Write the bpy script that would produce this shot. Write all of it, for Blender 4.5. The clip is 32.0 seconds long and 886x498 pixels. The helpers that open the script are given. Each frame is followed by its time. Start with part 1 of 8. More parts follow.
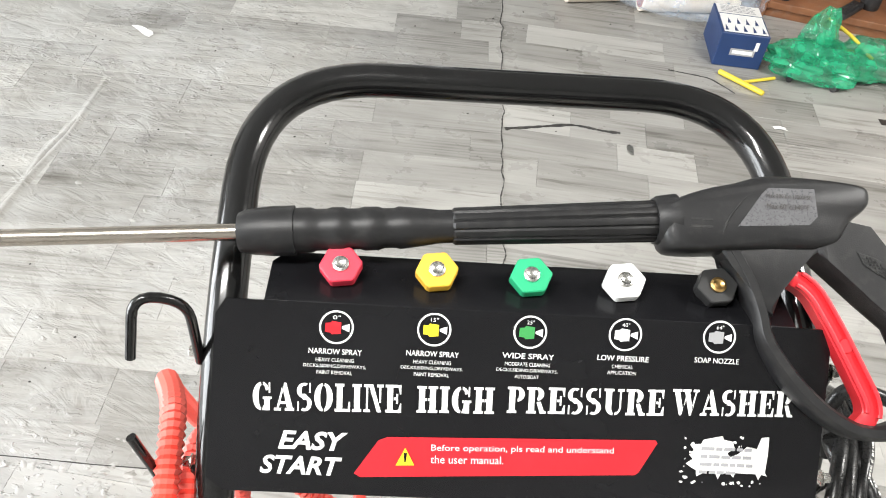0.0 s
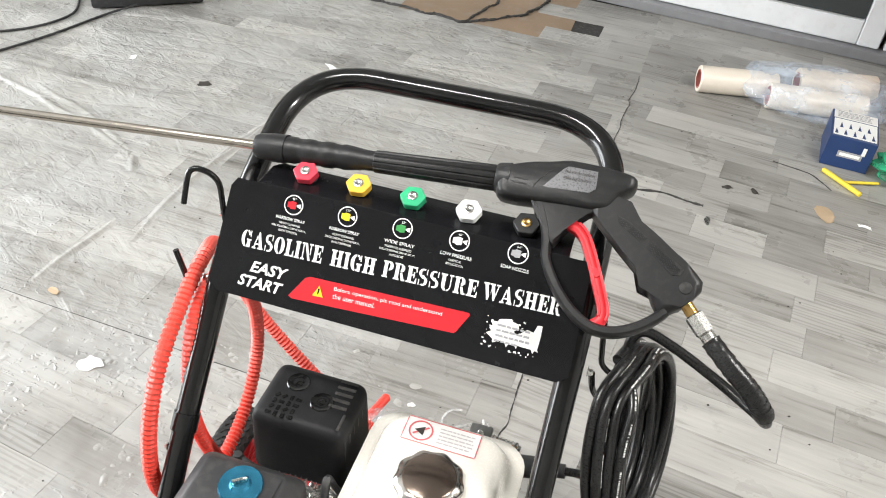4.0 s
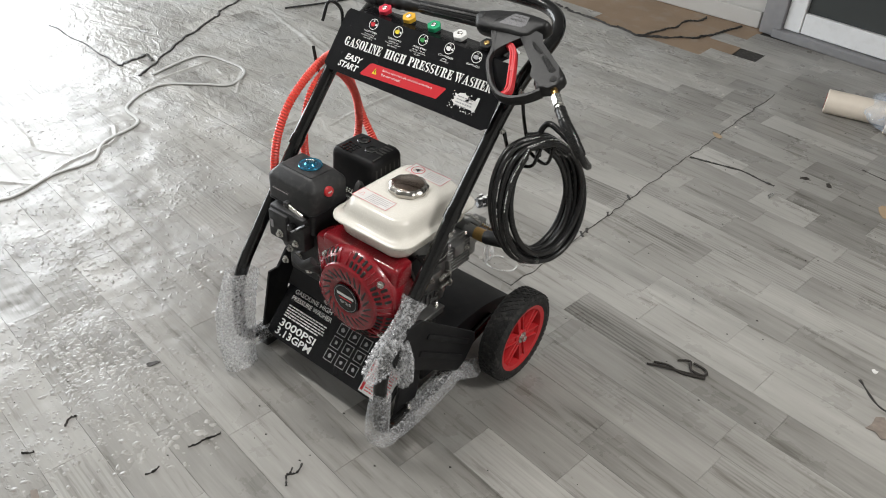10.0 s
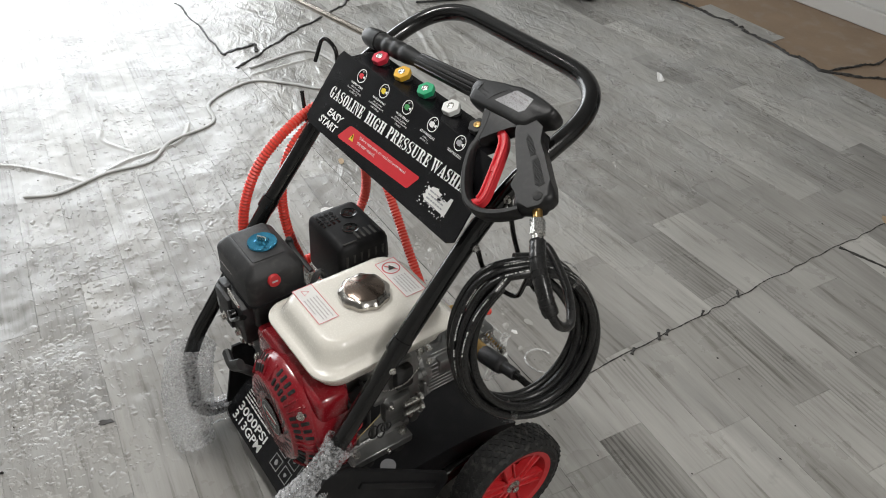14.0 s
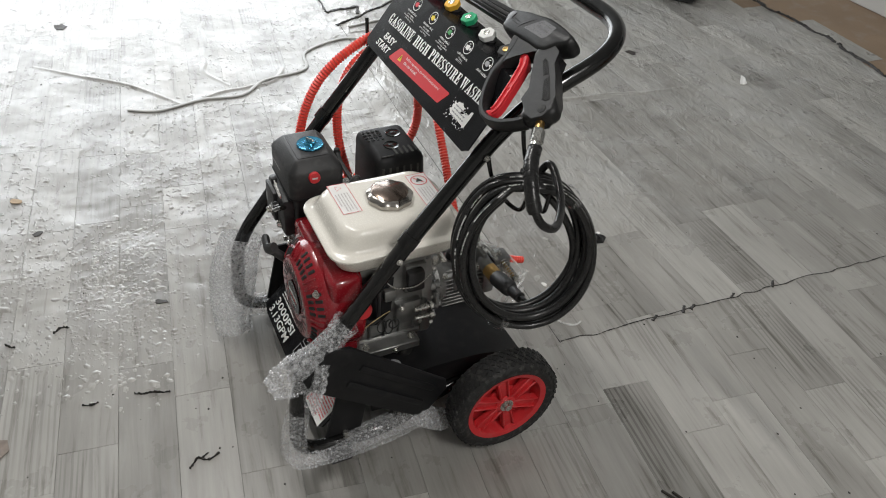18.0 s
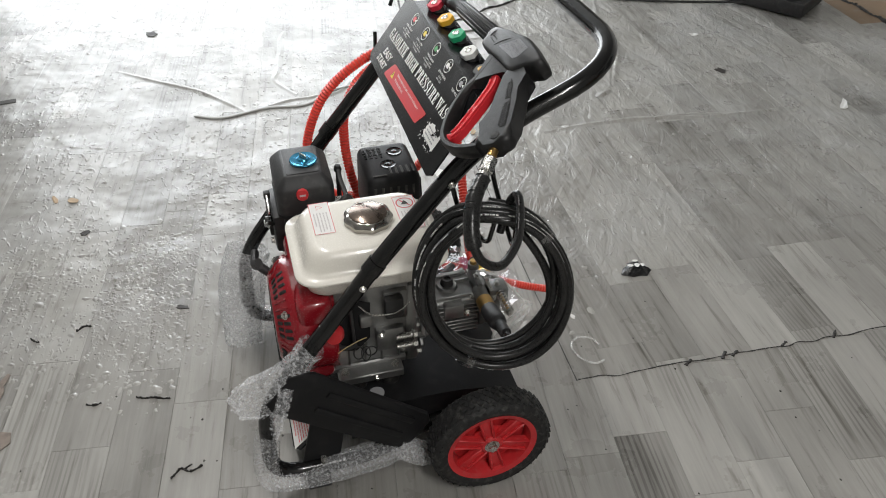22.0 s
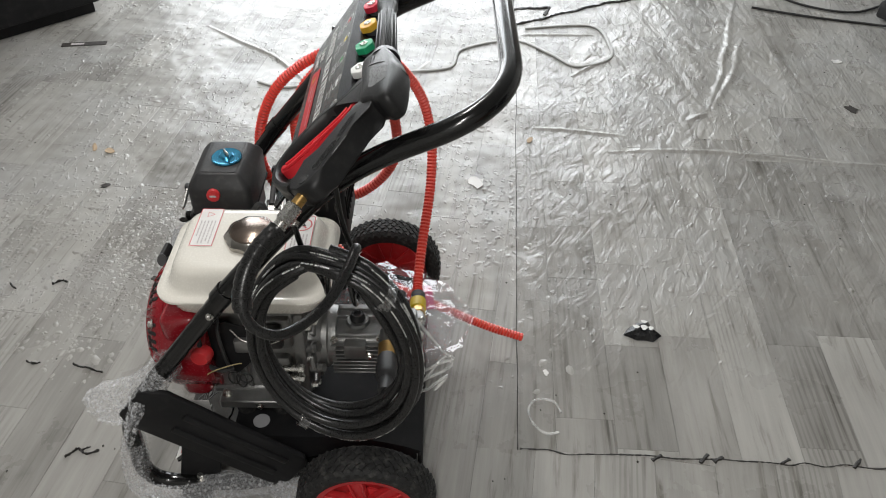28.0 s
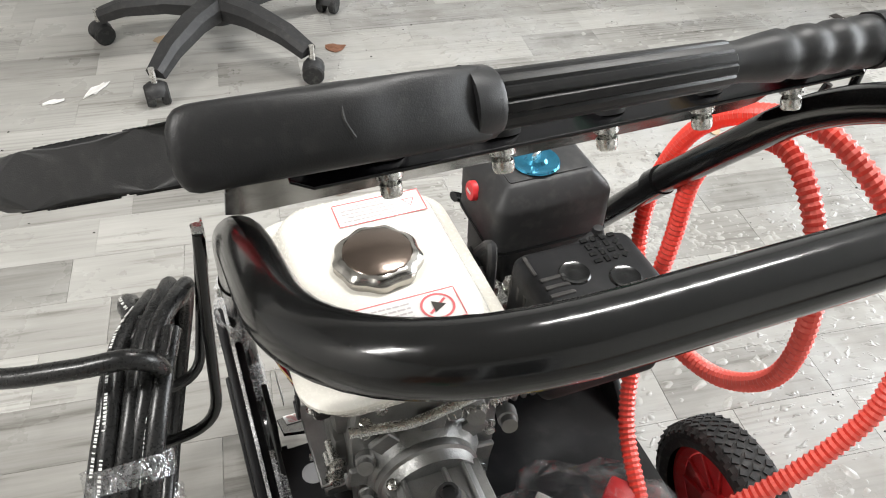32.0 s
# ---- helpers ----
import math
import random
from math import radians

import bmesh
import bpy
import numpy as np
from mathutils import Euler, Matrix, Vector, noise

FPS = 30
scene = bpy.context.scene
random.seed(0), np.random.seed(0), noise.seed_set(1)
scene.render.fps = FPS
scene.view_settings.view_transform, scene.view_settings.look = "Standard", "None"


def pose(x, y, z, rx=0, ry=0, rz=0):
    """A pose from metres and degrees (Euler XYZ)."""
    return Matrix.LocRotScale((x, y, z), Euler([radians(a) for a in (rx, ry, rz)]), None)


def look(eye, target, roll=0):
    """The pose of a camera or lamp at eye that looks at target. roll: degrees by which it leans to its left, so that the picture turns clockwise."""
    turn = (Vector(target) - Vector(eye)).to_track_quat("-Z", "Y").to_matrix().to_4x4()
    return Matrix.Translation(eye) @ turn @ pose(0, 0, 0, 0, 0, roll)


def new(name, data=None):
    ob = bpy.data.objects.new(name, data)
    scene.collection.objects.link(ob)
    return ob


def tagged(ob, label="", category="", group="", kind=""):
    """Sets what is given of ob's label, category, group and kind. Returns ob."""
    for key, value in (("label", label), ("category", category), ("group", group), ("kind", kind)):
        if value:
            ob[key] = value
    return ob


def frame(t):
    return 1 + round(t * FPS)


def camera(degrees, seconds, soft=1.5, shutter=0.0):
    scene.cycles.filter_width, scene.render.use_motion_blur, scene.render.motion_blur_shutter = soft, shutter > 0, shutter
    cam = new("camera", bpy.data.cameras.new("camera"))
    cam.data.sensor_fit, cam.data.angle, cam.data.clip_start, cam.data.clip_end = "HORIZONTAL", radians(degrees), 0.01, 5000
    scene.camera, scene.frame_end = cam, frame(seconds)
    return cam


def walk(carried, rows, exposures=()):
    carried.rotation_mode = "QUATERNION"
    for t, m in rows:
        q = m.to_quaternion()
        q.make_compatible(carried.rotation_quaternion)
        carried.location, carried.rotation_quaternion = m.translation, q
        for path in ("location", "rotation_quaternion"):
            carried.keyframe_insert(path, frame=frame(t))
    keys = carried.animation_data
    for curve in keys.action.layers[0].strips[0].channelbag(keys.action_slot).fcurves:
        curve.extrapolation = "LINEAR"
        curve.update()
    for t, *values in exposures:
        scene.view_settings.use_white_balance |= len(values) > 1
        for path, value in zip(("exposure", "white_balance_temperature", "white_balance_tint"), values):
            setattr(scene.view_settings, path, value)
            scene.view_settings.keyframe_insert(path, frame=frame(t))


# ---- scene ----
cam = camera(57.7, 32.0, 1.0)
PATH = [
    (0, (-0.109, -0.183, 1.317), (0.011, 1.261, -0.062), 6.6),
    (0.5, (-0.129, -0.16, 1.321), (0.001, 1.273, -0.068), 7.6),
    (1, (-0.063, -0.107, 1.308), (0.077, 1.306, -0.101), 8.0),
    (1.5, (-0.01, -0.086, 1.31), (0.15, 1.315, -0.109), 8.6),
    (2, (-0.018, -0.152, 1.333), (0.173, 1.253, -0.077), 9.7),
    (2.5, (-0.031, -0.248, 1.376), (0.134, 1.181, -0.013), 9.3),
    (3, (0.046, -0.32, 1.407), (0.012, 1.149, 0.049), 6.5),
    (3.5, (0.158, -0.427, 1.446), (-0.077, 1.066, 0.136), 5.0),
    (5.5, (0.541, -0.815, 1.501), (-0.111, 0.641, 0.295), 5.1),
    (6, (0.664, -0.875, 1.48), (-0.048, 0.545, 0.265), 4.8),
    (6.5, (0.693, -0.983, 1.484), (-0.039, 0.42, 0.261), 4.7),
    (7, (0.71, -1.119, 1.49), (-0.004, 0.282, 0.254), 4.6),
    (7.5, (0.757, -1.164, 1.512), (0.06, 0.255, 0.287), 4.6),
    (8, (0.856, -1.121, 1.522), (0.104, 0.274, 0.301), 4.6),
    (8.5, (0.997, -1.052, 1.499), (0.15, 0.295, 0.287), 4.3),
    (9, (1.033, -1.078, 1.509), (0.125, 0.249, 0.32), 3.9),
    (9.5, (1.06, -1.154, 1.524), (0.126, 0.163, 0.344), 3.9),
    (10, (1.107, -1.14, 1.54), (0.142, 0.157, 0.362), 3.5),
    (10.5, (1.178, -0.996, 1.521), (0.152, 0.246, 0.335), 3.1),
    (11, (1.223, -0.891, 1.513), (0.149, 0.298, 0.317), 2.6),
    (11.5, (1.152, -0.791, 1.496), (0.098, 0.401, 0.284), 3.0),
    (12, (1.094, -0.698, 1.507), (0.052, 0.491, 0.283), 3.2),
    (12.5, (1.091, -0.581, 1.499), (-0.033, 0.51, 0.256), 3.1),
    (13, (1.129, -0.464, 1.483), (-0.094, 0.515, 0.24), 2.0),
    (13.5, (1.071, -0.454, 1.528), (-0.192, 0.462, 0.277), 1.4),
    (15.5, (1.022, -0.496, 1.492), (-0.195, 0.495, 0.253), 3.7),
    (16, (1.143, -0.343, 1.447), (-0.234, 0.446, 0.229), 3.1),
    (16.5, (1.148, -0.353, 1.457), (-0.202, 0.4, 0.188), 3.2),
    (17, (1.181, -0.392, 1.446), (-0.183, 0.328, 0.173), 4.0),
    (17.5, (1.244, -0.438, 1.466), (-0.133, 0.286, 0.21), 4.5),
    (18, (1.305, -0.445, 1.478), (-0.08, 0.288, 0.234), 4.6),
    (18.5, (1.309, -0.382, 1.483), (-0.099, 0.32, 0.248), 4.0),
    (19, (1.312, -0.27, 1.476), (-0.134, 0.351, 0.243), 3.4),
    (19.5, (1.315, -0.201, 1.466), (-0.162, 0.343, 0.233), 2.8),
    (20, (1.319, -0.167, 1.461), (-0.169, 0.33, 0.22), 2.1),
    (20.5, (1.323, -0.161, 1.463), (-0.175, 0.304, 0.222), 1.5),
    (21, (1.324, -0.148, 1.465), (-0.182, 0.302, 0.229), 1.1),
    (21.5, (1.322, -0.139, 1.462), (-0.189, 0.307, 0.229), 0.9),
    (22, (1.322, -0.138, 1.463), (-0.188, 0.294, 0.225), 0.6),
    (22.5, (1.301, -0.143, 1.449), (-0.179, 0.307, 0.181), 1.0),
    (23, (1.228, -0.137, 1.442), (-0.212, 0.361, 0.147), 1.7),
    (23.5, (1.16, -0.156, 1.449), (-0.249, 0.377, 0.134), 2.1),
    (24, (1.123, -0.157, 1.444), (-0.284, 0.348, 0.116), 1.7),
    (24.5, (1.077, -0.074, 1.437), (-0.371, 0.332, 0.118), 1.7),
    (25, (1.059, 0.02, 1.384), (-0.411, 0.316, 0.06), 2.1),
    (25.5, (1.129, 0.031, 1.383), (-0.348, 0.241, 0.051), 2.1),
    (27.5, (1.215, 0.339, 1.43), (-0.295, 0.335, 0.118), 0.4),
    (28, (1.152, 0.393, 1.437), (-0.371, 0.383, 0.14), 0.4),
    (28.5, (1.064, 0.369, 1.443), (-0.45, 0.393, 0.138), 1.2),
    (29, (1.011, 0.367, 1.441), (-0.49, 0.38, 0.118), 1.3),
    (29.5, (0.964, 0.423, 1.43), (-0.523, 0.289, 0.1), 0.6),
    (30, (0.898, 0.543, 1.403), (-0.555, 0.269, 0.056), 0.5),
    (30.5, (0.784, 0.599, 1.366), (-0.634, 0.205, 0.012), 0.2),
    (31, (0.595, 0.62, 1.345), (-0.691, -0.06, -0.028), 1.4),
    (31.3, (0.463, 0.674, 1.293), (-0.63, -0.246, -0.106), 2.6),
    (31.5, (0.393, 0.695, 1.257), (-0.523, -0.372, -0.158), 2.6),
    (31.8, (0.318, 0.668, 1.2), (-0.388, -0.584, -0.19), 1.9),
    (32, (0.264, 0.651, 1.138), (-0.281, -0.722, -0.21), 1.4),
]
EXPOSURES = [(0.0, 0.88), (2.5, 0.86), (4.5, 0.54), (6.0, 0.24), (7.0, 0.26), (8.0, 0.20), (9.0, -0.06), (10.0, -0.16), (12.0, -0.16), (13.0, -0.40), (19.0, -0.50), (28.0, -0.46), (30.5, -0.45), (31.2, -0.45), (31.5, 0.0), (31.8, 0.50), (32.0, 0.62)]
walk(cam, [(t, look(eye, target, roll)) for t, eye, target, roll in PATH], EXPOSURES)

# ---- world and light ----
world = bpy.data.worlds.new("sky")
scene.world = world
world.use_nodes = True
sky = world.node_tree.nodes.new("ShaderNodeTexSky")
sky.sky_type, sky.sun_disc, sky.sun_elevation, sky.sun_rotation = "NISHITA", False, radians(40), radians(200)
world.node_tree.links.new(sky.outputs[0], world.node_tree.nodes["Background"].inputs[0])
world.node_tree.nodes["Background"].inputs[1].default_value = 0.12


def area_lamp(name, m, sx, sy, watts, colour):
    data = bpy.data.lights.new(name, "AREA")
    data.shape, data.size, data.size_y, data.energy, data.color = "RECTANGLE", sx, sy, watts, colour
    ob = new(name, data)
    ob.matrix_world = m
    return ob


# daylight through the west wall's shop window; two unseen ceiling battens added as fill
WINDOW_Y, WINDOW_W, WINDOW_H = 0.10, 3.2, 2.3
area_lamp("window_daylight", look((-4.15, WINDOW_Y, 1.3), (0, WINDOW_Y, 1.3)), WINDOW_W, WINDOW_H, 200, (0.95, 0.98, 1.0))
ADDED_BATTENS = [(-0.9, -0.3), (2.1, 0.3)]
for bx, by in ADDED_BATTENS:
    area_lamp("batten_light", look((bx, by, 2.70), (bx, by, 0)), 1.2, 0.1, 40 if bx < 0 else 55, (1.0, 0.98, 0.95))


# ---- materials ----
def nodes_of(name):
    m = bpy.data.materials.new(name)
    m.use_nodes = True
    return m, m.node_tree.nodes, m.node_tree.links, m.node_tree.nodes["Principled BSDF"]


def material(name, colour, rough=0.5, metal=0.0, vary=0.12, scale=30.0, bump=0.05, fine=400.0, stain=0.0, coat=0.0, trans=0.0, ior=1.45, alpha=1.0, spec=0.5):
    """A surface with a patchy tone, a fine grain that moves the roughness, and a slight relief."""
    m, n, l, b = nodes_of(name)
    geo = n.new("ShaderNodeTexCoord")
    big, small = n.new("ShaderNodeTexNoise"), n.new("ShaderNodeTexNoise")
    big.inputs["Scale"].default_value, small.inputs["Scale"].default_value = scale, fine
    big.inputs["Detail"].default_value = small.inputs["Detail"].default_value = 4
    for t in (big, small):
        l.new(geo.outputs["Object"], t.inputs["Vector"])
    mix = n.new("ShaderNodeMix")
    mix.data_type = "RGBA"
    mix.inputs[6].default_value = (*[max(0, c * (1 - vary)) for c in colour], 1)
    mix.inputs[7].default_value = (*[min(1, c * (1 + vary) + 0.004) for c in colour], 1)
    l.new(big.outputs[0], mix.inputs[0])
    out = mix.outputs[2]
    if stain:
        ramp = n.new("ShaderNodeValToRGB")
        ramp.color_ramp.elements[0].position, ramp.color_ramp.elements[1].position = 0.52, 0.72
        spots = n.new("ShaderNodeTexNoise")
        spots.inputs["Scale"].default_value, spots.inputs["Detail"].default_value = scale * 2.7, 8
        l.new(geo.outputs["Object"], spots.inputs["Vector"])
        l.new(spots.outputs[0], ramp.inputs[0])
        dust = n.new("ShaderNodeMix")
        dust.data_type = "RGBA"
        fac = n.new("ShaderNodeMath")
        fac.operation = "MULTIPLY"
        fac.inputs[1].default_value = stain
        l.new(ramp.outputs[0], fac.inputs[0])
        l.new(fac.outputs[0], dust.inputs[0])
        l.new(out, dust.inputs[6])
        dust.inputs[7].default_value = (0.35, 0.33, 0.30, 1)
        out = dust.outputs[2]
    l.new(out, b.inputs["Base Color"])
    rr = n.new("ShaderNodeMapRange")
    rr.inputs[3].default_value, rr.inputs[4].default_value = max(0.02, rough - 0.1), min(1, rough + 0.12)
    l.new(small.outputs[0], rr.inputs[0])
    l.new(rr.outputs[0], b.inputs["Roughness"])
    bp = n.new("ShaderNodeBump")
    bp.inputs["Strength"].default_value, bp.inputs["Distance"].default_value = bump, 0.002
    l.new(small.outputs[0], bp.inputs["Height"])
    l.new(bp.outputs[0], b.inputs["Normal"])
    b.inputs["Metallic"].default_value, b.inputs["Coat Weight"].default_value = metal, coat
    b.inputs["Coat Roughness"].default_value = 0.06
    b.inputs["Transmission Weight"].default_value, b.inputs["IOR"].default_value = trans, ior
    b.inputs["Alpha"].default_value, b.inputs["Specular IOR Level"].default_value = alpha, spec
    return m


def vinyl(name, island, turn, plain=False):
    """Printed grey oak vinyl: tone by plank, grain and dark growth lines along the plank, scuffs; lumps and folds where the sheet lies loose."""
    m, n, l, b = nodes_of(name)

    def noise_tex(vec, scale, detail=5, rough=0.5, warp=0.0):
        t = n.new("ShaderNodeTexNoise")
        t.inputs["Scale"].default_value, t.inputs["Detail"].default_value, t.inputs["Roughness"].default_value, t.inputs["Distortion"].default_value = scale, detail, rough, warp
        l.new(vec, t.inputs["Vector"])
        return t.outputs[0]

    def math_node(op, a, c):
        t = n.new("ShaderNodeMath")
        t.operation = op
        for k, v in enumerate((a, c)):
            if isinstance(v, (int, float)):
                t.inputs[k].default_value = v
            else:
                l.new(v, t.inputs[k])
        return t.outputs[0]

    def spread(v, a0, a1, b0=0.0, b1=1.0):
        t = n.new("ShaderNodeMapRange")
        t.interpolation_type = "SMOOTHSTEP"
        for k, q in enumerate((a0, a1, b0, b1)):
            t.inputs[k + 1].default_value = q
        l.new(v, t.inputs[0])
        return t.outputs[0]

    def scaled(vec, scale, rot=0.0):
        t = n.new("ShaderNodeMapping")
        t.inputs["Scale"].default_value, t.inputs["Rotation"].default_value = scale, (0, 0, rot)
        l.new(vec, t.inputs[0])
        return t.outputs[0]

    geo = n.new("ShaderNodeNewGeometry")
    pos = geo.outputs["Position"]
    if plain:
        value = n.new("ShaderNodeValue")
        value.outputs[0].default_value = 0.62
        rnd = value.outputs[0]
    elif island:
        rnd = geo.outputs["Random Per Island"]
    else:
        rnd = n.new("ShaderNodeObjectInfo").outputs["Random"]
    shift = n.new("ShaderNodeVectorMath")
    shift.operation = "MULTIPLY_ADD"
    comb = n.new("ShaderNodeCombineXYZ")
    for k in range(3):
        l.new(rnd, comb.inputs[k])
    shift.inputs[1].default_value = (17.3, 9.1, 5.7)
    l.new(comb.outputs[0], shift.inputs[0])
    l.new(scaled(pos, (1, 1, 1), turn), shift.inputs[2])
    plank = shift.outputs[0]
    grain = noise_tex(scaled(plank, (2.6, 34.0, 1.0)), 1.3, 7, 0.62, 0.3)
    fibre = noise_tex(scaled(plank, (5.0, 150.0, 1.0)), 1.0, 4, 0.6)
    blotch = noise_tex(scaled(plank, (2.4, 7.0, 1.0)), 1.0, 4)
    # growth lines: warped stripes, strong on some planks only
    rings = n.new("ShaderNodeTexWave")
    rings.wave_type, rings.bands_direction = "BANDS", "Y"
    for key, v in (("Scale", 1.0), ("Distortion", 9.0), ("Detail", 3.0), ("Detail Scale", 0.7)):
        rings.inputs[key].default_value = v
    l.new(scaled(plank, (1.6, 24.0, 1.0)), rings.inputs["Vector"])
    figured = math_node("MULTIPLY", spread(noise_tex(scaled(plank, (1.7, 6.0, 1.0)), 1.0, 2), 0.46, 0.62), spread(math_node("FRACT", math_node("MULTIPLY", rnd, 7.3), 0.0), 0.25, 0.8))
    stripes = math_node("MULTIPLY", spread(rings.outputs["Fac"], 0.55, 0.12), figured)
    tone = n.new("ShaderNodeValToRGB")
    tone.color_ramp.elements[0].color, tone.color_ramp.elements[1].color = (0.115, 0.109, 0.098, 1), (0.475, 0.463, 0.435, 1)
    e = tone.color_ramp.elements.new(0.35)
    e.color = (0.265, 0.256, 0.238, 1)
    total = math_node("ADD", math_node("MULTIPLY", rnd, 0.48), math_node("MULTIPLY", math_node("SUBTRACT", grain, 0.5), 0.62))
    total = math_node("ADD", total, math_node("MULTIPLY", math_node("SUBTRACT", blotch, 0.5), 0.72))
    total = math_node("ADD", total, math_node("MULTIPLY", math_node("SUBTRACT", fibre, 0.5), 0.16))
    total = math_node("SUBTRACT", math_node("ADD", total, 0.32), math_node("MULTIPLY", stripes, 0.21))
    l.new(total, tone.inputs[0])
    lines = n.new("ShaderNodeValToRGB")
    lines.color_ramp.elements[0].position, lines.color_ramp.elements[1].position = 0.30, 0.44
    lines.color_ramp.elements[0].color, lines.color_ramp.elements[1].color = (0.66, 0.65, 0.62, 1), (1, 1, 1, 1)
    l.new(grain, lines.inputs[0])
    mul = n.new("ShaderNodeMix")
    mul.data_type, mul.blend_type = "RGBA", "MULTIPLY"
    mul.inputs[0].default_value = 1
    l.new(tone.outputs[0], mul.inputs[6])
    l.new(lines.outputs[0], mul.inputs[7])
    # scuffs and grey smudges
    dirt = n.new("ShaderNodeMix")
    dirt.data_type = "RGBA"
    l.new(math_node("MULTIPLY", spread(noise_tex(pos, 4.0, 9, 0.6), 0.58, 0.74), 0.5), dirt.inputs[0])
    l.new(mul.outputs[2], dirt.inputs[6])
    dirt.inputs[7].default_value = (0.36, 0.355, 0.34, 1)
    smudge = n.new("ShaderNodeMix")
    smudge.data_type = "RGBA"
    l.new(math_node("MULTIPLY", spread(noise_tex(pos, 5.5, 5, 0.6), 0.63, 0.76), 0.45), smudge.inputs[0])
    l.new(dirt.outputs[2], smudge.inputs[6])
    smudge.inputs[7].default_value = (0.10, 0.097, 0.092, 1)
    # where the sheet lies loose, towards the window
    sep = n.new("ShaderNodeSeparateXYZ")
    l.new(pos, sep.inputs[0])
    edge = math_node("ADD", sep.outputs[0], math_node("MULTIPLY", math_node("SUBTRACT", noise_tex(pos, 1.1, 3), 0.5), 1.6))
    loose = spread(edge, 0.25, -0.65)
    powder = n.new("ShaderNodeMix")
    powder.data_type = "RGBA"
    l.new(math_node("MULTIPLY", math_node("MULTIPLY", spread(noise_tex(pos, 3.2, 7, 0.65), 0.42, 0.66), loose), 0.55), powder.inputs[0])
    l.new(smudge.outputs[2], powder.inputs[6])
    powder.inputs[7].default_value = (0.42, 0.418, 0.41, 1)
    l.new(powder.outputs[2], b.inputs["Base Color"])
    b.inputs["Specular IOR Level"].default_value = 0.42
    # folds on the inset sheet, lumps of grit under the main one
    inset = spread(sep.outputs[1], 0.50, 0.66)
    folds = math_node("MULTIPLY", noise_tex(scaled(scaled(pos, (1, 1, 1), radians(-14)), (2.4, 10.0, 1.0)), 1.0, 3, 0.5, 0.6), 0.75)
    ripples = math_node("MULTIPLY", noise_tex(scaled(scaled(pos, (1, 1, 1), radians(25)), (9.0, 22.0, 1.0)), 1.0, 3, 0.55, 1.2), 0.34)
    soft = math_node("MULTIPLY", noise_tex(pos, 6.5, 2), 0.75)
    bumps = math_node("MULTIPLY", spread(noise_tex(scaled(pos, (1.0, 1.5, 1.0), 0.5), 44.0, 2, 0.5, 0.4), 0.56, 0.76), 0.15)
    bumps = math_node("MULTIPLY", bumps, spread(noise_tex(pos, 3.4, 3, 0.55), 0.40, 0.60))
    crease = math_node("ADD", soft, math_node("MULTIPLY", math_node("ADD", folds, ripples), inset))
    crease = math_node("ADD", crease, bumps)
    height = math_node("ADD", math_node("MULTIPLY", crease, math_node("ADD", math_node("MULTIPLY", loose, 0.97), 0.03)), math_node("MULTIPLY", grain, 0.006))
    bp = n.new("ShaderNodeBump")
    bp.inputs["Strength"].default_value, bp.inputs["Distance"].default_value = 0.9, 0.022
    l.new(height, bp.inputs["Height"])
    l.new(bp.outputs[0], b.inputs["Normal"])
    l.new(spread(noise_tex(pos, 7.0, 6, 0.6), 0.3, 0.7, 0.24, 0.42), b.inputs["Roughness"])
    return m


# two sheets of the same vinyl, laid a few degrees apart
SHEET_TURN = {"main": radians(-8.0), "inset": radians(-3.0)}
VINYL = {k: vinyl("grey_oak_vinyl", False, -a) for k, a in SHEET_TURN.items()}
VINYL_FAR = {k: vinyl("grey_oak_vinyl_far", True, -a) for k, a in SHEET_TURN.items()}
VINYL_FOLD = vinyl("folded_vinyl", False, radians(5), True)
GLOSS_BLACK = material("gloss_black_paint", (0.005, 0.005, 0.005), 0.15, 0, 0.3, 20, 0.008, 150, 0.0, 0.15)
SATIN_BLACK = material("satin_black_sheet", (0.010, 0.010, 0.011), 0.50, 0, 0.3, 14, 0.05, 500, 0.02, spec=0.22)
MATT_BLACK = material("matt_black_plastic", (0.023, 0.023, 0.024), 0.48, 0, 0.25, 25, 0.12, 900, 0.06)
GUN_BLACK = material("textured_gun_plastic", (0.012, 0.012, 0.0125), 0.40, 0, 0.25, 40, 0.10, 1100, 0.03, spec=0.4)
RUBBER = material("tyre_rubber", (0.014, 0.014, 0.014), 0.7, 0, 0.3, 30, 0.2, 600, 0.12)
HOSE_BLACK = material("black_hose_rubber", (0.012, 0.012, 0.012), 0.28, 0, 0.3, 30, 0.05, 500)
ENGINE_RED = material("red_engine_paint", (0.25, 0.007, 0.014), 0.24, 0, 0.18, 18, 0.03, 300, 0.0, 0.5)
RIM_RED = material("red_plastic_rim", (0.55, 0.025, 0.030), 0.4, 0, 0.14, 30, 0.05, 500, 0.08)
TRIGGER_RED = material("red_trigger_plastic", (0.66, 0.025, 0.035), 0.36, 0, 0.1, 30, 0.05, 500)
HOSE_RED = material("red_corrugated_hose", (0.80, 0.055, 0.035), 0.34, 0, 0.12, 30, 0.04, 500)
HOSE_PALER = material("paler_hose_slope", (0.82, 0.13, 0.10), 0.4, 0, 0.1, 30, 0.05, 500)
CREAM = material("cream_tank_paint", (0.80, 0.77, 0.70), 0.25, 0, 0.04, 8, 0.02, 300, 0.0, 0.5)
ALU = material("cast_aluminium", (0.27, 0.27, 0.265), 0.38, 0.85, 0.45, 30, 0.35, 400, 0.06)
STEEL = material("zinc_plated_steel", (0.62, 0.61, 0.58), 0.26, 1.0, 0.12, 60, 0.05, 500)
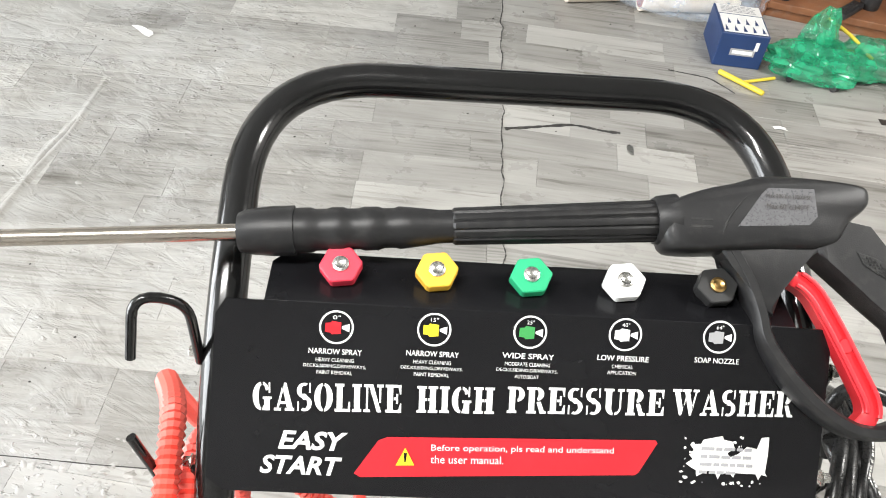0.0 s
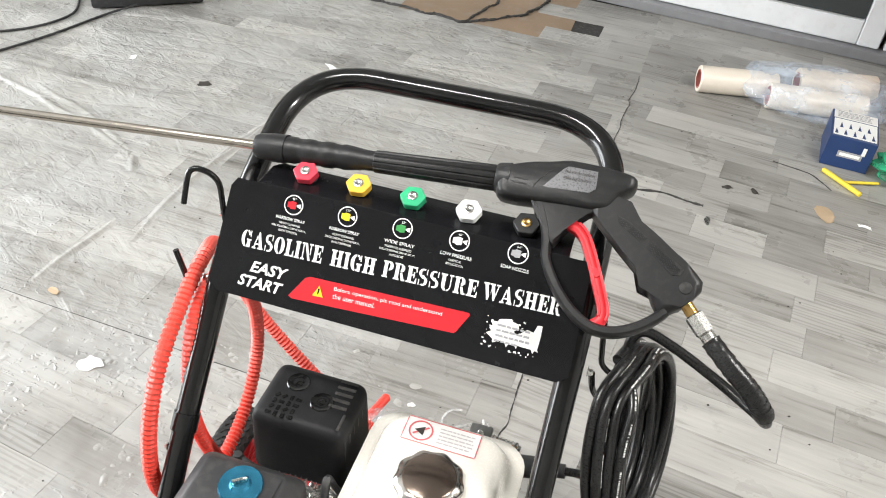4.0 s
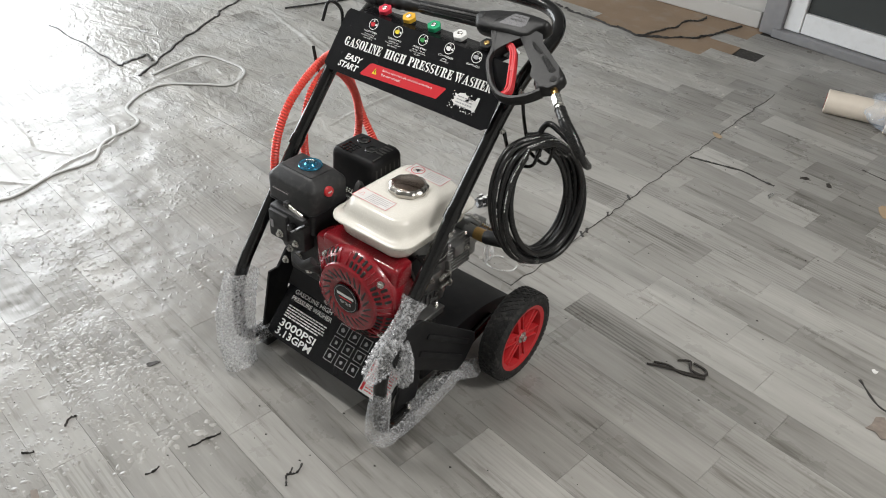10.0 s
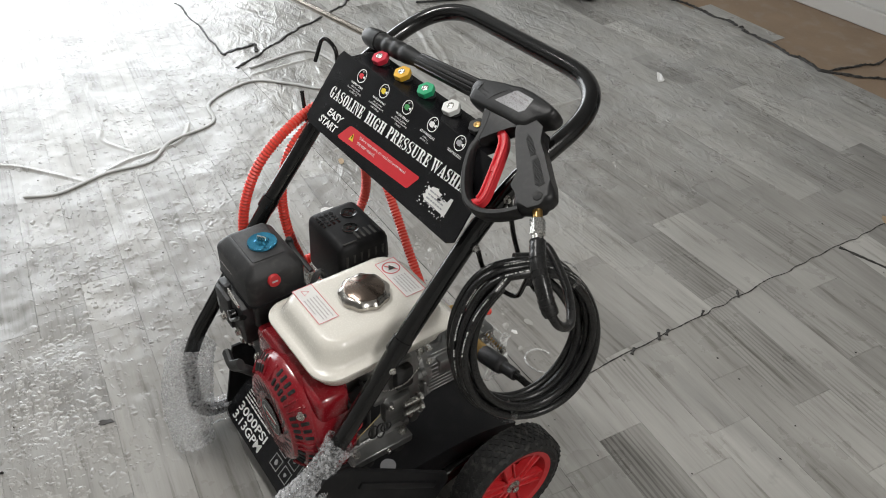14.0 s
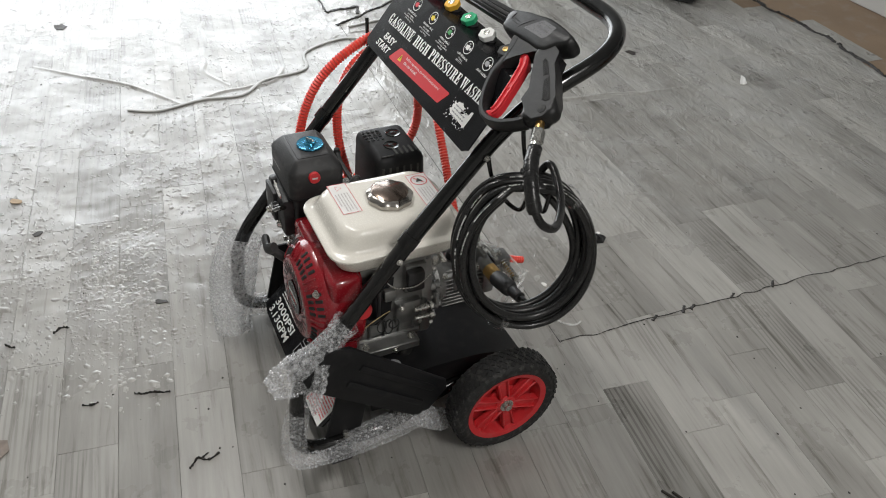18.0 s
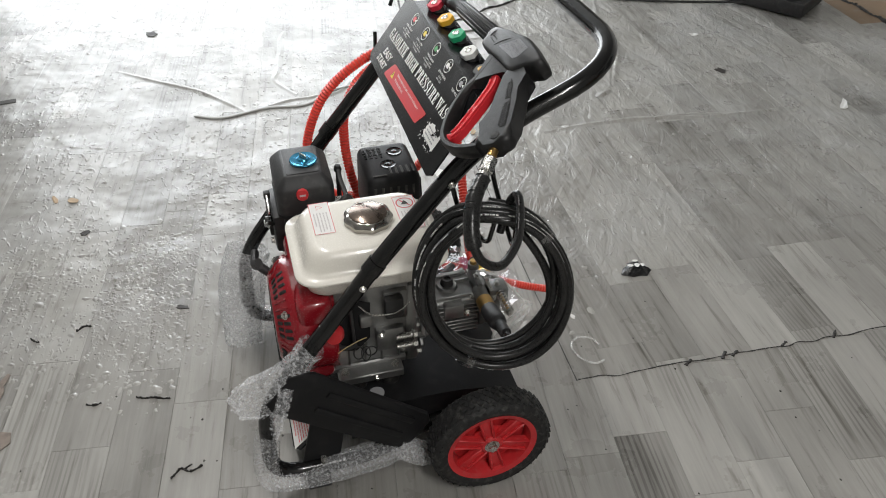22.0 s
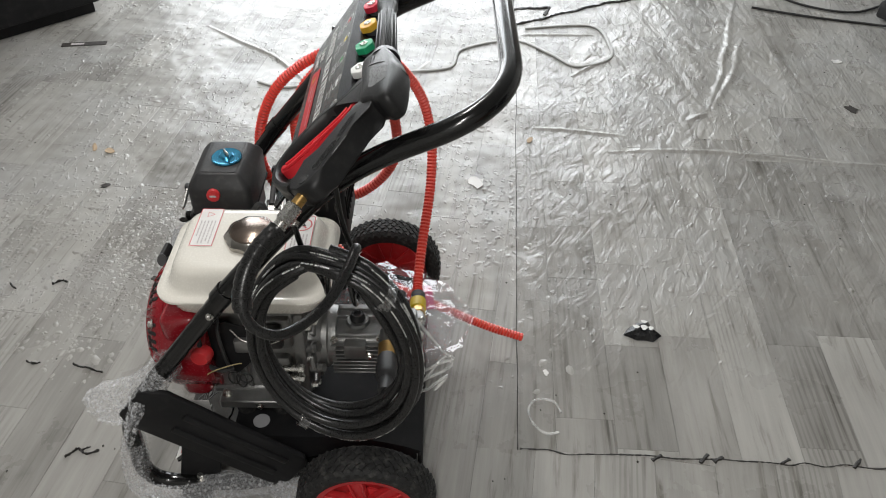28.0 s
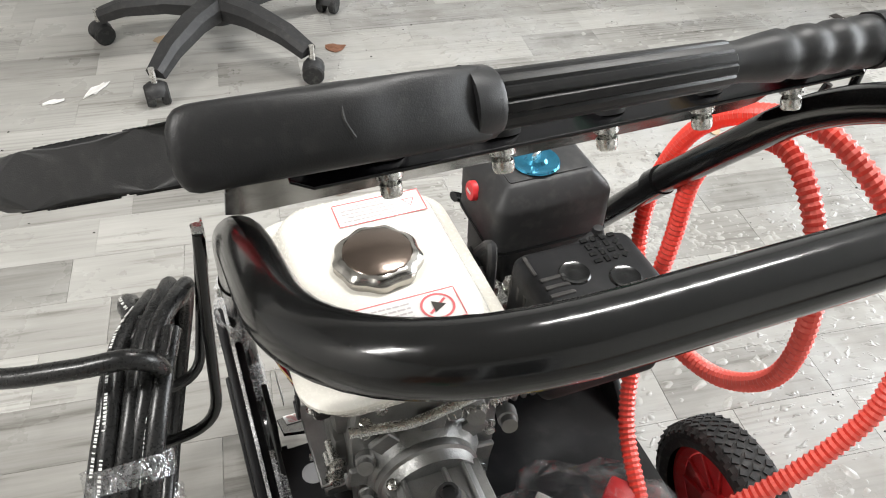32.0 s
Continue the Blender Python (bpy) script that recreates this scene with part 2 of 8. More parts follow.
LANCE_STEEL = material("stainless_lance", (0.42, 0.38, 0.33), 0.22, 1.0, 0.15, 60, 0.04, 500)
BRASS = material("brass_fitting", (0.60, 0.38, 0.14), 0.3, 1.0, 0.15, 60, 0.08, 500)
CAP_CHROME = material("chrome_cap", (0.42, 0.40, 0.37), 0.2, 1.0, 0.15, 20, 0.03, 300)
# the brown stands in for the dark room mirrored in the cap top
CAP_TOP = material("cap_top_dark_reflection", (0.18, 0.14, 0.115), 0.2, 0.9, 0.2, 30, 0.04, 300)
CAP_BLUE = material("blue_film_cap", (0.05, 0.28, 0.45), 0.15, 0.85, 0.5, 60, 0.10, 200)
PANEL_BLACK = material("printed_black_panel", (0.005, 0.005, 0.006), 0.22, 0, 0.3, 10, 0.004, 60, spec=0.34)
PRINT_WHITE = material("white_print", (0.82, 0.82, 0.80), 0.5, 0, 0.06, 40, 0.02, 500)
PRINT_RED = material("red_print", (0.62, 0.02, 0.03), 0.35, 0, 0.08, 30, 0.02, 500)
PRINT_YELLOW = material("yellow_print", (0.80, 0.62, 0.03), 0.4, 0, 0.08, 30, 0.02, 500)
PRINT_GREEN = material("green_print", (0.05, 0.30, 0.08), 0.4, 0, 0.08, 30, 0.02, 500)
PRINT_GREY = material("grey_print", (0.35, 0.35, 0.36), 0.5, 0, 0.1, 60, 0.02, 500)
PRINT_DIM = material("worn_grey_print", (0.34, 0.34, 0.34), 0.5, 0, 0.3, 80, 0.02, 500)
PRINT_PALE = material("faded_label_print", (0.52, 0.48, 0.48), 0.5, 0, 0.1, 60, 0.02, 500)
PRINT_FADED_RED = material("faded_red_print", (0.66, 0.14, 0.15), 0.45, 0, 0.1, 60, 0.02, 500)
LABEL_WHITE = material("white_label_paper", (0.78, 0.77, 0.75), 0.55, 0, 0.06, 60, 0.04, 500)
LABEL_SILVER = material("silver_label", (0.13, 0.13, 0.135), 0.28, 0.3, 0.2, 60, 0.05, 500)
NOZ = {
    "red": material("red_nozzle_plastic", (0.62, 0.03, 0.06), 0.4),
    "yellow": material("yellow_nozzle_plastic", (0.80, 0.45, 0.04), 0.4),
    "green": material("green_nozzle_plastic", (0.02, 0.38, 0.17), 0.4),
    "white": material("white_nozzle_plastic", (0.80, 0.80, 0.78), 0.4),
    "black": material("black_nozzle_plastic", (0.02, 0.02, 0.02), 0.4),
}
YELLOW_PL = material("yellow_coupling_plastic", (0.70, 0.50, 0.02), 0.4)
WOOD = material("brown_shelf_wood", (0.26, 0.11, 0.05), 0.5, 0, 0.35, 12, 0.1, 200, 0.15)
UNDERLAY = material("brown_board_floor", (0.27, 0.19, 0.125), 0.6, 0, 0.25, 5, 0.15, 120, 0.3)
CARTON = material("plain_cardboard", (0.42, 0.31, 0.20), 0.75, 0, 0.15, 20, 0.15, 300, 0.1)
BOX_BLUE = material("blue_printed_carton", (0.016, 0.042, 0.13), 0.4, 0, 0.25, 12, 0.05, 300)
DOOR_WHITE = material("white_door_frame_paint", (0.74, 0.75, 0.76), 0.4, 0, 0.07, 10, 0.06, 200, 0.12)
STEP_GREY = material("grey_threshold_metal", (0.28, 0.28, 0.29), 0.45, 0.4, 0.2, 15, 0.1, 200, 0.2)
DARK_GLASS = material("dark_tinted_glass", (0.05, 0.055, 0.055), 0.08, 0, 0.1, 5, 0.0, 50)
PAINT_WALL = material("off_white_wall_paint", (0.50, 0.49, 0.47), 0.8, 0, 0.06, 3, 0.1, 120, 0.1)
CEILING = material("grey_ceiling_paint", (0.38, 0.38, 0.37), 0.85, 0, 0.05, 3, 0.1, 120)
ROLL_FILM = material("cream_film_roll", (0.76, 0.68, 0.58), 0.35, 0, 0.08, 20, 0.05, 300)
CORE_RED = material("red_brown_core", (0.35, 0.10, 0.08), 0.7, 0, 0.2, 30, 0.1, 300)
FOIL_BLACK = material("black_foil", (0.010, 0.010, 0.011), 0.22, 0, 0.3, 60, 0.1, 300)
SCRAP_GREY = material("dirty_paper", (0.22, 0.21, 0.185), 0.7, 0, 0.4, 25, 0.2, 200, 0.3)
PINK_CARD = material("pink_printed_card", (0.62, 0.10, 0.22), 0.4, 0, 0.3, 60, 0.05, 300)
CABLE_WHITE = material("white_cable_sleeve", (0.47, 0.47, 0.455), 0.5, 0, 0.12, 30, 0.1, 300, 0.1)
TEAR_DARK = material("dark_torn_edge", (0.028, 0.026, 0.024), 0.6, 0, 0.4, 30, 0.2, 300, 0.15)
WIRE_TAN = material("tan_wire_sleeve", (0.42, 0.33, 0.16), 0.5)
TWIG = material("dark_scrap", (0.035, 0.03, 0.026), 0.6, 0, 0.4, 60, 0.2, 500)
CHIP_BROWN = material("chipped_vinyl_back", (0.24, 0.20, 0.17), 0.7, 0, 0.4, 60, 0.2, 500)
SCRAP_RUST = material("rust_brown_scrap", (0.20, 0.09, 0.05), 0.7, 0, 0.4, 60, 0.2, 500)
YELLOW_STICK = material("yellow_painted_tool", (0.78, 0.60, 0.05), 0.4)


def clear_film(name, alpha, tint=(0.92, 0.93, 0.95), bump=0.5, scale=90.0, rough=0.12, shiny=False):
    """Thin clear plastic: mostly see-through, the rest glossy, with creases."""
    m, n, l, b = nodes_of(name)
    if shiny:
        b = n.new("ShaderNodeBsdfGlossy")
        b.inputs["Color"].default_value = (*tint, 1)
    else:
        b.inputs["Base Color"].default_value = (*tint, 1)
    b.inputs["Roughness"].default_value = rough
    tex, co = n.new("ShaderNodeTexNoise"), n.new("ShaderNodeTexCoord")
    tex.inputs["Scale"].default_value, tex.inputs["Detail"].default_value = scale, 4
    l.new(co.outputs["Object"], tex.inputs["Vector"])
    bp = n.new("ShaderNodeBump")
    bp.inputs["Strength"].default_value, bp.inputs["Distance"].default_value = bump, 0.006
    l.new(tex.outputs[0], bp.inputs["Height"])
    l.new(bp.outputs[0], b.inputs["Normal"])
    fac = n.new("ShaderNodeMapRange")
    fac.inputs[1].default_value, fac.inputs[2].default_value = 0.35, 0.7
    fac.inputs[3].default_value, fac.inputs[4].default_value = alpha * 0.5, min(1, alpha * 1.7)
    l.new(tex.outputs[0], fac.inputs[0])
    clear, mix, out = n.new("ShaderNodeBsdfTransparent"), n.new("ShaderNodeMixShader"), n["Material Output"]
    l.new(fac.outputs[0], mix.inputs[0])
    l.new(clear.outputs[0], mix.inputs[1])
    l.new(b.outputs[0], mix.inputs[2])
    l.new(mix.outputs[0], out.inputs[0])
    return m


BUBBLE = clear_film("bubble_wrap_film", 0.23, bump=0.5, scale=170, rough=0.12)
BUBBLE_THICK = clear_film("doubled_bubble_wrap_film", 0.42, bump=0.5, scale=170, rough=0.14)
BAG_CLEAR = clear_film("clear_bag_film", 0.30, bump=1.0, scale=120, rough=0.10, shiny=True)
BAG_PARTS = clear_film("parts_bag_film", 0.11, (0.98, 0.94, 0.97), 0.6, 32, 0.06, True)
BAG_BLUE = clear_film("bluish_bag_film", 0.26, (0.72, 0.82, 0.95), 0.9, 14)
GREEN_BAG = clear_film("green_bag_thin_film", 0.60, (0.03, 0.36, 0.18), 1.0, 22, 0.10)
TUBE_CLEAR = clear_film("clear_tubing", 0.34, (0.9, 0.9, 0.88), 0.1, 30)


# ---- building helpers ----
def part(name, bm, mat, parent=None, label="", smooth=False, m=None):
    """Links a bmesh as one mesh object, under its thing or part."""
    me = bpy.data.meshes.new(name)
    bmesh.ops.recalc_face_normals(bm, faces=bm.faces)
    bm.to_mesh(me)
    bm.free()
    return place(name, me, mat, parent, label, smooth, m)


def place(name, me, mat, parent=None, label="", smooth=False, m=None):
    if mat and not me.materials:
        me.materials.append(mat)
    if smooth:
        me.shade_smooth()
        me.set_sharp_from_angle(angle=radians(38))
    ob = new(name, me)
    if m is not None:
        ob.matrix_basis = m
    if parent:
        ob.parent = parent
        ob.matrix_parent_inverse = base_matrix(parent).inverted()
    if label:
        ob["label"] = label
    return ob


def base_matrix(ob):
    """Where an object stands in the world, before the scene is evaluated."""
    if ob.parent:
        return base_matrix(ob.parent) @ ob.matrix_parent_inverse @ ob.matrix_basis
    return ob.matrix_basis.copy()


def thing(name, x, y, z, label, category, group=""):
    ob = new(name)
    ob.empty_display_size = 0.05
    ob.matrix_basis = pose(x, y, z)
    return tagged(ob, label, category, group)


def box(sx, sy, sz, bevel=0.0, seg=2, m=None, bm=None, taper=1.0):
    """A bevelled box centred on the origin, or added at m to bm. taper narrows its top."""
    b = bmesh.new()
    bmesh.ops.create_cube(b, size=1.0)
    for v in b.verts:
        k = taper if v.co.z > 0 else 1.0
        v.co = Vector((v.co.x * sx * k, v.co.y * sy * k, v.co.z * sz))
    if bevel:
        bmesh.ops.bevel(b, geom=b.edges[:], offset=bevel, segments=seg, profile=0.5, affect="EDGES")
    return join(bm, b, m)


def join(bm, b, m=None):
    if m is not None:
        b.transform(m)
    if bm is None:
        return b
    tmp = bpy.data.meshes.new("tmp")
    b.to_mesh(tmp)
    b.free()
    bm.from_mesh(tmp)
    bpy.data.meshes.remove(tmp)
    return bm


def block(x0, x1, y0, y1, z0, z1, bevel=0.0, seg=2, bm=None, taper=1.0):
    return box(x1 - x0, y1 - y0, z1 - z0, bevel, seg, pose((x0 + x1) / 2, (y0 + y1) / 2, (z0 + z1) / 2), bm, taper)


def smooth_path(pts, per=8, closed=False):
    """A Catmull-Rom line through the points."""
    P = [Vector(p) for p in pts]
    n, out = len(P), []
    for i in range(n if closed else n - 1):
        if closed:
            a, b, c, d = P[i - 1], P[i], P[(i + 1) % n], P[(i + 2) % n]
        else:
            a, b, c, d = P[max(i - 1, 0)], P[i], P[i + 1], P[min(i + 2, n - 1)]
        for k in range(per):
            t = k / per
            out.append(0.5 * ((2 * b) + (c - a) * t + (2 * a - 5 * b + 4 * c - d) * t * t + (3 * b - a - 3 * c + d) * t ** 3))
    if not closed:
        out.append(P[-1])
    return out


def filleted(pts, radius, per=6):
    """A polyline with rounded corners, as bent tube has."""
    P = [Vector(p) for p in pts]
    out = [P[0]]
    for i in range(1, len(P) - 1):
        r = radius[i - 1] if isinstance(radius, (list, tuple)) else radius
        u, w = (P[i - 1] - P[i]), (P[i + 1] - P[i])
        d = min(r, u.length * 0.49, w.length * 0.49)
        a, b = P[i] + u.normalized() * d, P[i] + w.normalized() * d
        for k in range(per + 1):
            t = k / per
            out.append(a * (1 - t) ** 2 + P[i] * 2 * t * (1 - t) + b * t * t)
    out.append(P[-1])
    return out


def sweep(path, section, closed=False, bm=None, caps=True):
    """Carries a section (a list of 2D points, or a function of the step) along a path."""
    b = bmesh.new()
    P = [Vector(p) for p in path]
    n, rings, up = len(P), [], None
    for i, p in enumerate(P):
        if closed:
            t = (P[(i + 1) % n] - P[i - 1]).normalized()
        else:
            t = (P[min(i + 1, n - 1)] - P[max(i - 1, 0)]).normalized()
        if up is None:
            up = Vector((0, 0, 1)) if abs(t.z) < 0.9 else Vector((1, 0, 0))
        up = (up - t * up.dot(t)).normalized()
        side = t.cross(up)
        sec = section(i) if callable(section) else section
        rings.append([b.verts.new(p + side * s[0] + up * s[1]) for s in sec])
    k = len(rings[0])
    for i in range(n if closed else n - 1):
        r0, r1 = rings[i], rings[(i + 1) % n]
        for j in range(k):
            b.faces.new((r0[j], r0[(j + 1) % k], r1[(j + 1) % k], r1[j]))
    if caps and not closed:
        b.faces.new(rings[0][::-1])
        b.faces.new(rings[-1])
    return join(bm, b)


def circle(r, seg=12, ry=None):
    ry = r if ry is None else ry
    return [(r * math.cos(2 * math.pi * k / seg), ry * math.sin(2 * math.pi * k / seg)) for k in range(seg)]


def tube(path, r, seg=12, closed=False, bm=None, caps=True):
    return sweep(path, circle(r, seg), closed, bm, caps)


def lathe(profile, seg=24, m=None, bm=None, wobble=None):
    """Turns (radius, height) pairs round the z axis; ends with radius 0 close up."""
    b = bmesh.new()
    rings = []
    for r, h in profile:
        if r <= 1e-6:
            rings.append([b.verts.new((0, 0, h))])
        else:
            ring = []
            for k in range(seg):
                a = 2 * math.pi * k / seg
                rr = r * (wobble(a, h) if wobble else 1)
                ring.append(b.verts.new((rr * math.cos(a), rr * math.sin(a), h)))
            rings.append(ring)
    for r0, r1 in zip(rings, rings[1:]):
        for k in range(seg):
            j = (k + 1) % seg
            if len(r0) == 1 and len(r1) > 1:
                b.faces.new((r0[0], r1[k], r1[j]))
            elif len(r1) == 1 and len(r0) > 1:
                b.faces.new((r0[k], r0[j], r1[0]))
            elif len(r0) > 1:
                b.faces.new((r0[k], r0[j], r1[j], r1[k]))
    return join(bm, b, m)


def slab(outline, thick, m=None, bevel=0.0, seg=2, bm=None):
    """A flat outline (x, y) with thickness from z = -thick/2 to thick/2, its rims rounded."""
    b = bmesh.new()
    lo = [b.verts.new((x, y, -thick / 2)) for x, y in outline]
    hi = [b.verts.new((x, y, thick / 2)) for x, y in outline]
    b.faces.new(lo[::-1])
    b.faces.new(hi)
    n = len(outline)
    for i in range(n):
        b.faces.new((lo[i], lo[(i + 1) % n], hi[(i + 1) % n], hi[i]))
    if bevel:
        rim = [e for e in b.edges if abs(e.verts[0].co.z - e.verts[1].co.z) < 1e-6]
        bmesh.ops.bevel(b, geom=rim, offset=bevel, segments=seg, profile=0.5, affect="EDGES")
    return join(bm, b, m)


def basis(origin, ex, ey):
    """A pose from an origin, the x direction and a direction near y."""
    x = Vector(ex).normalized()
    z = x.cross(Vector(ey)).normalized()
    y = z.cross(x)
    m = Matrix((x, y, z)).transposed().to_4x4()
    m.translation = origin
    return m


def along(a, b):
    """A pose at a whose z axis points to b."""
    m = (Vector(b) - Vector(a)).to_track_quat("Z", "Y").to_matrix().to_4x4()
    m.translation = a
    return m


def rod(a, b, r, seg=12, bm=None, bevel=0.0):
    h = (Vector(b) - Vector(a)).length
    e = min(bevel, h / 3, r / 2)
    prof = [(0, 0), (r - e, 0), (r, e), (r, h - e), (r - e, h), (0, h)] if e else [(0, 0), (r, 0), (r, h), (0, h)]
    return lathe(prof, seg, along(a, b), bm)


def bolt(a, n, r=0.006, h=0.005, bm=None):
    """A hexagon head with a washer, seated at a and facing n."""
    m = along(a, Vector(a) + Vector(n))
    bm = lathe([(0, 0), (r * 1.45, 0), (r * 1.45, 0.0012), (0, 0.0012)], 14, m, bm)
    return lathe([(0, 0.001), (r, 0.001), (r, h), (r * 0.8, h + 0.001), (0, h + 0.001)], 6, m, bm)


def lettering(text, width, height, m, mat, parent, name="lettering", bold=0.0, shear=0.0, align="LEFT", depth=0.0004):
    """Words in the built-in font, stretched to a width and cap height, lying in the xy plane of m."""
    cu = bpy.data.curves.new("words", "FONT")
    cu.body, cu.size, cu.extrude, cu.offset, cu.shear, cu.resolution_u = text, 1.0, 0.0, bold, shear, 3
    cu.space_line = 1.15
    ob = bpy.data.objects.new("words", cu)
    me = bpy.data.meshes.new_from_object(ob)
    bpy.data.objects.remove(ob)
    bpy.data.curves.remove(cu)
    xs, ys = [v.co.x for v in me.vertices], [v.co.y for v in me.vertices]
    lo_x, hi_x, lo_y, hi_y = min(xs), max(xs), min(ys), max(ys)
    for v in me.vertices:
        v.co = Vector(((v.co.x - lo_x) / (hi_x - lo_x) * width, (v.co.y - lo_y) / (hi_y - lo_y) * height, 0.0))
    me.transform(m @ pose(0, 0, 0.0006))
    me.name = name
    me.materials.clear()
    return place(name, me, mat, parent)


def flat(outline, m, z=0.0005, bm=None):
    """A printed patch: an outline laid just over a surface."""
    b = bmesh.new()
    b.faces.new([b.verts.new((x, y, z)) for x, y in outline])
    return join(bm, b, m)


def ring(r0, r1, m, z=0.0006, seg=28, bm=None):
    b = bmesh.new()
    a = [b.verts.new((x, y, z)) for x, y in circle(r0, seg)]
    c = [b.verts.new((x, y, z)) for x, y in circle(r1, seg)]
    for k in range(seg):
        b.faces.new((a[k], a[(k + 1) % seg], c[(k + 1) % seg], c[k]))
    return join(bm, b, m)


def rect(x0, x1, y0, y1):
    return [(x0, y0), (x1, y0), (x1, y1), (x0, y1)]


def text_bars(x0, x1, y0, rows, row_h, gap, bm, m, seed=1, z=0.0006):
    """Small print that cannot be read: bars of its size."""
    rng = random.Random(seed)
    for r in range(rows):
        y, x = y0 - r * (row_h + gap), x0
        end = x1 - (x1 - x0) * (0.35 * rng.random() if r == rows - 1 else 0.05 * rng.random())
        while x < end - row_h:
            w = min(end - x, row_h * rng.uniform(1.6, 4.2))
            flat(rect(x, x + w, y - row_h, y), m, z, bm)
            x += w + row_h * 0.6
    return bm


def glyph(ch):
    """One bold slab-serif stencil capital as (width, flat pieces), one unit high."""
    def bar(x0, x1, y0, y1):
        return [(x0, y0), (x1, y0), (x1, y1), (x0, y1)]

    def bow(cx, cy, rx, ry, tx, ty, a0, a1, n=10):
        aa = [math.radians(a0 + (a1 - a0) * k / n) for k in range(n + 1)]
        return [(cx + rx * math.cos(a), cy + ry * math.sin(a)) for a in aa] + [(cx + (rx - tx) * math.cos(a), cy + (ry - ty) * math.sin(a)) for a in reversed(aa)]

    foot, head = lambda a, b: bar(a, b, 0, 0.10), lambda a, b: bar(a, b, 0.90, 1.0)
    stem = [bar(0.10, 0.40, 0.10, 0.90), foot(0.0, 0.48), head(0.0, 0.48)]
    table = {
        "I": (0.50, stem),
        "L": (0.80, stem + [bar(0.49, 0.66, 0, 0.10), [(0.66, 0), (0.80, 0), (0.80, 0.36), (0.72, 0.36)]]),
        "H": (1.04, stem + [bar(0.41, 0.50, 0.44, 0.55), bar(0.54, 0.63, 0.44, 0.55), bar(0.64, 0.94, 0.10, 0.90), foot(0.56, 1.04), head(0.56, 1.04)]),
        "E": (0.84, stem + [bar(0.49, 0.68, 0.90, 1.0), [(0.68, 1.0), (0.68, 0.90), (0.76, 0.66), (0.82, 0.66), (0.82, 1.0)], bar(0.44, 0.56, 0.45, 0.55), bar(0.57, 0.66, 0.32, 0.68), bar(0.49, 0.68, 0, 0.10), [(0.68, 0), (0.84, 0), (0.84, 0.34), (0.78, 0.34), (0.68, 0.10)]]),
        "N": (1.02, [bar(0.12, 0.22, 0.10, 0.90), foot(0.0, 0.34), head(0.0, 0.30), [(0.24, 1.0), (0.48, 1.0), (0.92, 0.0), (0.70, 0.0)], bar(0.80, 0.90, 0.34, 0.90), head(0.68, 1.02)]),
        "P": (0.86, stem + [bow(0.50, 0.72, 0.36, 0.28, 0.28, 0.11, -88, 88)]),
        "R": (0.98, stem + [bow(0.50, 0.74, 0.36, 0.26, 0.28, 0.10, -80, 88), [(0.50, 0.44), (0.70, 0.46), (0.88, 0.10), (0.98, 0.10), (0.98, 0.0), (0.68, 0.0)]]),
        "A": (1.04, [[(0.50, 1.0), (0.62, 1.0), (0.96, 0.10), (0.66, 0.10), (0.46, 0.72)], [(0.40, 0.86), (0.45, 0.70), (0.25, 0.10), (0.13, 0.10)], bar(0.30, 0.62, 0.24, 0.33), foot(0.0, 0.36), foot(0.56, 1.04)]),
        "O": (0.96, [bow(0.46, 0.50, 0.46, 0.51, 0.31, 0.10, 94, 266), bow(0.50, 0.50, 0.46, 0.51, 0.31, 0.10, -86, 86)]),
        "G": (1.00, [bow(0.46, 0.50, 0.46, 0.51, 0.31, 0.10, 94, 266), bow(0.50, 0.50, 0.40, 0.51, 0.20, 0.10, 30, 86), bar(0.60, 0.88, 0.0, 0.40), bar(0.52, 0.98, 0.40, 0.49), bow(0.50, 0.50, 0.2, 0.51, 0.1, 0.10, -86, -50), bar(0.82, 0.90, 0.62, 1.0)]),
        "S": (0.82, [bow(0.40, 0.73, 0.38, 0.28, 0.24, 0.10, 60, 250), bow(0.42, 0.27, 0.38, 0.28, 0.24, 0.10, -120, 70), [(0.12, 0.60), (0.36, 0.40), (0.72, 0.40), (0.46, 0.62)], bar(0.66, 0.74, 0.66, 1.0), bar(0.06, 0.14, 0.0, 0.34)]),
        "U": (1.02, [bar(0.10, 0.40, 0.30, 0.90), head(0.0, 0.50), bow(0.50, 0.31, 0.40, 0.32, 0.29, 0.11, 180, 266), bow(0.54, 0.31, 0.34, 0.32, 0.09, 0.10, 274, 360), bar(0.79, 0.88, 0.31, 0.90), head(0.68, 1.02)]),
        "W": (1.46, [[(0.10, 0.90), (0.40, 0.90), (0.62, 0.22), (0.54, 0.0), (0.42, 0.0)], [(0.64, 0.28), (0.70, 0.44), (0.84, 0.90), (0.76, 0.90)], [(0.66, 0.90), (0.94, 0.90), (1.14, 0.22), (1.06, 0.0), (0.96, 0.0)], [(1.16, 0.26), (1.34, 0.90), (1.25, 0.90), (1.11, 0.42)], head(0.0, 0.50), head(0.56, 1.00), head(1.12, 1.46)]),
    }
    return table[ch]


def stencil(word, width, height, m, mat, parent):
    """A word in stencil capitals, fitted to a width and height, each letter a part."""
    total = sum(glyph(c)[0] for c in word) + 0.10 * (len(word) - 1)
    x, k = 0.0, width / total
    for c in word:
        w, pieces = glyph(c)
        b = bmesh.new()
        for i, poly in enumerate(pieces):
            flat([((x + px) * k, py * height) for px, py in poly], m, 0.00004 * i, b)
        part("letter", b, mat, parent)
        x += w + 0.10


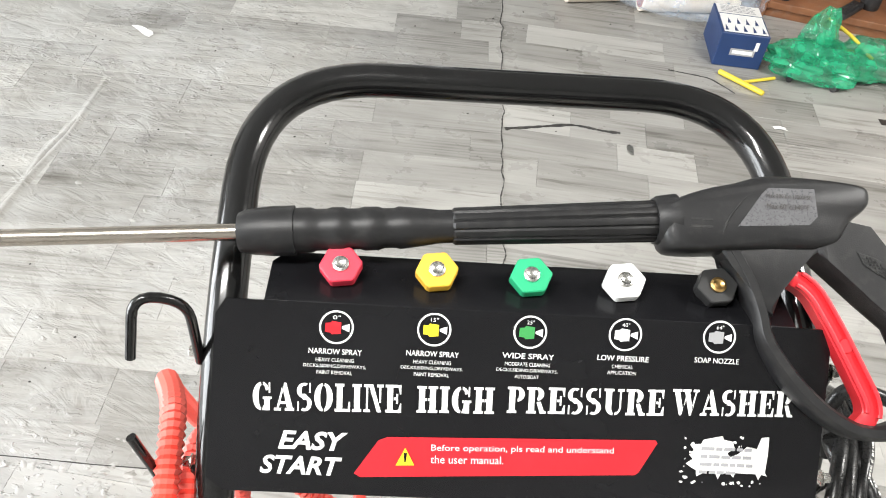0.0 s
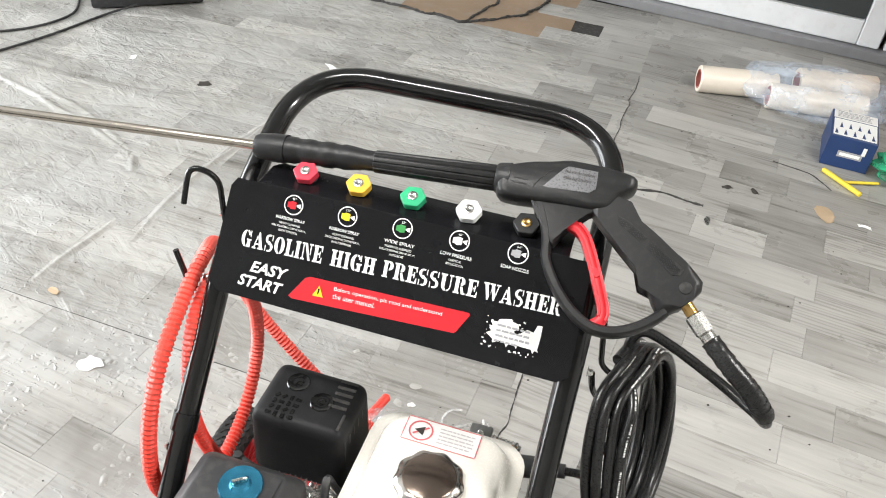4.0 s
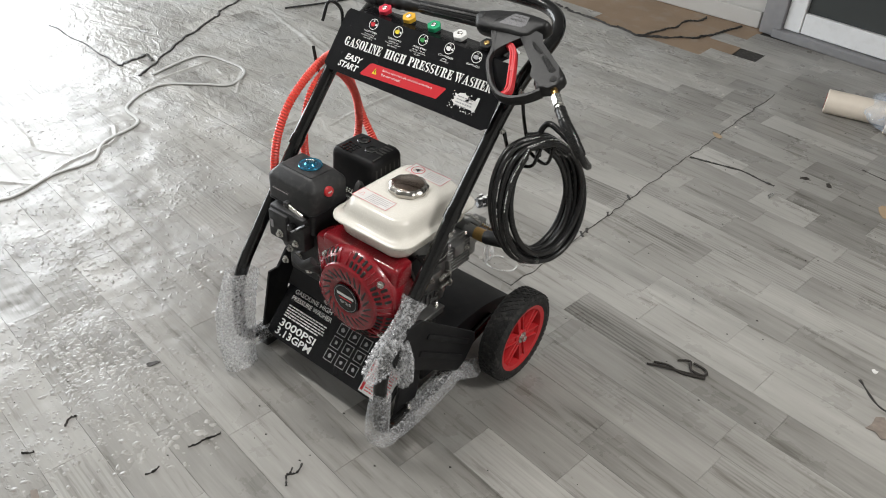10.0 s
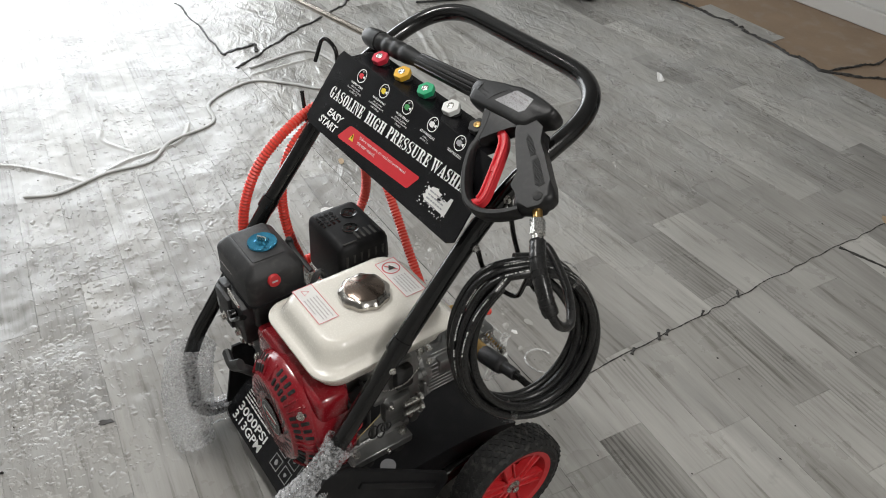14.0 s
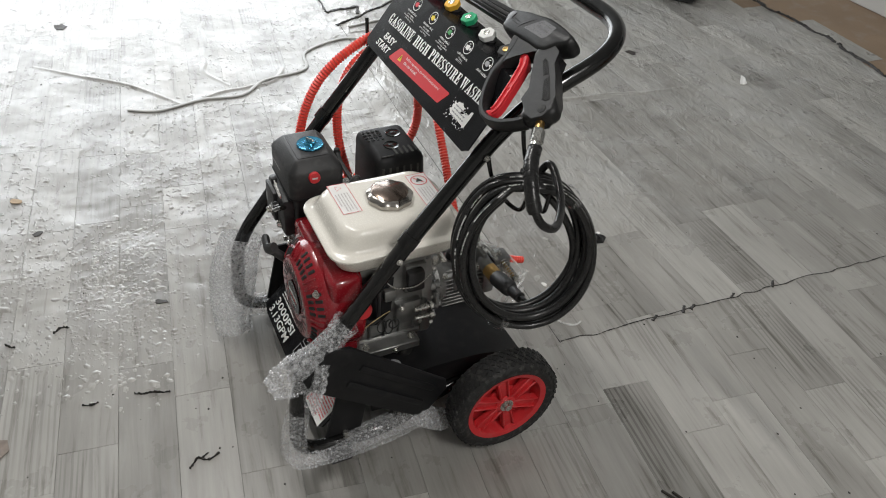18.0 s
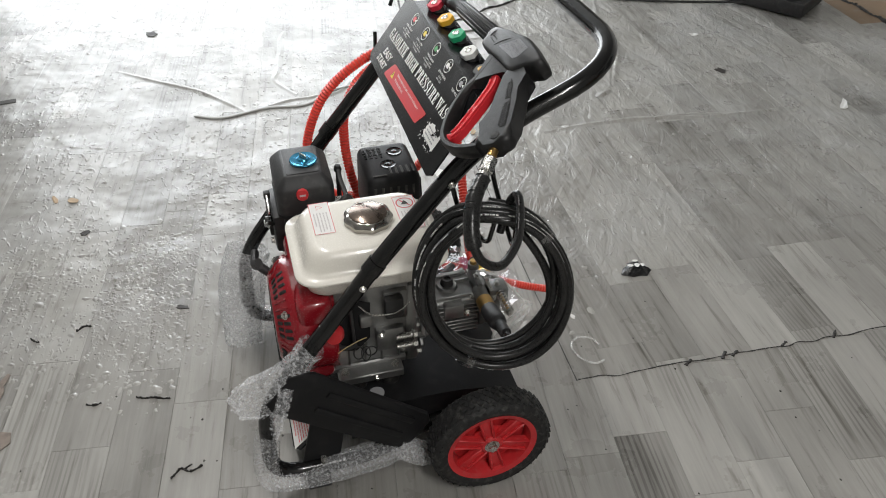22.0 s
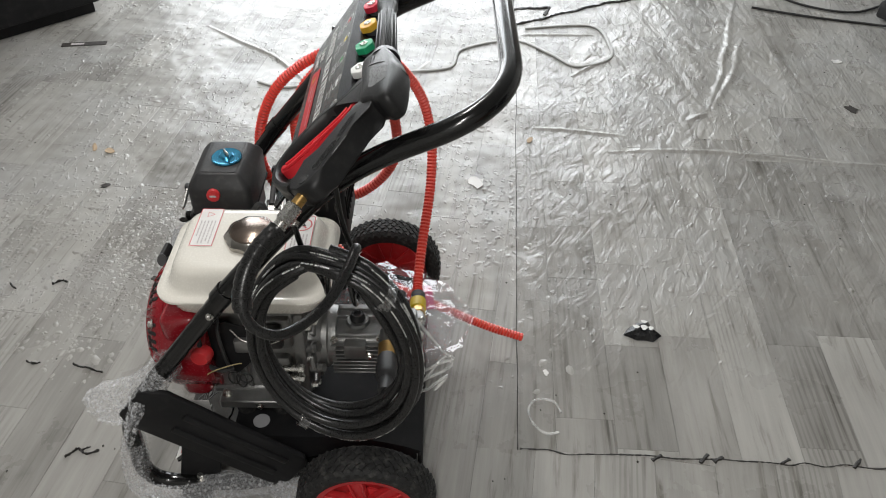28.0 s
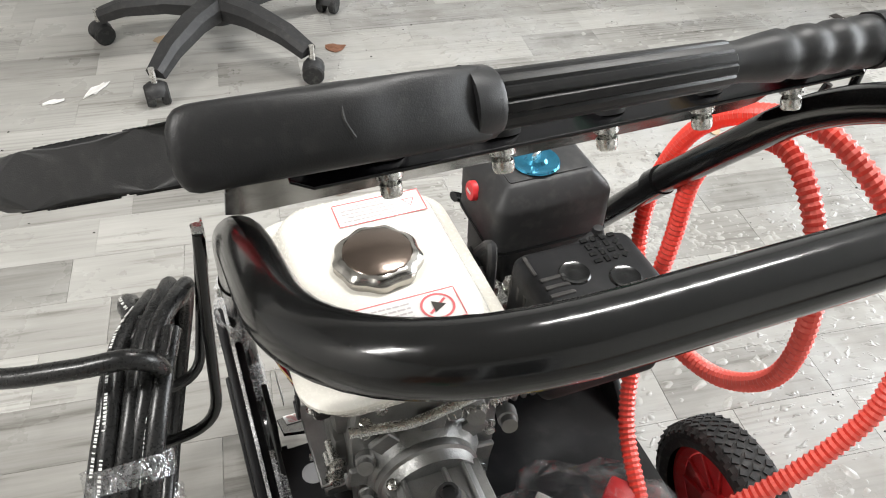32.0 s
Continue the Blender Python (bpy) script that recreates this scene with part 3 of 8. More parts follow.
# ---- the room ----
X0, X1, Y0, Y1, H = -4.2, 3.0, -3.2, 3.36, 2.8
floor = tagged(part("floor", block(X0, X1, Y0, Y1, -0.12, -0.0045), TEAR_DARK), "grey printed oak vinyl plank floor, scuffed and littered", "floor", kind="structure")
ceiling = tagged(part("ceiling", block(X0 - 0.2, X1 + 0.2, Y0 - 0.2, Y1 + 0.2, H, H + 0.15), CEILING), "plain grey painted ceiling", "ceiling", kind="structure")
for nm, b in (("wall_east", (X1, X1 + 0.2, Y0, Y1)), ("wall_south", (X0, X1, Y0 - 0.2, Y0)), ("wall_north", (X0, X1, Y1, Y1 + 0.2))):
    tagged(part(nm, block(*b, -0.12, H), PAINT_WALL), "off-white painted shop wall", "wall", kind="structure")
wy0, wy1 = WINDOW_Y - WINDOW_W / 2, WINDOW_Y + WINDOW_W / 2
bm = block(X0 - 0.2, X0, Y0, wy0, -0.12, H)
block(X0 - 0.2, X0, wy1, Y1, -0.12, H, bm=bm)
block(X0 - 0.2, X0, wy0, wy1, 0.15 + WINDOW_H, H, bm=bm)
block(X0 - 0.2, X0, wy0, wy1, -0.12, 0.15, bm=bm)
tagged(part("wall_west", bm, PAINT_WALL), "off-white wall with a wide shop window", "wall", kind="structure")
window = tagged(new("window_1"), "wide white-framed shop window in the wall", "window", kind="structure")
window.matrix_basis = pose(X0 - 0.1, WINDOW_Y, 0.15)
for k in range(4):
    y = wy0 + k * WINDOW_W / 3
    part("mullion", block(X0 - 0.14, X0 - 0.06, y - 0.03, y + 0.03, 0.152, 0.148 + WINDOW_H, 0.004, 1), DOOR_WHITE, window)
for z in (0.18, 0.12 + WINDOW_H):
    part("rail", block(X0 - 0.135, X0 - 0.065, wy0, wy1, z - 0.03, z + 0.03, 0.004, 1), DOOR_WHITE, window)

# housings of the two assumed battens, out of view
for bx, by in ADDED_BATTENS:
    batten = thing("assumed_batten", bx, by, 2.8, "assumed white ceiling batten over an added fill lamp, unseen", "ceiling light", "ceiling battens")
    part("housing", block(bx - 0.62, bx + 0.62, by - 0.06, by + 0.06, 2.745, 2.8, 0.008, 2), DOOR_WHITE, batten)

# vinyl planks: the main sheet, and an inset sheet behind the machine on the window side
SHEETS = {"main": (0.125, 0.723 - 40 * 0.125), "inset": (0.1303, 0.637 - 40 * 0.1303)}
rng = random.Random(4)
LENGTHS = [0.22, 0.30, 0.38, 0.46, 0.54, 0.66]


def plank_mesh(length, width):
    b = bmesh.new()
    x, y, e = length / 2 - 0.00022, width / 2 - 0.00022, 0.0005
    hi = [b.verts.new((sx * (x - e), sy * (y - e), 0)) for sx, sy in ((-1, -1), (1, -1), (1, 1), (-1, 1))]
    mid = [b.verts.new((sx * x, sy * y, -e)) for sx, sy in ((-1, -1), (1, -1), (1, 1), (-1, 1))]
    lo = [b.verts.new((sx * x, sy * y, -0.004)) for sx, sy in ((-1, -1), (1, -1), (1, 1), (-1, 1))]
    b.faces.new(hi)
    for a, c in ((hi, mid), (mid, lo)):
        for k in range(4):
            j = (k + 1) % 4
            b.faces.new((c[k], c[j], a[j], a[k]))
    me = bpy.data.meshes.new("plank")
    b.to_mesh(me)
    b.free()
    return me


def seam_x(y):
    return 0.122 + (y - 0.548) * 0.049


def seam_y(x):
    return 0.548 - (x - 0.122) * 0.0575


def in_inset(x, y):
    return x < seam_x(y) and y > seam_y(x)


def near_plan(x, y):
    return -1.30 < x < 1.30 and -0.75 < y < 1.95


# torn floor covering at the back: bare brown boards lie there
def bare(x, y):
    edge = 2.80 + 0.10 * math.sin(x * 5.0) + 0.35 * max(0.0, x + 0.45)
    return y > edge and x < -0.05


def cut_plank(poly, a, c, d):
    """Keeps the part of a flat outline where a*x + c*y > d."""
    out = []
    for p, q in zip(poly, poly[1:] + poly[:1]):
        u, w = a * p[0] + c * p[1] - d, a * q[0] + c * q[1] - d
        if u > 0:
            out.append(p)
        if (u > 0) != (w > 0):
            t = u / (u - w)
            out.append((p[0] + (q[0] - p[0]) * t, p[1] + (q[1] - p[1]) * t))
    return out


tagged(part("floor_boards", block(X0 + 0.01, -0.12, 2.62, 3.35, -0.0044, -0.0012), UNDERLAY), "bare brown boards where the vinyl is torn away", "floor", kind="structure")
near_planks = []
plank_meshes = {}
for sheet, (width, first) in SHEETS.items():
    turn_f = Matrix.Rotation(SHEET_TURN[sheet], 4, "Z")
    for length in LENGTHS:
        me = plank_meshes[sheet, length] = plank_mesh(length, width)
        me.materials.append(VINYL[sheet])
    far_v, far_f = [], []
    for row in range(80):
        x = -6.2 + rng.random() * 0.6
        while x < 4.8:
            length = rng.choice(LENGTHS)
            cx, cy = x + length / 2, first + (row + 0.5) * width
            x += length
            p = turn_f @ Vector((cx, cy, 0))
            if not (X0 - 0.3 < p.x < X1 + 0.3 and Y0 - 0.2 < p.y < Y1 + 0.2) or bare(p.x, p.y):
                continue
            hx, hy = length / 2 - 0.00022, width / 2 - 0.00022
            corners = [(p + turn_f @ Vector((sx * hx, sy * hy, 0))) for sx, sy in ((-1, -1), (1, -1), (1, 1), (-1, 1))]
            sides = [in_inset(q.x, q.y) == (sheet == "inset") for q in corners]
            if not any(sides):
                continue
            if all(sides) and near_plan(p.x, p.y) and len(near_planks) < 300:
                near_planks.append((p, turn_f, plank_meshes[sheet, length]))
                continue
            poly = [(min(max(q.x, X0 + 0.003), X1 - 0.003), min(max(q.y, Y0 + 0.003), Y1 - 0.003)) for q in corners]
            pieces = [poly]
            if not all(sides):
                nx, ny = (1.0, -0.049, 0.122 - 0.049 * 0.548), (0.0575, 1.0, 0.548 + 0.0575 * 0.122)
                left = cut_plank(poly, -nx[0], -nx[1], -nx[2])
                if sheet == "inset":
                    pieces = [cut_plank(left, *ny)]
                else:
                    pieces = [cut_plank(poly, *nx), cut_plank(left, -ny[0], -ny[1], -ny[2])]
            for piece in pieces:
                if len(piece) > 2:
                    q, c = len(far_v), len(piece)
                    far_v += [(u, w, 0.0) for u, w in piece] + [(u, w, -0.004) for u, w in piece]
                    far_f += [tuple(range(q, q + c))] + [(q + k, q + c + k, q + c + (k + 1) % c, q + (k + 1) % c) for k in range(c)]
    far_me = bpy.data.meshes.new("outer_planks")
    far_me.from_pydata(far_v, [], far_f)
    tagged(place("outer_planks", far_me, VINYL_FAR[sheet], floor), kind="stuff")


def strip(pts, width, mat, name, label, category, height=0.003, rough=0.35, seed=2, per=6, kind=""):
    """A ragged raised edge or ribbon that lies on the floor along a line."""
    r = random.Random(seed)
    path = smooth_path([(x, y, 0) for x, y in pts], per)
    wid = [width * (1 + r.uniform(-rough, rough)) for _ in path]
    hgt = [height * (1 + r.uniform(-rough, rough)) for _ in path]
    ob = part(name, sweep([p + Vector((0, 0, 0.0004)) for p in path], lambda i: [(-wid[i] / 2, 0), (wid[i] / 2, 0), (wid[i] * 0.25, hgt[i]), (-wid[i] * 0.2, hgt[i] * 0.8)]), mat)
    return tagged(ob, label, category, kind=kind)


def fold(pts, width, height, name, label, category, seed):
    """A soft ridge of floor sheet along a line, low at both ends."""
    r = random.Random(seed)
    path = smooth_path([(x, y, 0) for x, y in pts], 7)
    n = len(path) - 1
    size = [max(0.05, math.sin(math.pi * i / n)) ** 0.5 * r.uniform(0.75, 1.2) for i in range(n + 1)]
    section = [(-1, -0.02), (-0.72, 0.08), (-0.42, 0.48), (-0.14, 0.95), (0.14, 0.97), (0.36, 0.6), (0.6, 0.2), (1, -0.02)]
    ob = part(name, sweep([p + Vector((0, 0, 0.0003)) for p in path], lambda i: [(u * width / 2 * (0.6 + 0.4 * size[i]), v * height * size[i]) for u, v in section]), VINYL_FOLD, None, "", True)
    return tagged(ob, label, category, kind="structure")


rng = random.Random(8)


def jagged(pts, amount, step=0.05):
    out = []
    for (ax, ay), (bx, by) in zip(pts, pts[1:]):
        n = max(1, int(math.hypot(bx - ax, by - ay) / step))
        for k in range(n):
            t = k / n
            out.append((ax + (bx - ax) * t + rng.uniform(-amount, amount), ay + (by - ay) * t + rng.uniform(-amount, amount)))
    return out + [pts[-1]]


strip(jagged([(0.122, 0.548), (0.140, 0.87), (0.158, 1.37), (0.19, 1.9), (0.22, 2.55)], 0.005, 0.035), 0.0032, TEAR_DARK, "floor_seam", "dark ragged joint between two vinyl sheets", "floor seam", 0.0014, 0.6, kind="structure")
strip(jagged([(0.122, 0.548), (-0.40, 0.577), (-1.09, 0.615), (-1.95, 0.67)], 0.0012, 0.1), 0.0022, TEAR_DARK, "floor_seam", "straight cut joint between two vinyl sheets", "floor seam", 0.0007, 0.3, kind="structure")
for k, (x, y) in enumerate(((0.145, 0.83), (0.150, 0.93), (0.147, 0.96), (0.158, 1.25), (0.15, 1.10))):
    strip([(x, y), (x - 0.012 - 0.01 * (k % 2), y + 0.022)], 0.008, TEAR_DARK, "floor_seam", "small torn flap at the vinyl joint", "floor seam", 0.004, 0.4, k, kind="structure")
strip(jagged([(0.186, 1.705), (0.37, 1.743), (0.52, 1.722)], 0.004), 0.011, TEAR_DARK, "floor_crack", "dark lifted crack in the vinyl floor", "floor crack", 0.003, 0.5, kind="structure")
strip(jagged([(0.74, 2.09), (0.86, 2.06), (0.93, 1.98)], 0.006), 0.005, TEAR_DARK, "floor_crack", "fine dark crack in the vinyl floor", "floor crack", 0.002, 0.5, kind="structure")
strip(jagged([(1.075, 0.86), (1.13, 0.80), (1.17, 0.78)], 0.004), 0.007, TEAR_DARK, "floor_crack", "short dark crack in the vinyl floor", "floor crack", 0.002, 0.5, kind="structure")
for k, line in enumerate((
        [(-1.04, 1.25), (-0.975, 1.67), (-0.96, 1.83)], [(-1.17, 0.67), (-1.12, 0.98)], [(-1.03, 0.91), (-1.03, 1.21), (-0.95, 1.77)],
        [(-1.92, -0.59), (-1.66, -0.27), (-1.44, -0.11)], [(-1.44, -0.11), (-1.50, 0.03), (-1.52, 0.25), (-1.63, 0.32)], [(-1.54, 0.09), (-1.67, 0.01), (-2.16, 0.11)],
        [(-1.53, 0.84), (-1.69, 1.02)], [(-1.87, 0.67), (-1.87, 0.97)])):
    fold(jagged(line, 0.008, 0.10), 0.034, 0.0055, "floor_crease", "raised fold in the loose vinyl sheet", "floor fold", k)
strip(jagged([(-1.95, 0.66), (-2.13, 0.98), (-2.38, 1.50), (-2.6, 2.1)], 0.01), 0.014, TEAR_DARK, "torn_strip", "dark torn strip of floor covering", "torn strip", 0.006, 0.5, kind="structure")
strip(jagged([(-2.11, 0.66), (-2.13, 0.82), (-2.05, 0.79)], 0.008), 0.022, TEAR_DARK, "torn_strip", "short dark torn strip of floor covering", "torn strip", 0.005, 0.5, kind="structure")
strip(jagged([(-2.75, 0.70), (-2.33, 0.68), (-2.11, 0.66)], 0.006), 0.008, TEAR_DARK, "floor_crack", "thin dark joint in the floor film", "floor crack", 0.003, 0.5, kind="structure")
strip(jagged([(-1.1, 2.82), (-0.57, 2.75), (-0.36, 2.93), (-0.24, 3.30)], 0.02, 0.06), 0.018, TEAR_DARK, "torn_edge", "dark curled edge of the torn vinyl", "torn edge", 0.008, 0.6, kind="structure")
strip(jagged([(-0.57, 2.76), (-0.52, 2.95), (-0.44, 3.28)], 0.02, 0.06), 0.014, TEAR_DARK, "torn_edge", "dark curled edge of the torn vinyl", "torn edge", 0.006, 0.6, kind="structure")
strip(jagged([(-3.2, 2.72), (-1.9, 2.8), (-1.1, 2.82)], 0.02, 0.06), 0.018, TEAR_DARK, "torn_edge", "dark curled edge of the torn vinyl", "torn edge", 0.008, 0.6, kind="structure")

for k, line in enumerate(([(-0.104, -0.485), (-0.094, -0.460), (-0.092, -0.443), (-0.085, -0.425), (-0.078, -0.405)], [(-0.107, -0.594), (-0.100, -0.578), (-0.106, -0.561)], [(0.155, -0.404), (0.140, -0.394), (0.136, -0.384), (0.143, -0.362), (0.137, -0.340)], [(0.140, -0.380), (0.128, -0.362)],
                          [(-0.377, -0.639), (-0.388, -0.618), (-0.383, -0.599)], [(-0.372, -0.744), (-0.357, -0.723)])):
    strip(jagged(line, 0.004, 0.012), 0.0036, TEAR_DARK, "floor_peel", "dark curled peel in the vinyl floor", "floor peel", 0.005, 0.7, k + 20, kind="structure")

# lumps that grit raises in the loose sheet
rng = random.Random(11)
gv, gf = [], []
for k in range(11500):
    if k % 3 == 1:
        x, y = rng.gauss(-0.90, 0.40), rng.gauss(-0.05, 0.50)
    elif k % 3:
        x, y = rng.gauss(-0.50, 0.26), rng.gauss(-0.45, 0.24)
    else:
        x, y = rng.uniform(-2.6, -0.1), rng.uniform(-1.2, 1.5)
    if noise.noise(Vector((x * 3.1, y * 3.1, 3.0))) < rng.uniform(-0.22, 0.34):
        continue
    if x > 0.0 + 0.1 * y or (-0.34 < x < 0.4 and -0.25 < y < 0.45) or x < -3 or (y > 0.66 and rng.random() < 0.85):
        continue
    s = rng.choice((0.002, 0.003, 0.004, 0.005, 0.006, 0.008)) * rng.uniform(0.8, 1.25) * (0.72 if k % 3 == 2 else 1.0)
    h, a0, asp = s * rng.uniform(0.16, 0.34), rng.gauss(0.3, 0.7), rng.uniform(1.0, 1.8)
    q, wob = len(gv), [rng.uniform(0.7, 1.3) for _ in range(8)]
    ca, sa, lean = math.cos(a0), math.sin(a0), rng.uniform(-0.35, 0.35)
    for f, z in ((1.0, 0.0), (0.68, 0.30), (0.34, 0.84)):
        for i in range(8):
            u, w = s * f * asp * wob[i] * math.cos(i * math.pi / 4) + lean * s * z, s * f * wob[i] * math.sin(i * math.pi / 4)
            gv.append((x + u * ca - w * sa, y + u * sa + w * ca, h * z + 0.0002))
    gv.append((x + lean * s * ca, y + lean * s * sa, h))
    for r0 in (0, 8):
        gf += [(q + r0 + i, q + r0 + (i + 1) % 8, q + r0 + 8 + (i + 1) % 8, q + r0 + 8 + i) for i in range(8)]
    gf += [(q + 16 + i, q + 16 + (i + 1) % 8, q + 24) for i in range(8)]
gm = bpy.data.meshes.new("floor_lumps")
gm.from_pydata(gv, [], gf)
gm.materials.append(VINYL_FOLD)
gm.shade_smooth()
tagged(place("floor_lumps", gm, None), "small lumps raised in the loose vinyl by grit", "floor lumps", kind="stuff")

# glazed door at the back, turned a little from the machine's axis
door_m = pose(0.0, 3.315, 0, 0, 0, -7.0)
door = tagged(new("door_1"), "white-framed glazed door with dark glass, closed", "door", kind="structure")
door.matrix_basis = door_m
for nm, b, mat in (("threshold", (-0.06, 2.6, -0.06, 0.03, 0.0, 0.045), STEP_GREY), ("door_stile", (-0.02, 0.07, -0.02, 0.03, 0.048, 2.10), DOOR_WHITE),
                   ("door_stile", (1.10, 1.19, -0.02, 0.03, 0.048, 2.10), DOOR_WHITE), ("door_stile", (1.21, 1.30, -0.02, 0.03, 0.048, 2.10), DOOR_WHITE), ("door_stile", (2.30, 2.39, -0.02, 0.03, 0.048, 2.10), DOOR_WHITE),
                   ("bottom_rail", (0.072, 1.098, -0.015, 0.025, 0.048, 0.155), DOOR_WHITE), ("bottom_rail", (1.302, 2.298, -0.015, 0.025, 0.048, 0.155), DOOR_WHITE),
                   ("top_rail", (0.072, 1.098, -0.015, 0.025, 2.0, 2.1), DOOR_WHITE), ("top_rail", (1.302, 2.298, -0.015, 0.025, 2.0, 2.1), DOOR_WHITE),
                   ("pane", (0.072, 1.098, 0.002, 0.010, 0.157, 1.998), DARK_GLASS), ("pane", (1.302, 2.298, 0.002, 0.010, 0.157, 1.998), DARK_GLASS),
                   ("jamb", (-0.14, -0.022, -0.04, 0.04, 0.0, 2.2), STEP_GREY)):
    part(nm, block(*b, 0.004, 1), mat, door, m=door_m)
tagged(part("skirting", block(-3.2, -0.16, 3.33, 3.355, 0, 0.09, 0.004, 1), PAINT_WALL), "off-white painted skirting board", "skirting", kind="structure")


# ---- the pressure washer ----
washer = thing("pressure_washer", 0, 0.1, 0, "black framed petrol pressure washer with red engine and cream tank", "pressure washer")
W = 0.245

# frame: handle hoop over the two long bars, floor loops at the feet
hoop = filleted([(-W, 0.045, 0.567), (-W, 0.240, 0.801), (-W - 0.003, 0.476, 0.901), (0.240, 0.481, 0.906), (W, 0.240, 0.801), (W, 0.045, 0.567)], [0.10, 0.122, 0.122, 0.10], 12)
part("handle_hoop", tube(hoop, 0.0163, 20), GLOSS_BLACK, washer, "gloss black bent handle tube", True)
for s in (-1, 1):
    leg = filleted([(s * W, 0.055, 0.579), (s * W, -0.155, 0.30), (s * W, -0.185, 0.235), (s * W, -0.195, 0.055), (s * W, 0.02, 0.052), (s * W * 0.98, 0.14, 0.115), (s * W * 0.96, 0.26, 0.127)], [0.03, 0.03, 0.07, 0.06, 0.04], 7)
    bar = part("side_bar", tube(leg, 0.0158, 16), GLOSS_BLACK, washer, "gloss black side bar bent to the floor", True)
    part("collar_ring", tube([(s * W, 0.036, 0.556), (s * W, 0.052, 0.576)], 0.0182, 20), GLOSS_BLACK, bar, "", True)
    part("bolt", bolt((s * (W + 0.016), 0.020, 0.533), (s, 0, 0), 0.0045, 0.005), STEEL, bar)
    part("foot_block", block(s * W - 0.018, s * W + 0.018, -0.125, -0.075, 0.0, 0.042, 0.004, 2), MATT_BLACK, bar, "black rubber foot")
    part("bolt", bolt((s * W, -0.085, 0.067), (0, 0, 1), 0.007, 0.010), STEEL, bar)
part("axle", rod((-0.34, 0.25, 0.127), (0.34, 0.25, 0.127), 0.009, 14), STEEL, washer, "", True)

# engine tray with its side cheeks
TRAY_LINE = [(-0.006, 0.185), (0.17, 0.185), (0.215, 0.183), (0.25, 0.178), (0.285, 0.169), (0.318, 0.158), (0.345, 0.145)]
tray = part("engine_tray", sweep([(0, y, z) for y, z in TRAY_LINE], rect(-0.235, 0.235, -0.004, 0.005)), SATIN_BLACK, washer, "black sheet-steel engine tray with a rolled back", True)
part("tray_lip", block(-0.235, 0.235, 0.341, 0.350, 0.085, 0.138, 0.003, 1), SATIN_BLACK, tray)
for s in (-1, 1):
    part("tray_side", slab([(-0.02, 0.10), (0.339, 0.085), (0.339, 0.138), (0.318, 0.151), (0.285, 0.163), (0.25, 0.172), (0.215, 0.178), (-0.02, 0.179)], 0.008, basis((s * 0.228, 0, 0), (0, 1, 0), (0, 0, 1)), 0.001), SATIN_BLACK, tray)
part("tray_hole", lathe([(0, 0), (0.016, 0), (0.016, 0.0012), (0, 0.0012)], 20, pose(0.200, 0.043, 0.1902)), PRINT_GREY, washer, "round hole in the tray showing the floor")
for s in (-1, 1):
    # ribbed cheek plate that braces the bar to the axle
    m = basis((s * 0.271, -0.02, 0.235) if s > 0 else (-0.236, 0.085, 0.150), (0, 0.79, -0.613), (0, 0.613, 0.79))
    cheek = part("cheek_plate", slab([(-0.165, -0.045), (-0.14, -0.062), (0.155, -0.058), (0.172, -0.03), (0.172, 0.035), (0.155, 0.052), (-0.125, 0.060), (-0.165, 0.035)], 0.012, m, 0.004), SATIN_BLACK, washer, "ribbed black cheek plate", True)
    for v in (-0.018, 0.026):
        part("rib", box(0.21, 0.016, 0.008, 0.0035, 2, m @ pose(0.03, v, s * 0.007)), SATIN_BLACK, cheek, "", True)
    part("cheek_flange", box(0.02, 0.24, 0.010, 0.002, 1, basis((s * 0.255 if s > 0 else -0.225, -0.02 if s > 0 else 0.085, 0.232 if s > 0 else 0.150), (0, 0.613, 0.79), (0, 0.79, -0.613))), SATIN_BLACK, cheek)
    part("web", slab([(-0.13, 0.055), (-0.05, 0.055), (-0.02, 0.235), (-0.09, 0.235)], 0.008, basis((s * 0.235, 0, 0), (0, 1, 0), (0, 0, 1)), 0.002), SATIN_BLACK, cheek)

# sloping front plate with its print
FP = basis((0, -0.1, 0.124), (1, 0, 0), (0, 1, 1))
front = part("front_plate", slab([(-0.205, -0.052), (-0.170, -0.060), (0.205, -0.060), (0.225, -0.045), (0.225, 0.10), (0.20, 0.125), (-0.165, 0.125), (-0.212, 0.09)], 0.004, FP @ pose(0, 0, -0.0022), 0.001), PANEL_BLACK, washer, "black front plate with white print")
lettering("GASOLINE HIGH", 0.135, 0.0125, FP @ pose(-0.181, 0.066, 0), PRINT_WHITE, front, bold=0.012)
lettering("PRESSURE WASHER", 0.145, 0.0125, FP @ pose(-0.181, 0.048, 0), PRINT_WHITE, front, bold=0.012)
part("small_print", text_bars(-0.178, -0.035, 0.034, 5, 0.0038, 0.0034, None or bmesh.new(), FP, 3), PRINT_WHITE, front)
lettering("3000PSI", 0.128, 0.020, FP @ pose(-0.178, -0.026, 0), PRINT_WHITE, front, bold=0.02)
lettering("3.13GPM", 0.128, 0.020, FP @ pose(-0.178, -0.050, 0), PRINT_WHITE, front, bold=0.02)
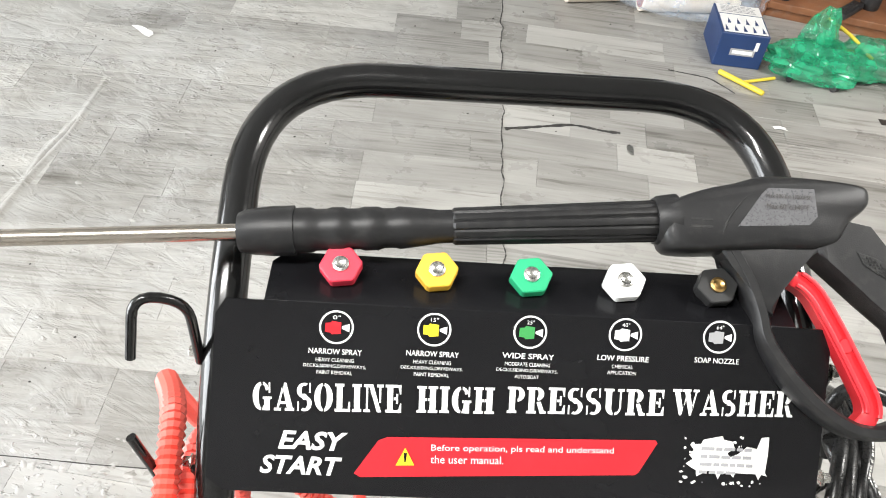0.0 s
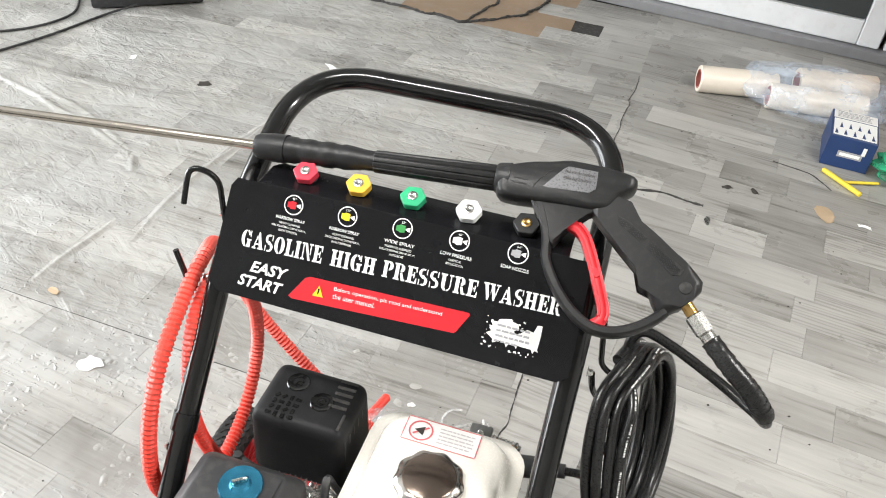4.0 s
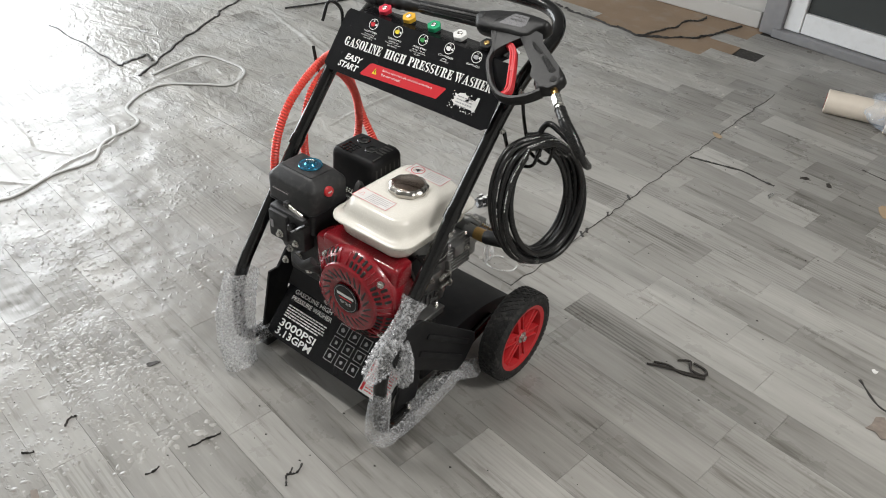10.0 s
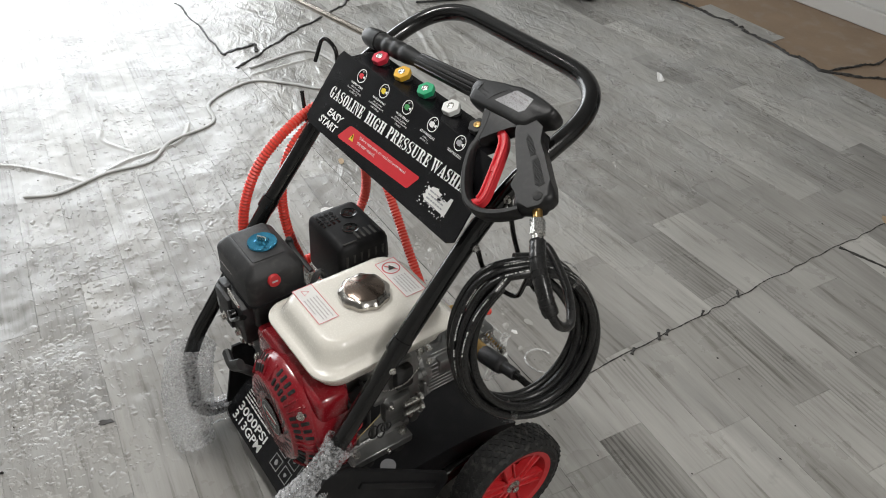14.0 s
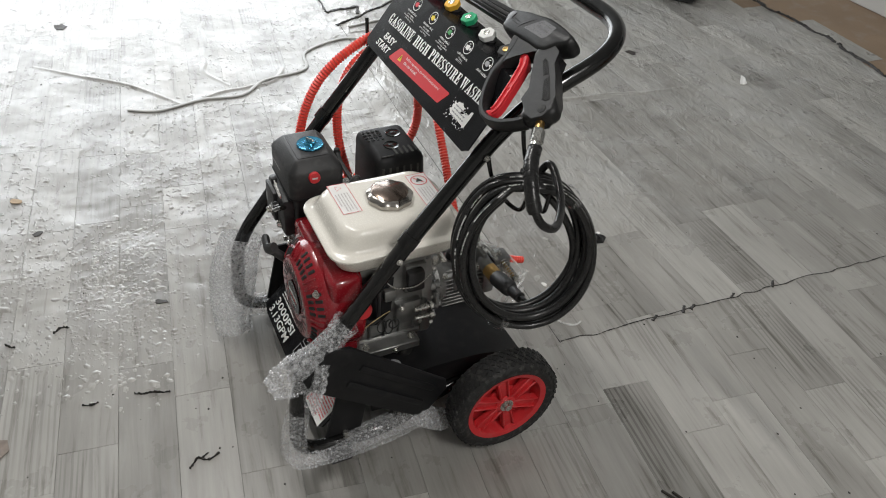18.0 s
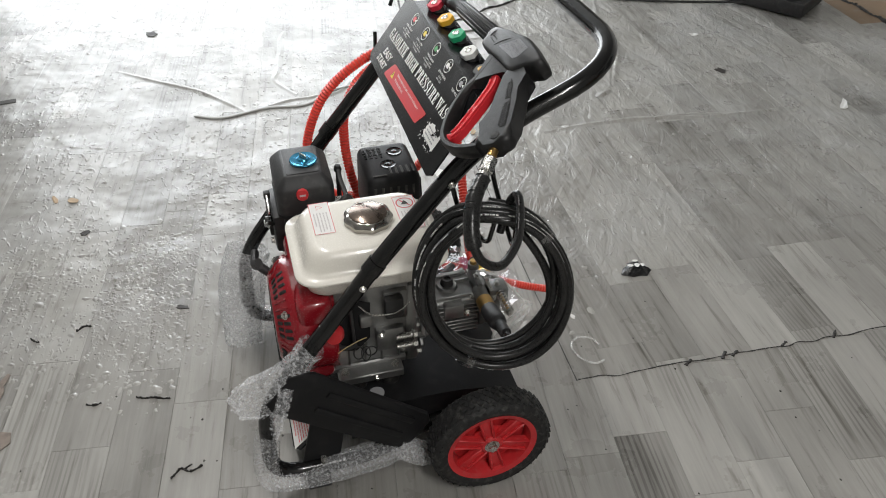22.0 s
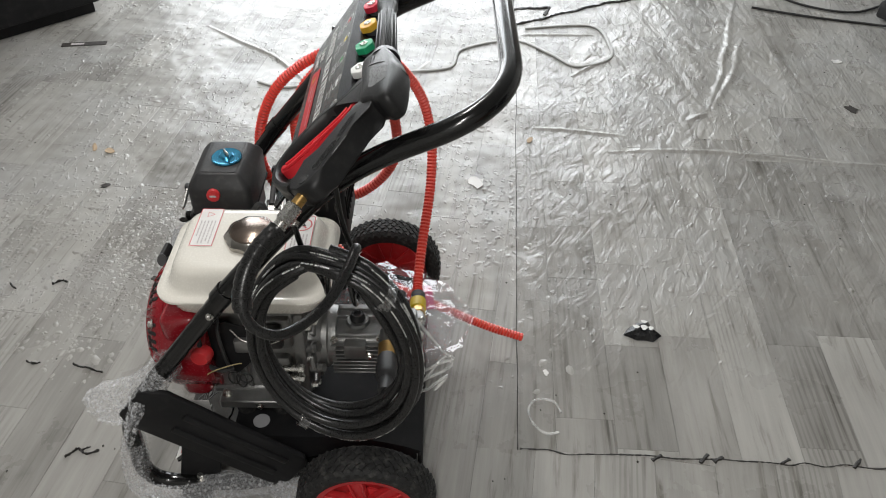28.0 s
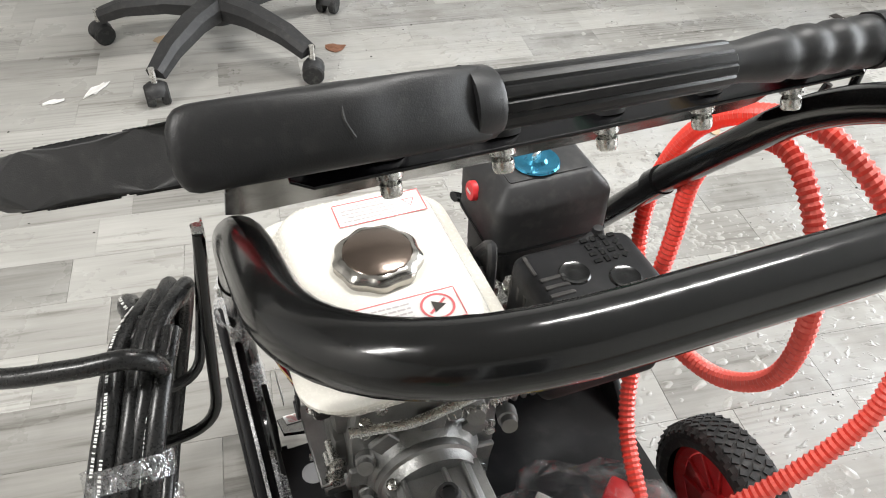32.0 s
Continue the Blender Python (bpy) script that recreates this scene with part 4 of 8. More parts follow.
for k in range(9):
    cx, cy = 0.008 + 0.040 * (k % 3), 0.050 - 0.036 * (k // 3)
    pic = bmesh.new()
    for r in (rect(-0.015, 0.015, 0.0125, 0.0145), rect(-0.015, 0.015, -0.0145, -0.0125), rect(-0.015, -0.013, -0.0125, 0.0125), rect(0.013, 0.015, -0.0125, 0.0125)):
        flat([(cx + x, cy + y) for x, y in r], FP, 0.0006, pic)
    a = random.Random(k)
    flat([(cx + 0.008 * math.cos(t * 1.05 + k) * a.uniform(0.5, 1), cy + 0.008 * math.sin(t * 1.05 + k) * a.uniform(0.5, 1)) for t in range(6)], FP, 0.0006, pic)
    part("pictogram", pic, PRINT_DIM, front)
lab = part("warning_label", slab(rect(0.128, 0.215, -0.055, 0.035), 0.0006, FP @ pose(0, 0, 0.0006)), LABEL_WHITE, front, "white label with red stripe and small print")
part("label_stripe", flat(rect(0.131, 0.139, -0.05, 0.03), FP, 0.0013), PRINT_RED, lab)
part("label_print", text_bars(0.143, 0.211, 0.028, 11, 0.0032, 0.0040, bmesh.new(), FP, 5, 0.0014), PRINT_FADED_RED, lab)

# printed control panel between the bars and its nozzle ledge
PP = basis((0, 0.146, 0.736), (1, 0, 0), (0, 0.087, 0.12))
panel = part("control_panel", slab([(-0.232, -0.006), (0.232, -0.006), (0.246, 0.004), (0.242, 0.136), (0.235, 0.1475), (-0.235, 0.1475), (-0.242, 0.136), (-0.246, 0.004)], 0.003, PP @ pose(0, 0, -0.0016)), PANEL_BLACK, washer, "black printed panel with spray chart")
LP = basis((0, 0.2325, 0.8545), (1, 0, 0), (0, 1.0, -0.03))
ledge = part("nozzle_ledge", slab([(-0.206, 0.0), (0.212, 0.0), (0.212, 0.046), (0.20, 0.056), (-0.196, 0.056), (-0.206, 0.044)], 0.003, LP, 0.001), PANEL_BLACK, panel, "folded black nozzle ledge")
for word, x, y, w, h in (("GASOLINE", -0.2115, 0.0605, 0.115, 0.0225), ("HIGH", -0.0845, 0.0645, 0.061, 0.0215), ("PRESSURE", -0.0135, 0.0675, 0.1255, 0.0215), ("WASHER", 0.1185, 0.0720, 0.099, 0.0215)):
    stencil(word, w, h, PP @ pose(x, y, 0.0006, 0, 0, 1.6), PRINT_WHITE, panel)
lettering("EASY", 0.054, 0.0155, PP @ pose(-0.191, 0.0300, 0), PRINT_WHITE, panel, bold=0.03, shear=0.25)
lettering("START", 0.064, 0.0155, PP @ pose(-0.2045, 0.0095, 0), PRINT_WHITE, panel, bold=0.03, shear=0.25)
part("red_banner", flat([(-0.131, 0.0125), (-0.126, 0.0095), (0.094, 0.0205), (0.097, 0.023), (0.110, 0.048), (0.108, 0.0505), (-0.106, 0.0435), (-0.113, 0.0405)], PP, 0.0006), PRINT_RED, panel)
part("warning_triangle", flat([(-0.0985, 0.0205), (-0.0835, 0.0212), (-0.0915, 0.0355)], PP, 0.0012), PRINT_YELLOW, panel)
part("warning_mark", flat([(-0.0918, 0.0240), (-0.0906, 0.0240), (-0.0900, 0.0315), (-0.0924, 0.0315)], PP, 0.0018), PANEL_BLACK, panel)
lettering("Before operation, pls read and understand", 0.146, 0.0066, PP @ pose(-0.071, 0.0325, 0.0006) @ pose(0, 0, 0, 0, 0, 1.6), PRINT_WHITE, panel)
lettering("the user manual.", 0.058, 0.0066, PP @ pose(-0.071, 0.0235, 0.0006) @ pose(0, 0, 0, 0, 0, 1.6), PRINT_WHITE, panel)
# what is left of a scraped-off sticker
rag = [(0.10, 0.25), (0.02, 0.35), (0.10, 0.45), (0.05, 0.55), (0.12, 0.61), (0.05, 0.78), (0.18, 0.80), (0.20, 0.90), (0.35, 0.97), (0.42, 1.0), (0.44, 0.92), (0.55, 0.88), (0.58, 0.72), (0.50, 0.62), (0.53, 0.52), (0.62, 0.60), (0.72, 0.78), (0.84, 0.74), (0.88, 1.0), (0.97, 1.02),
       (0.98, 0.6), (0.97, 0.2), (1.0, 0.12), (0.93, 0.15), (0.90, 0.03), (0.86, 0.16), (0.62, 0.17), (0.60, 0.06), (0.55, 0.17), (0.45, 0.14), (0.42, 0.02), (0.38, 0.15), (0.30, 0.2), (0.16, 0.06), (0.15, 0.2)]
torn = part("torn_sticker", flat([(0.133 + 0.070 * u, 0.0195 + 0.037 * v) for u, v in rag], PP, 0.0006), LABEL_WHITE, panel, "torn white sticker remains")
flecks = bmesh.new()
rng = random.Random(21)
for x0, x1, y0, y1, n in ((0.131, 0.140, 0.022, 0.056, 9), (0.150, 0.200, 0.015, 0.019, 9), (0.170, 0.180, 0.048, 0.058, 5), (0.132, 0.152, 0.014, 0.022, 6)):
    for _ in range(n):
        x, y, q = rng.uniform(x0, x1), rng.uniform(y0, y1), rng.uniform(0.0005, 0.0019)
        flat([(x + q * math.cos(a) * rng.uniform(0.5, 1.5), y + 0.8 * q * math.sin(a) * rng.uniform(0.5, 1.4)) for a in (0, 1.1, 2.2, 3.3, 4.4, 5.4)], PP, 0.0006, flecks)
tagged(part("sticker_flecks", flecks, LABEL_WHITE, torn, "white paper flecks and scuffs"), kind="stuff")
part("sticker_print", text_bars(0.146, 0.190, 0.047, 4, 0.0026, 0.0040, bmesh.new(), PP, 8, 0.0011), PRINT_GREY, torn)
NX = [-0.150, -0.0748, 0.0, 0.0752, 0.1505]
for k, (x, col, deg, title, lines) in enumerate(zip(NX, ("red", "yellow", "green", "white", "black"), ("0\u00b0", "15\u00b0", "25\u00b0", "40\u00b0", "64\u00b0"),
                                                      ("NARROW SPRAY", "NARROW SPRAY", "WIDE SPRAY", "LOW PRESSURE", "SOAP NOZZLE"),
                                                      (("HEAVY CLEANING", "DECKS,SIDING,DRIVEWAYS,", "PAINT REMOVAL"), ("HEAVY CLEANING", "DECKS,SIDING,DRIVEWAYS,", "PAINT REMOVAL"), ("MODERATE CLEANING", "DECKS,SIDING,DRIVEWAYS,", "AUTO/BOAT"), ("CHEMICAL", "APPLICATION"), ()))):
    y = 0.1295 + 0.002 * k
    ic = PP @ pose(x, y, 0)
    part("icon_ring", ring(0.0118, 0.0133, ic), PRINT_WHITE, panel)
    ink = {"red": PRINT_RED, "yellow": PRINT_YELLOW, "green": PRINT_GREEN, "white": PRINT_WHITE, "black": PRINT_GREY}[col]
    part("icon_nozzle", flat([(-0.0085, -0.004), (-0.0045, -0.0045), (-0.0035, -0.0058), (0.0035, -0.0050), (0.0035, 0.0040), (-0.0035, 0.0048), (-0.0045, 0.0035), (-0.0085, 0.003)], ic), ink, panel)
    part("icon_jet", flat([(0.0042, -0.001), (0.0100, -0.0035), (0.0100, 0.0030), (0.0042, 0.0008)], ic), PRINT_WHITE, panel)
    lettering(deg, 0.0060, 0.0032, ic @ pose(-0.003, 0.0062, 0), PRINT_WHITE, panel)
    lettering(title, 0.041 if k != 4 else 0.036, 0.0044, PP @ pose(x - (0.0205 if k != 4 else 0.018), y - 0.0215, 0), PRINT_WHITE, panel, bold=0.012)
    for j, word in enumerate(lines):
        ww = 0.0021 * len(word)
        lettering(word, ww, 0.0030, PP @ pose(x - ww / 2, y - 0.0275 - 0.0050 * j, 0), PRINT_WHITE, panel)
    # quick-change nozzle: two-lobed cap on a grommet, its steel tail below the ledge
    nm = LP @ pose(x, 0.0370, -0.004, 24, 0, 0)
    tag = {"red": "red zero-degree nozzle with steel tip", "yellow": "amber fifteen-degree nozzle with steel tip", "green": "green twenty-five-degree nozzle with steel tip", "white": "white forty-degree nozzle with steel tip", "black": "black soap nozzle with brass tip"}[col]
    noz = thing("spray_nozzle", *(nm @ Vector((0, 0, 0.0))), tag + " in the panel ledge", "nozzle", "spray nozzles on the panel")
    hexa = [(0.0168 * math.cos(a), 0.0160 * math.sin(a)) for a in (math.radians(d) for d in (-4, 4, 56, 64, 116, 124, 176, 184, 236, 244, 296, 304))]
    part("cap", slab(hexa, 0.011, nm @ pose(0, 0, 0.018, 0, 0, 8), 0.0009, 1), NOZ[col], noz)
    part("grommet", lathe([(0.0, 0.0016), (0.0135, 0.0016), (0.0135, 0.008), (0.0115, 0.0125), (0, 0.0125)], 20, nm), MATT_BLACK, noz, "", True)
    part("tip", lathe([(0.0065, 0.0235), (0.0065, 0.0250), (0.0045, 0.0256), (0.003, 0.0245), (0, 0.0245)], 16, nm), BRASS if col == "black" else STEEL, noz, "", True)
    part("tail", lathe([(0, -0.024), (0.0062, -0.024), (0.0072, -0.022), (0.0072, -0.016), (0.0055, -0.014), (0.0085, -0.012), (0.0085, -0.0030), (0, -0.0030)], 12, nm), STEEL, noz, "", True)

# hooks on both bars: bent rod, bolted through
for s in (-1, 1):
    hook_line = [(0.262, 0.172, 0.712), (0.266, 0.168, 0.696), (0.288, 0.165, 0.698), (0.306, 0.170, 0.757)] if s < 0 else [(0.272, 0.178, 0.727), (0.278, 0.185, 0.690), (0.292, 0.215, 0.640), (0.325, 0.225, 0.640), (0.34, 0.23, 0.70)]
    lower = part("hose_hook", tube([(s * x, y, z) for x, y, z in filleted(hook_line, 0.03, 5)], 0.0042, 10), GLOSS_BLACK, washer, "bent black rod hook", True)
    upper_line = [(0.262, 0.230, 0.780), (0.264, 0.232, 0.850), (0.300, 0.222, 0.866), (0.306, 0.205, 0.812)] if s < 0 else [(0.268, 0.240, 0.799), (0.275, 0.245, 0.74), (0.285, 0.270, 0.645), (0.34, 0.265, 0.63), (0.352, 0.262, 0.69)]
    upper = part("hose_hook", tube([(s * x, y, z) for x, y, z in filleted(upper_line, 0.025, 5)], 0.0042, 10), GLOSS_BLACK, washer, "bent black rod hook", True)
    for ob, p in ((lower, (s * 0.266, 0.178, 0.727 if s > 0 else 0.712)), (upper, (s * 0.264, 0.236, 0.799 if s > 0 else 0.785))):
        part("bolt", bolt(p, (s, 0, 0), 0.0048, 0.007), STEEL, ob)

# wheels
TY = 0.127


def tyre_mesh():
    b = lathe([(0.094, -0.034), (0.107, -0.0385), (0.119, -0.0365), (0.1245, -0.030), (0.1262, -0.0065), (0.1245, 0.017), (0.119, 0.0235), (0.107, 0.0255), (0.094, 0.021)], 56)
    # tread: rows of slanted lugs
    for row, z in enumerate((-0.0265, -0.0165, -0.0065, 0.0035, 0.0135)):
        for k in range(46):
            a = 2 * math.pi * (k + 0.5 * (row % 2)) / 46
            r = 0.1257 if abs(z + 0.0065) > 0.012 else 0.1266
            tilt = 32 if row % 2 else -32
            m = Matrix.Rotation(a, 4, "Z") @ pose(r, 0, z) @ pose(0, 0, 0, tilt, 0, 0)
            box(0.0030, 0.0085, 0.0088, 0, 1, m, b)
    for z, s in ((-0.0345, -1), (0.0215, 1)):
        for k in range(46):
            a = 2 * math.pi * k / 46
            box(0.010, 0.0075, 0.0022, 0, 1, Matrix.Rotation(a, 4, "Z") @ pose(0.1185, 0, z + 0.0008 * s) @ pose(0, 0, 0, 0, s * 38, 0), b)
    return b


def rim_mesh():
    b = lathe([(0.0955, 0.022), (0.0955, 0.016), (0.088, 0.0155), (0.086, 0.010), (0.086, -0.012), (0.095, -0.018), (0.0955, -0.022), (0.090, -0.022), (0.080, -0.014), (0.080, 0.004), (0.084, 0.0185), (0.0955, 0.022)], 48)
    lathe([(0, 0.0165), (0.020, 0.0165), (0.024, 0.013), (0.026, -0.010), (0, -0.010)], 28, None, b)
    lathe([(0.024, 0.002), (0.040, -0.001), (0.040, -0.005), (0.024, -0.007)], 40, None, b)
    lathe([(0.020, -0.008), (0.078, -0.011), (0.078, -0.014), (0.020, -0.012)], 40, None, b)
    return b


for s in (-1, 1):
    wm = pose(s * 0.330, 0.25, TY, 0, 90 if s > 0 else -90, 0)
    wheel = new("wheel")
    wheel.parent, wheel.matrix_basis = washer, wm
    wheel.matrix_parent_inverse = base_matrix(washer).inverted()
    wheel["label"] = "red spoked wheel with a black treaded tyre"
    part("tyre", tyre_mesh(), RUBBER, wheel, "black treaded tyre", False, wm)
    rim = rim_mesh()
    for k in range(6):
        a = math.radians(60 * k + 12)
        mm = Matrix.Rotation(a, 4, "Z")
        slab([(0.018, -0.0115), (0.086, -0.0150), (0.086, 0.0150), (0.018, 0.0115)], 0.012, mm @ pose(0, 0, 0.004), 0.003, 2, rim)
        for side in (-1, 1):
            box(0.064, 0.0045, 0.008, 0.0015, 1, mm @ pose(0.052, side * 0.0105, 0.012, 0, 0, side * 3), rim)
    for k in range(12):
        box(0.056, 0.0040, 0.006, 0.001, 1, Matrix.Rotation(math.radians(30 * k + 12), 4, "Z") @ pose(0.050, 0, -0.016), rim)
    lathe([(0.024, -0.012), (0.030, -0.013), (0.028, -0.022), (0.012, -0.022)], 28, None, rim)
    part("rim", rim, RIM_RED, wheel, "red moulded six-spoke rim", True, wm)
    part("hub_nut", bolt((0, 0, 0.0165), (0, 0, 1), 0.009, 0.010), STEEL, wheel, "", False, wm)
    part("hub_washer", lathe([(0, 0.016), (0.016, 0.016), (0.016, 0.018), (0, 0.018)], 24, None), STEEL, wheel, "", False, wm)

# ---- the engine on the tray ----
EX, EZ = 0.092, 0.360
# block, head and base
core = bmesh.new()
block(0.0, 0.166, -0.055, 0.125, 0.250, 0.455, 0.012, 2, core)
block(0.150, 0.180, 0.052, 0.112, 0.285, 0.345, 0.008, 2, core)
block(0.150, 0.176, -0.045, 0.040, 0.330, 0.375, 0.006, 2, core)
block(0.150, 0.178, 0.070, 0.120, 0.365, 0.440, 0.008, 2, core)
block(0.0, 0.170, -0.045, 0.115, 0.236, 0.254, 0.004, 1, core)
for k in range(7):
    part("cylinder_fin", block(-0.115 + 0.013 * k, -0.108 + 0.013 * k, -0.03, 0.10, 0.30, 0.425, 0.002, 1), ALU, washer, "", True)
block(-0.12, 0.02, -0.02, 0.09, 0.312, 0.412, 0.008, 1, core)
part("crankcase", core, ALU, washer, "grey cast aluminium crankcase and cylinder", True)
for y, z in ((0.062, 0.338), (0.104, 0.292)):
    part("casting_boss", lathe([(0, 0), (0.009, 0), (0.008, 0.008), (0, 0.008)], 16, along((0.178, y, z), (0.25, y, z))), ALU, washer, "", True)
    part("bolt", bolt((0.185, y, z), (1, 0, 0), 0.0045, 0.006), STEEL, washer)
# added black sheet and box darken the engine side where the tank shades it
part("governor_plate", slab([(-0.035, 0.315), (0.012, 0.305), (0.040, 0.335), (0.044, 0.425), (0.01, 0.440), (-0.03, 0.425)], 0.004, basis((0.180, 0, 0), (0, 1, 0), (0, 0, 1)), 0.001), SATIN_BLACK, washer, "added black sheet standing for shade below the tank")
part("oil_sensor", block(0.176, 0.196, 0.070, 0.108, 0.385, 0.435, 0.006, 2), MATT_BLACK, washer, "added black box standing for shade below the tank", True)
for k in range(5):
    part("casting_rib", block(0.160, 0.174, -0.040 + 0.034 * k, -0.035 + 0.034 * k, 0.258, 0.330, 0.002, 1), ALU, washer, "", True)
part("breather_tube", tube(smooth_path([(0.184, -0.040, 0.445), (0.204, -0.034, 0.42), (0.206, -0.030, 0.36), (0.200, -0.010, 0.335), (0.190, 0.010, 0.330)], 6), 0.0045, 10), MATT_BLACK, washer, "", True)
part("breather_tube", tube(smooth_path([(0.184, 0.000, 0.450), (0.202, 0.002, 0.43), (0.203, 0.004, 0.38), (0.196, 0.006, 0.34)], 6), 0.0035, 10), MATT_BLACK, washer, "", True)
# foot flange on rubber mounts over the tray
foot = part("mount_rail", block(0.010, 0.196, -0.030, 0.104, 0.222, 0.242, 0.003, 1), ALU, washer, "bare metal engine foot", True)
part("foot_lip", block(0.150, 0.200, -0.028, 0.102, 0.240, 0.247, 0.002, 1), ALU, foot, "", True)
for x, y in ((0.182, 0.088), (0.182, -0.016)):
    part("bolt", bolt((x, y, 0.247), (0, 0, 1), 0.006, 0.010), STEEL, foot)
part("bolt", bolt((0.196, 0.046, 0.232), (1, 0, 0), 0.005, 0.006), STEEL, foot)
for x, y in ((0.165, 0.010), (0.165, 0.080), (0.040, 0.010), (0.040, 0.080)):
    part("rubber_mount", lathe([(0, 0), (0.018, 0), (0.020, 0.006), (0.016, 0.018), (0.020, 0.030), (0.018, 0.035), (0, 0.035)], 18, pose(x, y, 0.188)), RUBBER, washer, "black rubber engine mount", True)
for z, x in ((0.322, 0.182), (0.300, 0.186)):
    part("oil_drain_bolt", rod((x, 0.092, z), (x, 0.126, z), 0.0065, 14, None, 0.001), STEEL, washer, "", True)
    part("oil_drain_head", bolt((x, 0.126, z), (0, 1, 0), 0.0082, 0.009), STEEL, washer)
wire = smooth_path([(0.200, -0.062, 0.325), (0.212, -0.040, 0.332), (0.214, -0.015, 0.350), (0.206, 0.015, 0.356), (0.198, 0.030, 0.352)], 6)
part("wire", tube(wire, 0.0011, 6), WIRE_TAN, washer, "thin tan wire")
for k, (dy, dz, ry, rz) in enumerate(((0.0, 0.0, 0.010, 0.017), (0.014, -0.002, 0.009, 0.020), (0.024, 0.006, 0.011, 0.012))):
    loop = [(0.202 + 0.003 * k, 0.012 + dy + ry * math.cos(a), 0.318 + dz + rz * math.sin(a)) for a in (i * math.pi / 6 for i in range(12))]
    part("wire", tube(loop, 0.0015, 6, True), MATT_BLACK, washer, "black coiled wire")
part("governor_link", tube(filleted([(0.190, 0.02, 0.43), (0.200, 0.04, 0.41), (0.198, 0.09, 0.40), (0.192, 0.12, 0.42)], 0.02), 0.0014, 8), STEEL, washer)
part("ignition_box", block(0.176, 0.194, 0.020, 0.046, 0.372, 0.402, 0.005, 2), ALU, washer, "", True)

# red fan housing with its slots and starter
house = bmesh.new()
prof = []
for k in range(36):
    a = 2 * math.pi * k / 36
    prof.append((EX + 0.006 + 0.122 * math.cos(a) * (1.02 if math.sin(a) > 0.2 else 1.0), EZ + (0.110 if math.sin(a) > 0 else 0.120) * math.sin(a)))
shroud = basis((0, -0.066, 0), (1, 0, 0), (0, 0, 1))
slab(prof, 0.085, shroud, 0.016, 3, house)
block(-0.025, 0.205, -0.096, -0.030, 0.39, 0.466, 0.014, 3, house)
block(0.060, 0.2045, -0.090, -0.034, 0.262, 0.410, 0.018, 3, house)
block(-0.045, 0.05, -0.095, -0.035, 0.36, 0.455, 0.012, 2, house)
fan_house = part("fan_housing", house, ENGINE_RED, washer, "glossy red fan housing", True)
FC = Matrix.Translation((EX + 0.004, -0.106, EZ)) @ pose(0, 0, 0, 90, 0, 0)
cover = bmesh.new()
lathe([(0.118, -0.008), (0.116, 0.004), (0.108, 0.014), (0.090, 0.024), (0.086, 0.030), (0.083, 0.032), (0.045, 0.033), (0.042, 0.031), (0, 0.031)], 56, FC, cover)
starter = part("starter_cover", cover, ENGINE_RED, fan_house, "round red starter cover with slots", True)
for k in range(22):
    a = 2 * math.pi * k / 22
    m = FC @ Matrix.Rotation(a, 4, "Z") @ pose(0.064, 0, 0.0318, 0, 4, 0) @ pose(0, 0, 0, 0, 0, 35)
    part("air_slot", box(0.030, 0.0055, 0.0030, 0.001, 1, m), MATT_BLACK, starter)
for sector in (-66, -18, 28, 74, 126, 172, 222):
    for k in range(4):
        a = math.radians(sector + 7.5 * (k - 1.5))
        for r, z, tilt in ((0.0950, 0.0222, 29), (0.1118, 0.0092, 52)):
            part("air_slot", box(0.0155, 0.0068, 0.0034, 0.0012, 1, FC @ Matrix.Rotation(a, 4, "Z") @ pose(r, 0, z, 0, tilt, 0)), RUBBER, starter)
    part("slot_frame", box(0.034, 0.0042, 0.0050, 0.0015, 1, FC @ Matrix.Rotation(math.radians(sector - 19), 4, "Z") @ pose(0.103, 0, 0.0165, 0, 40, 0)), ENGINE_RED, starter, "", True)
    part("slot_frame", box(0.034, 0.0042, 0.0050, 0.0015, 1, FC @ Matrix.Rotation(math.radians(sector + 19), 4, "Z") @ pose(0.103, 0, 0.0165, 0, 40, 0)), ENGINE_RED, starter, "", True)
part("starter_badge", lathe([(0, 0.0312), (0.036, 0.0312), (0.038, 0.0345), (0.033, 0.0352), (0, 0.0352)], 36, FC), PANEL_BLACK, starter, "round black badge", True)
BADGE = FC @ pose(0, 0, 0.0353)
part("badge_rim", ring(0.0335, 0.0350, BADGE), PRINT_GREY, starter)
part("badge_logo", flat(rect(-0.026, 0.026, 0.004, 0.012), BADGE, 0.0006), PRINT_WHITE, starter)
part("badge_stripe", flat(rect(-0.020, 0.020, -0.0035, 0.0005), BADGE, 0.0006), PRINT_RED, starter)
lettering("GP 210", 0.034, 0.0075, BADGE @ pose(-0.017, -0.0165, 0), PRINT_WHITE, starter, bold=0.015)
for a in (40, 140, 220, 320):
    p = FC @ Vector((0.111 * math.cos(math.radians(a)), 0.111 * math.sin(math.radians(a)), 0.011))
    part("bolt", bolt(p, FC.to_3x3() @ Vector((math.cos(math.radians(a)) * 0.5, math.sin(math.radians(a)) * 0.5, 1)), 0.006, 0.006), STEEL, starter)
part("pull_grip", sweep(filleted([(-0.052, -0.155, 0.410), (-0.018, -0.160, 0.405), (0.006, -0.150, 0.425)], 0.01), circle(0.0085, 10, 0.012)), MATT_BLACK, starter, "black starter pull grip", True)
part("pull_rope", rod((-0.018, -0.155, 0.405), (0.0, -0.115, 0.372), 0.0095, 12, None, 0.002), MATT_BLACK, starter, "black rope guide", True)
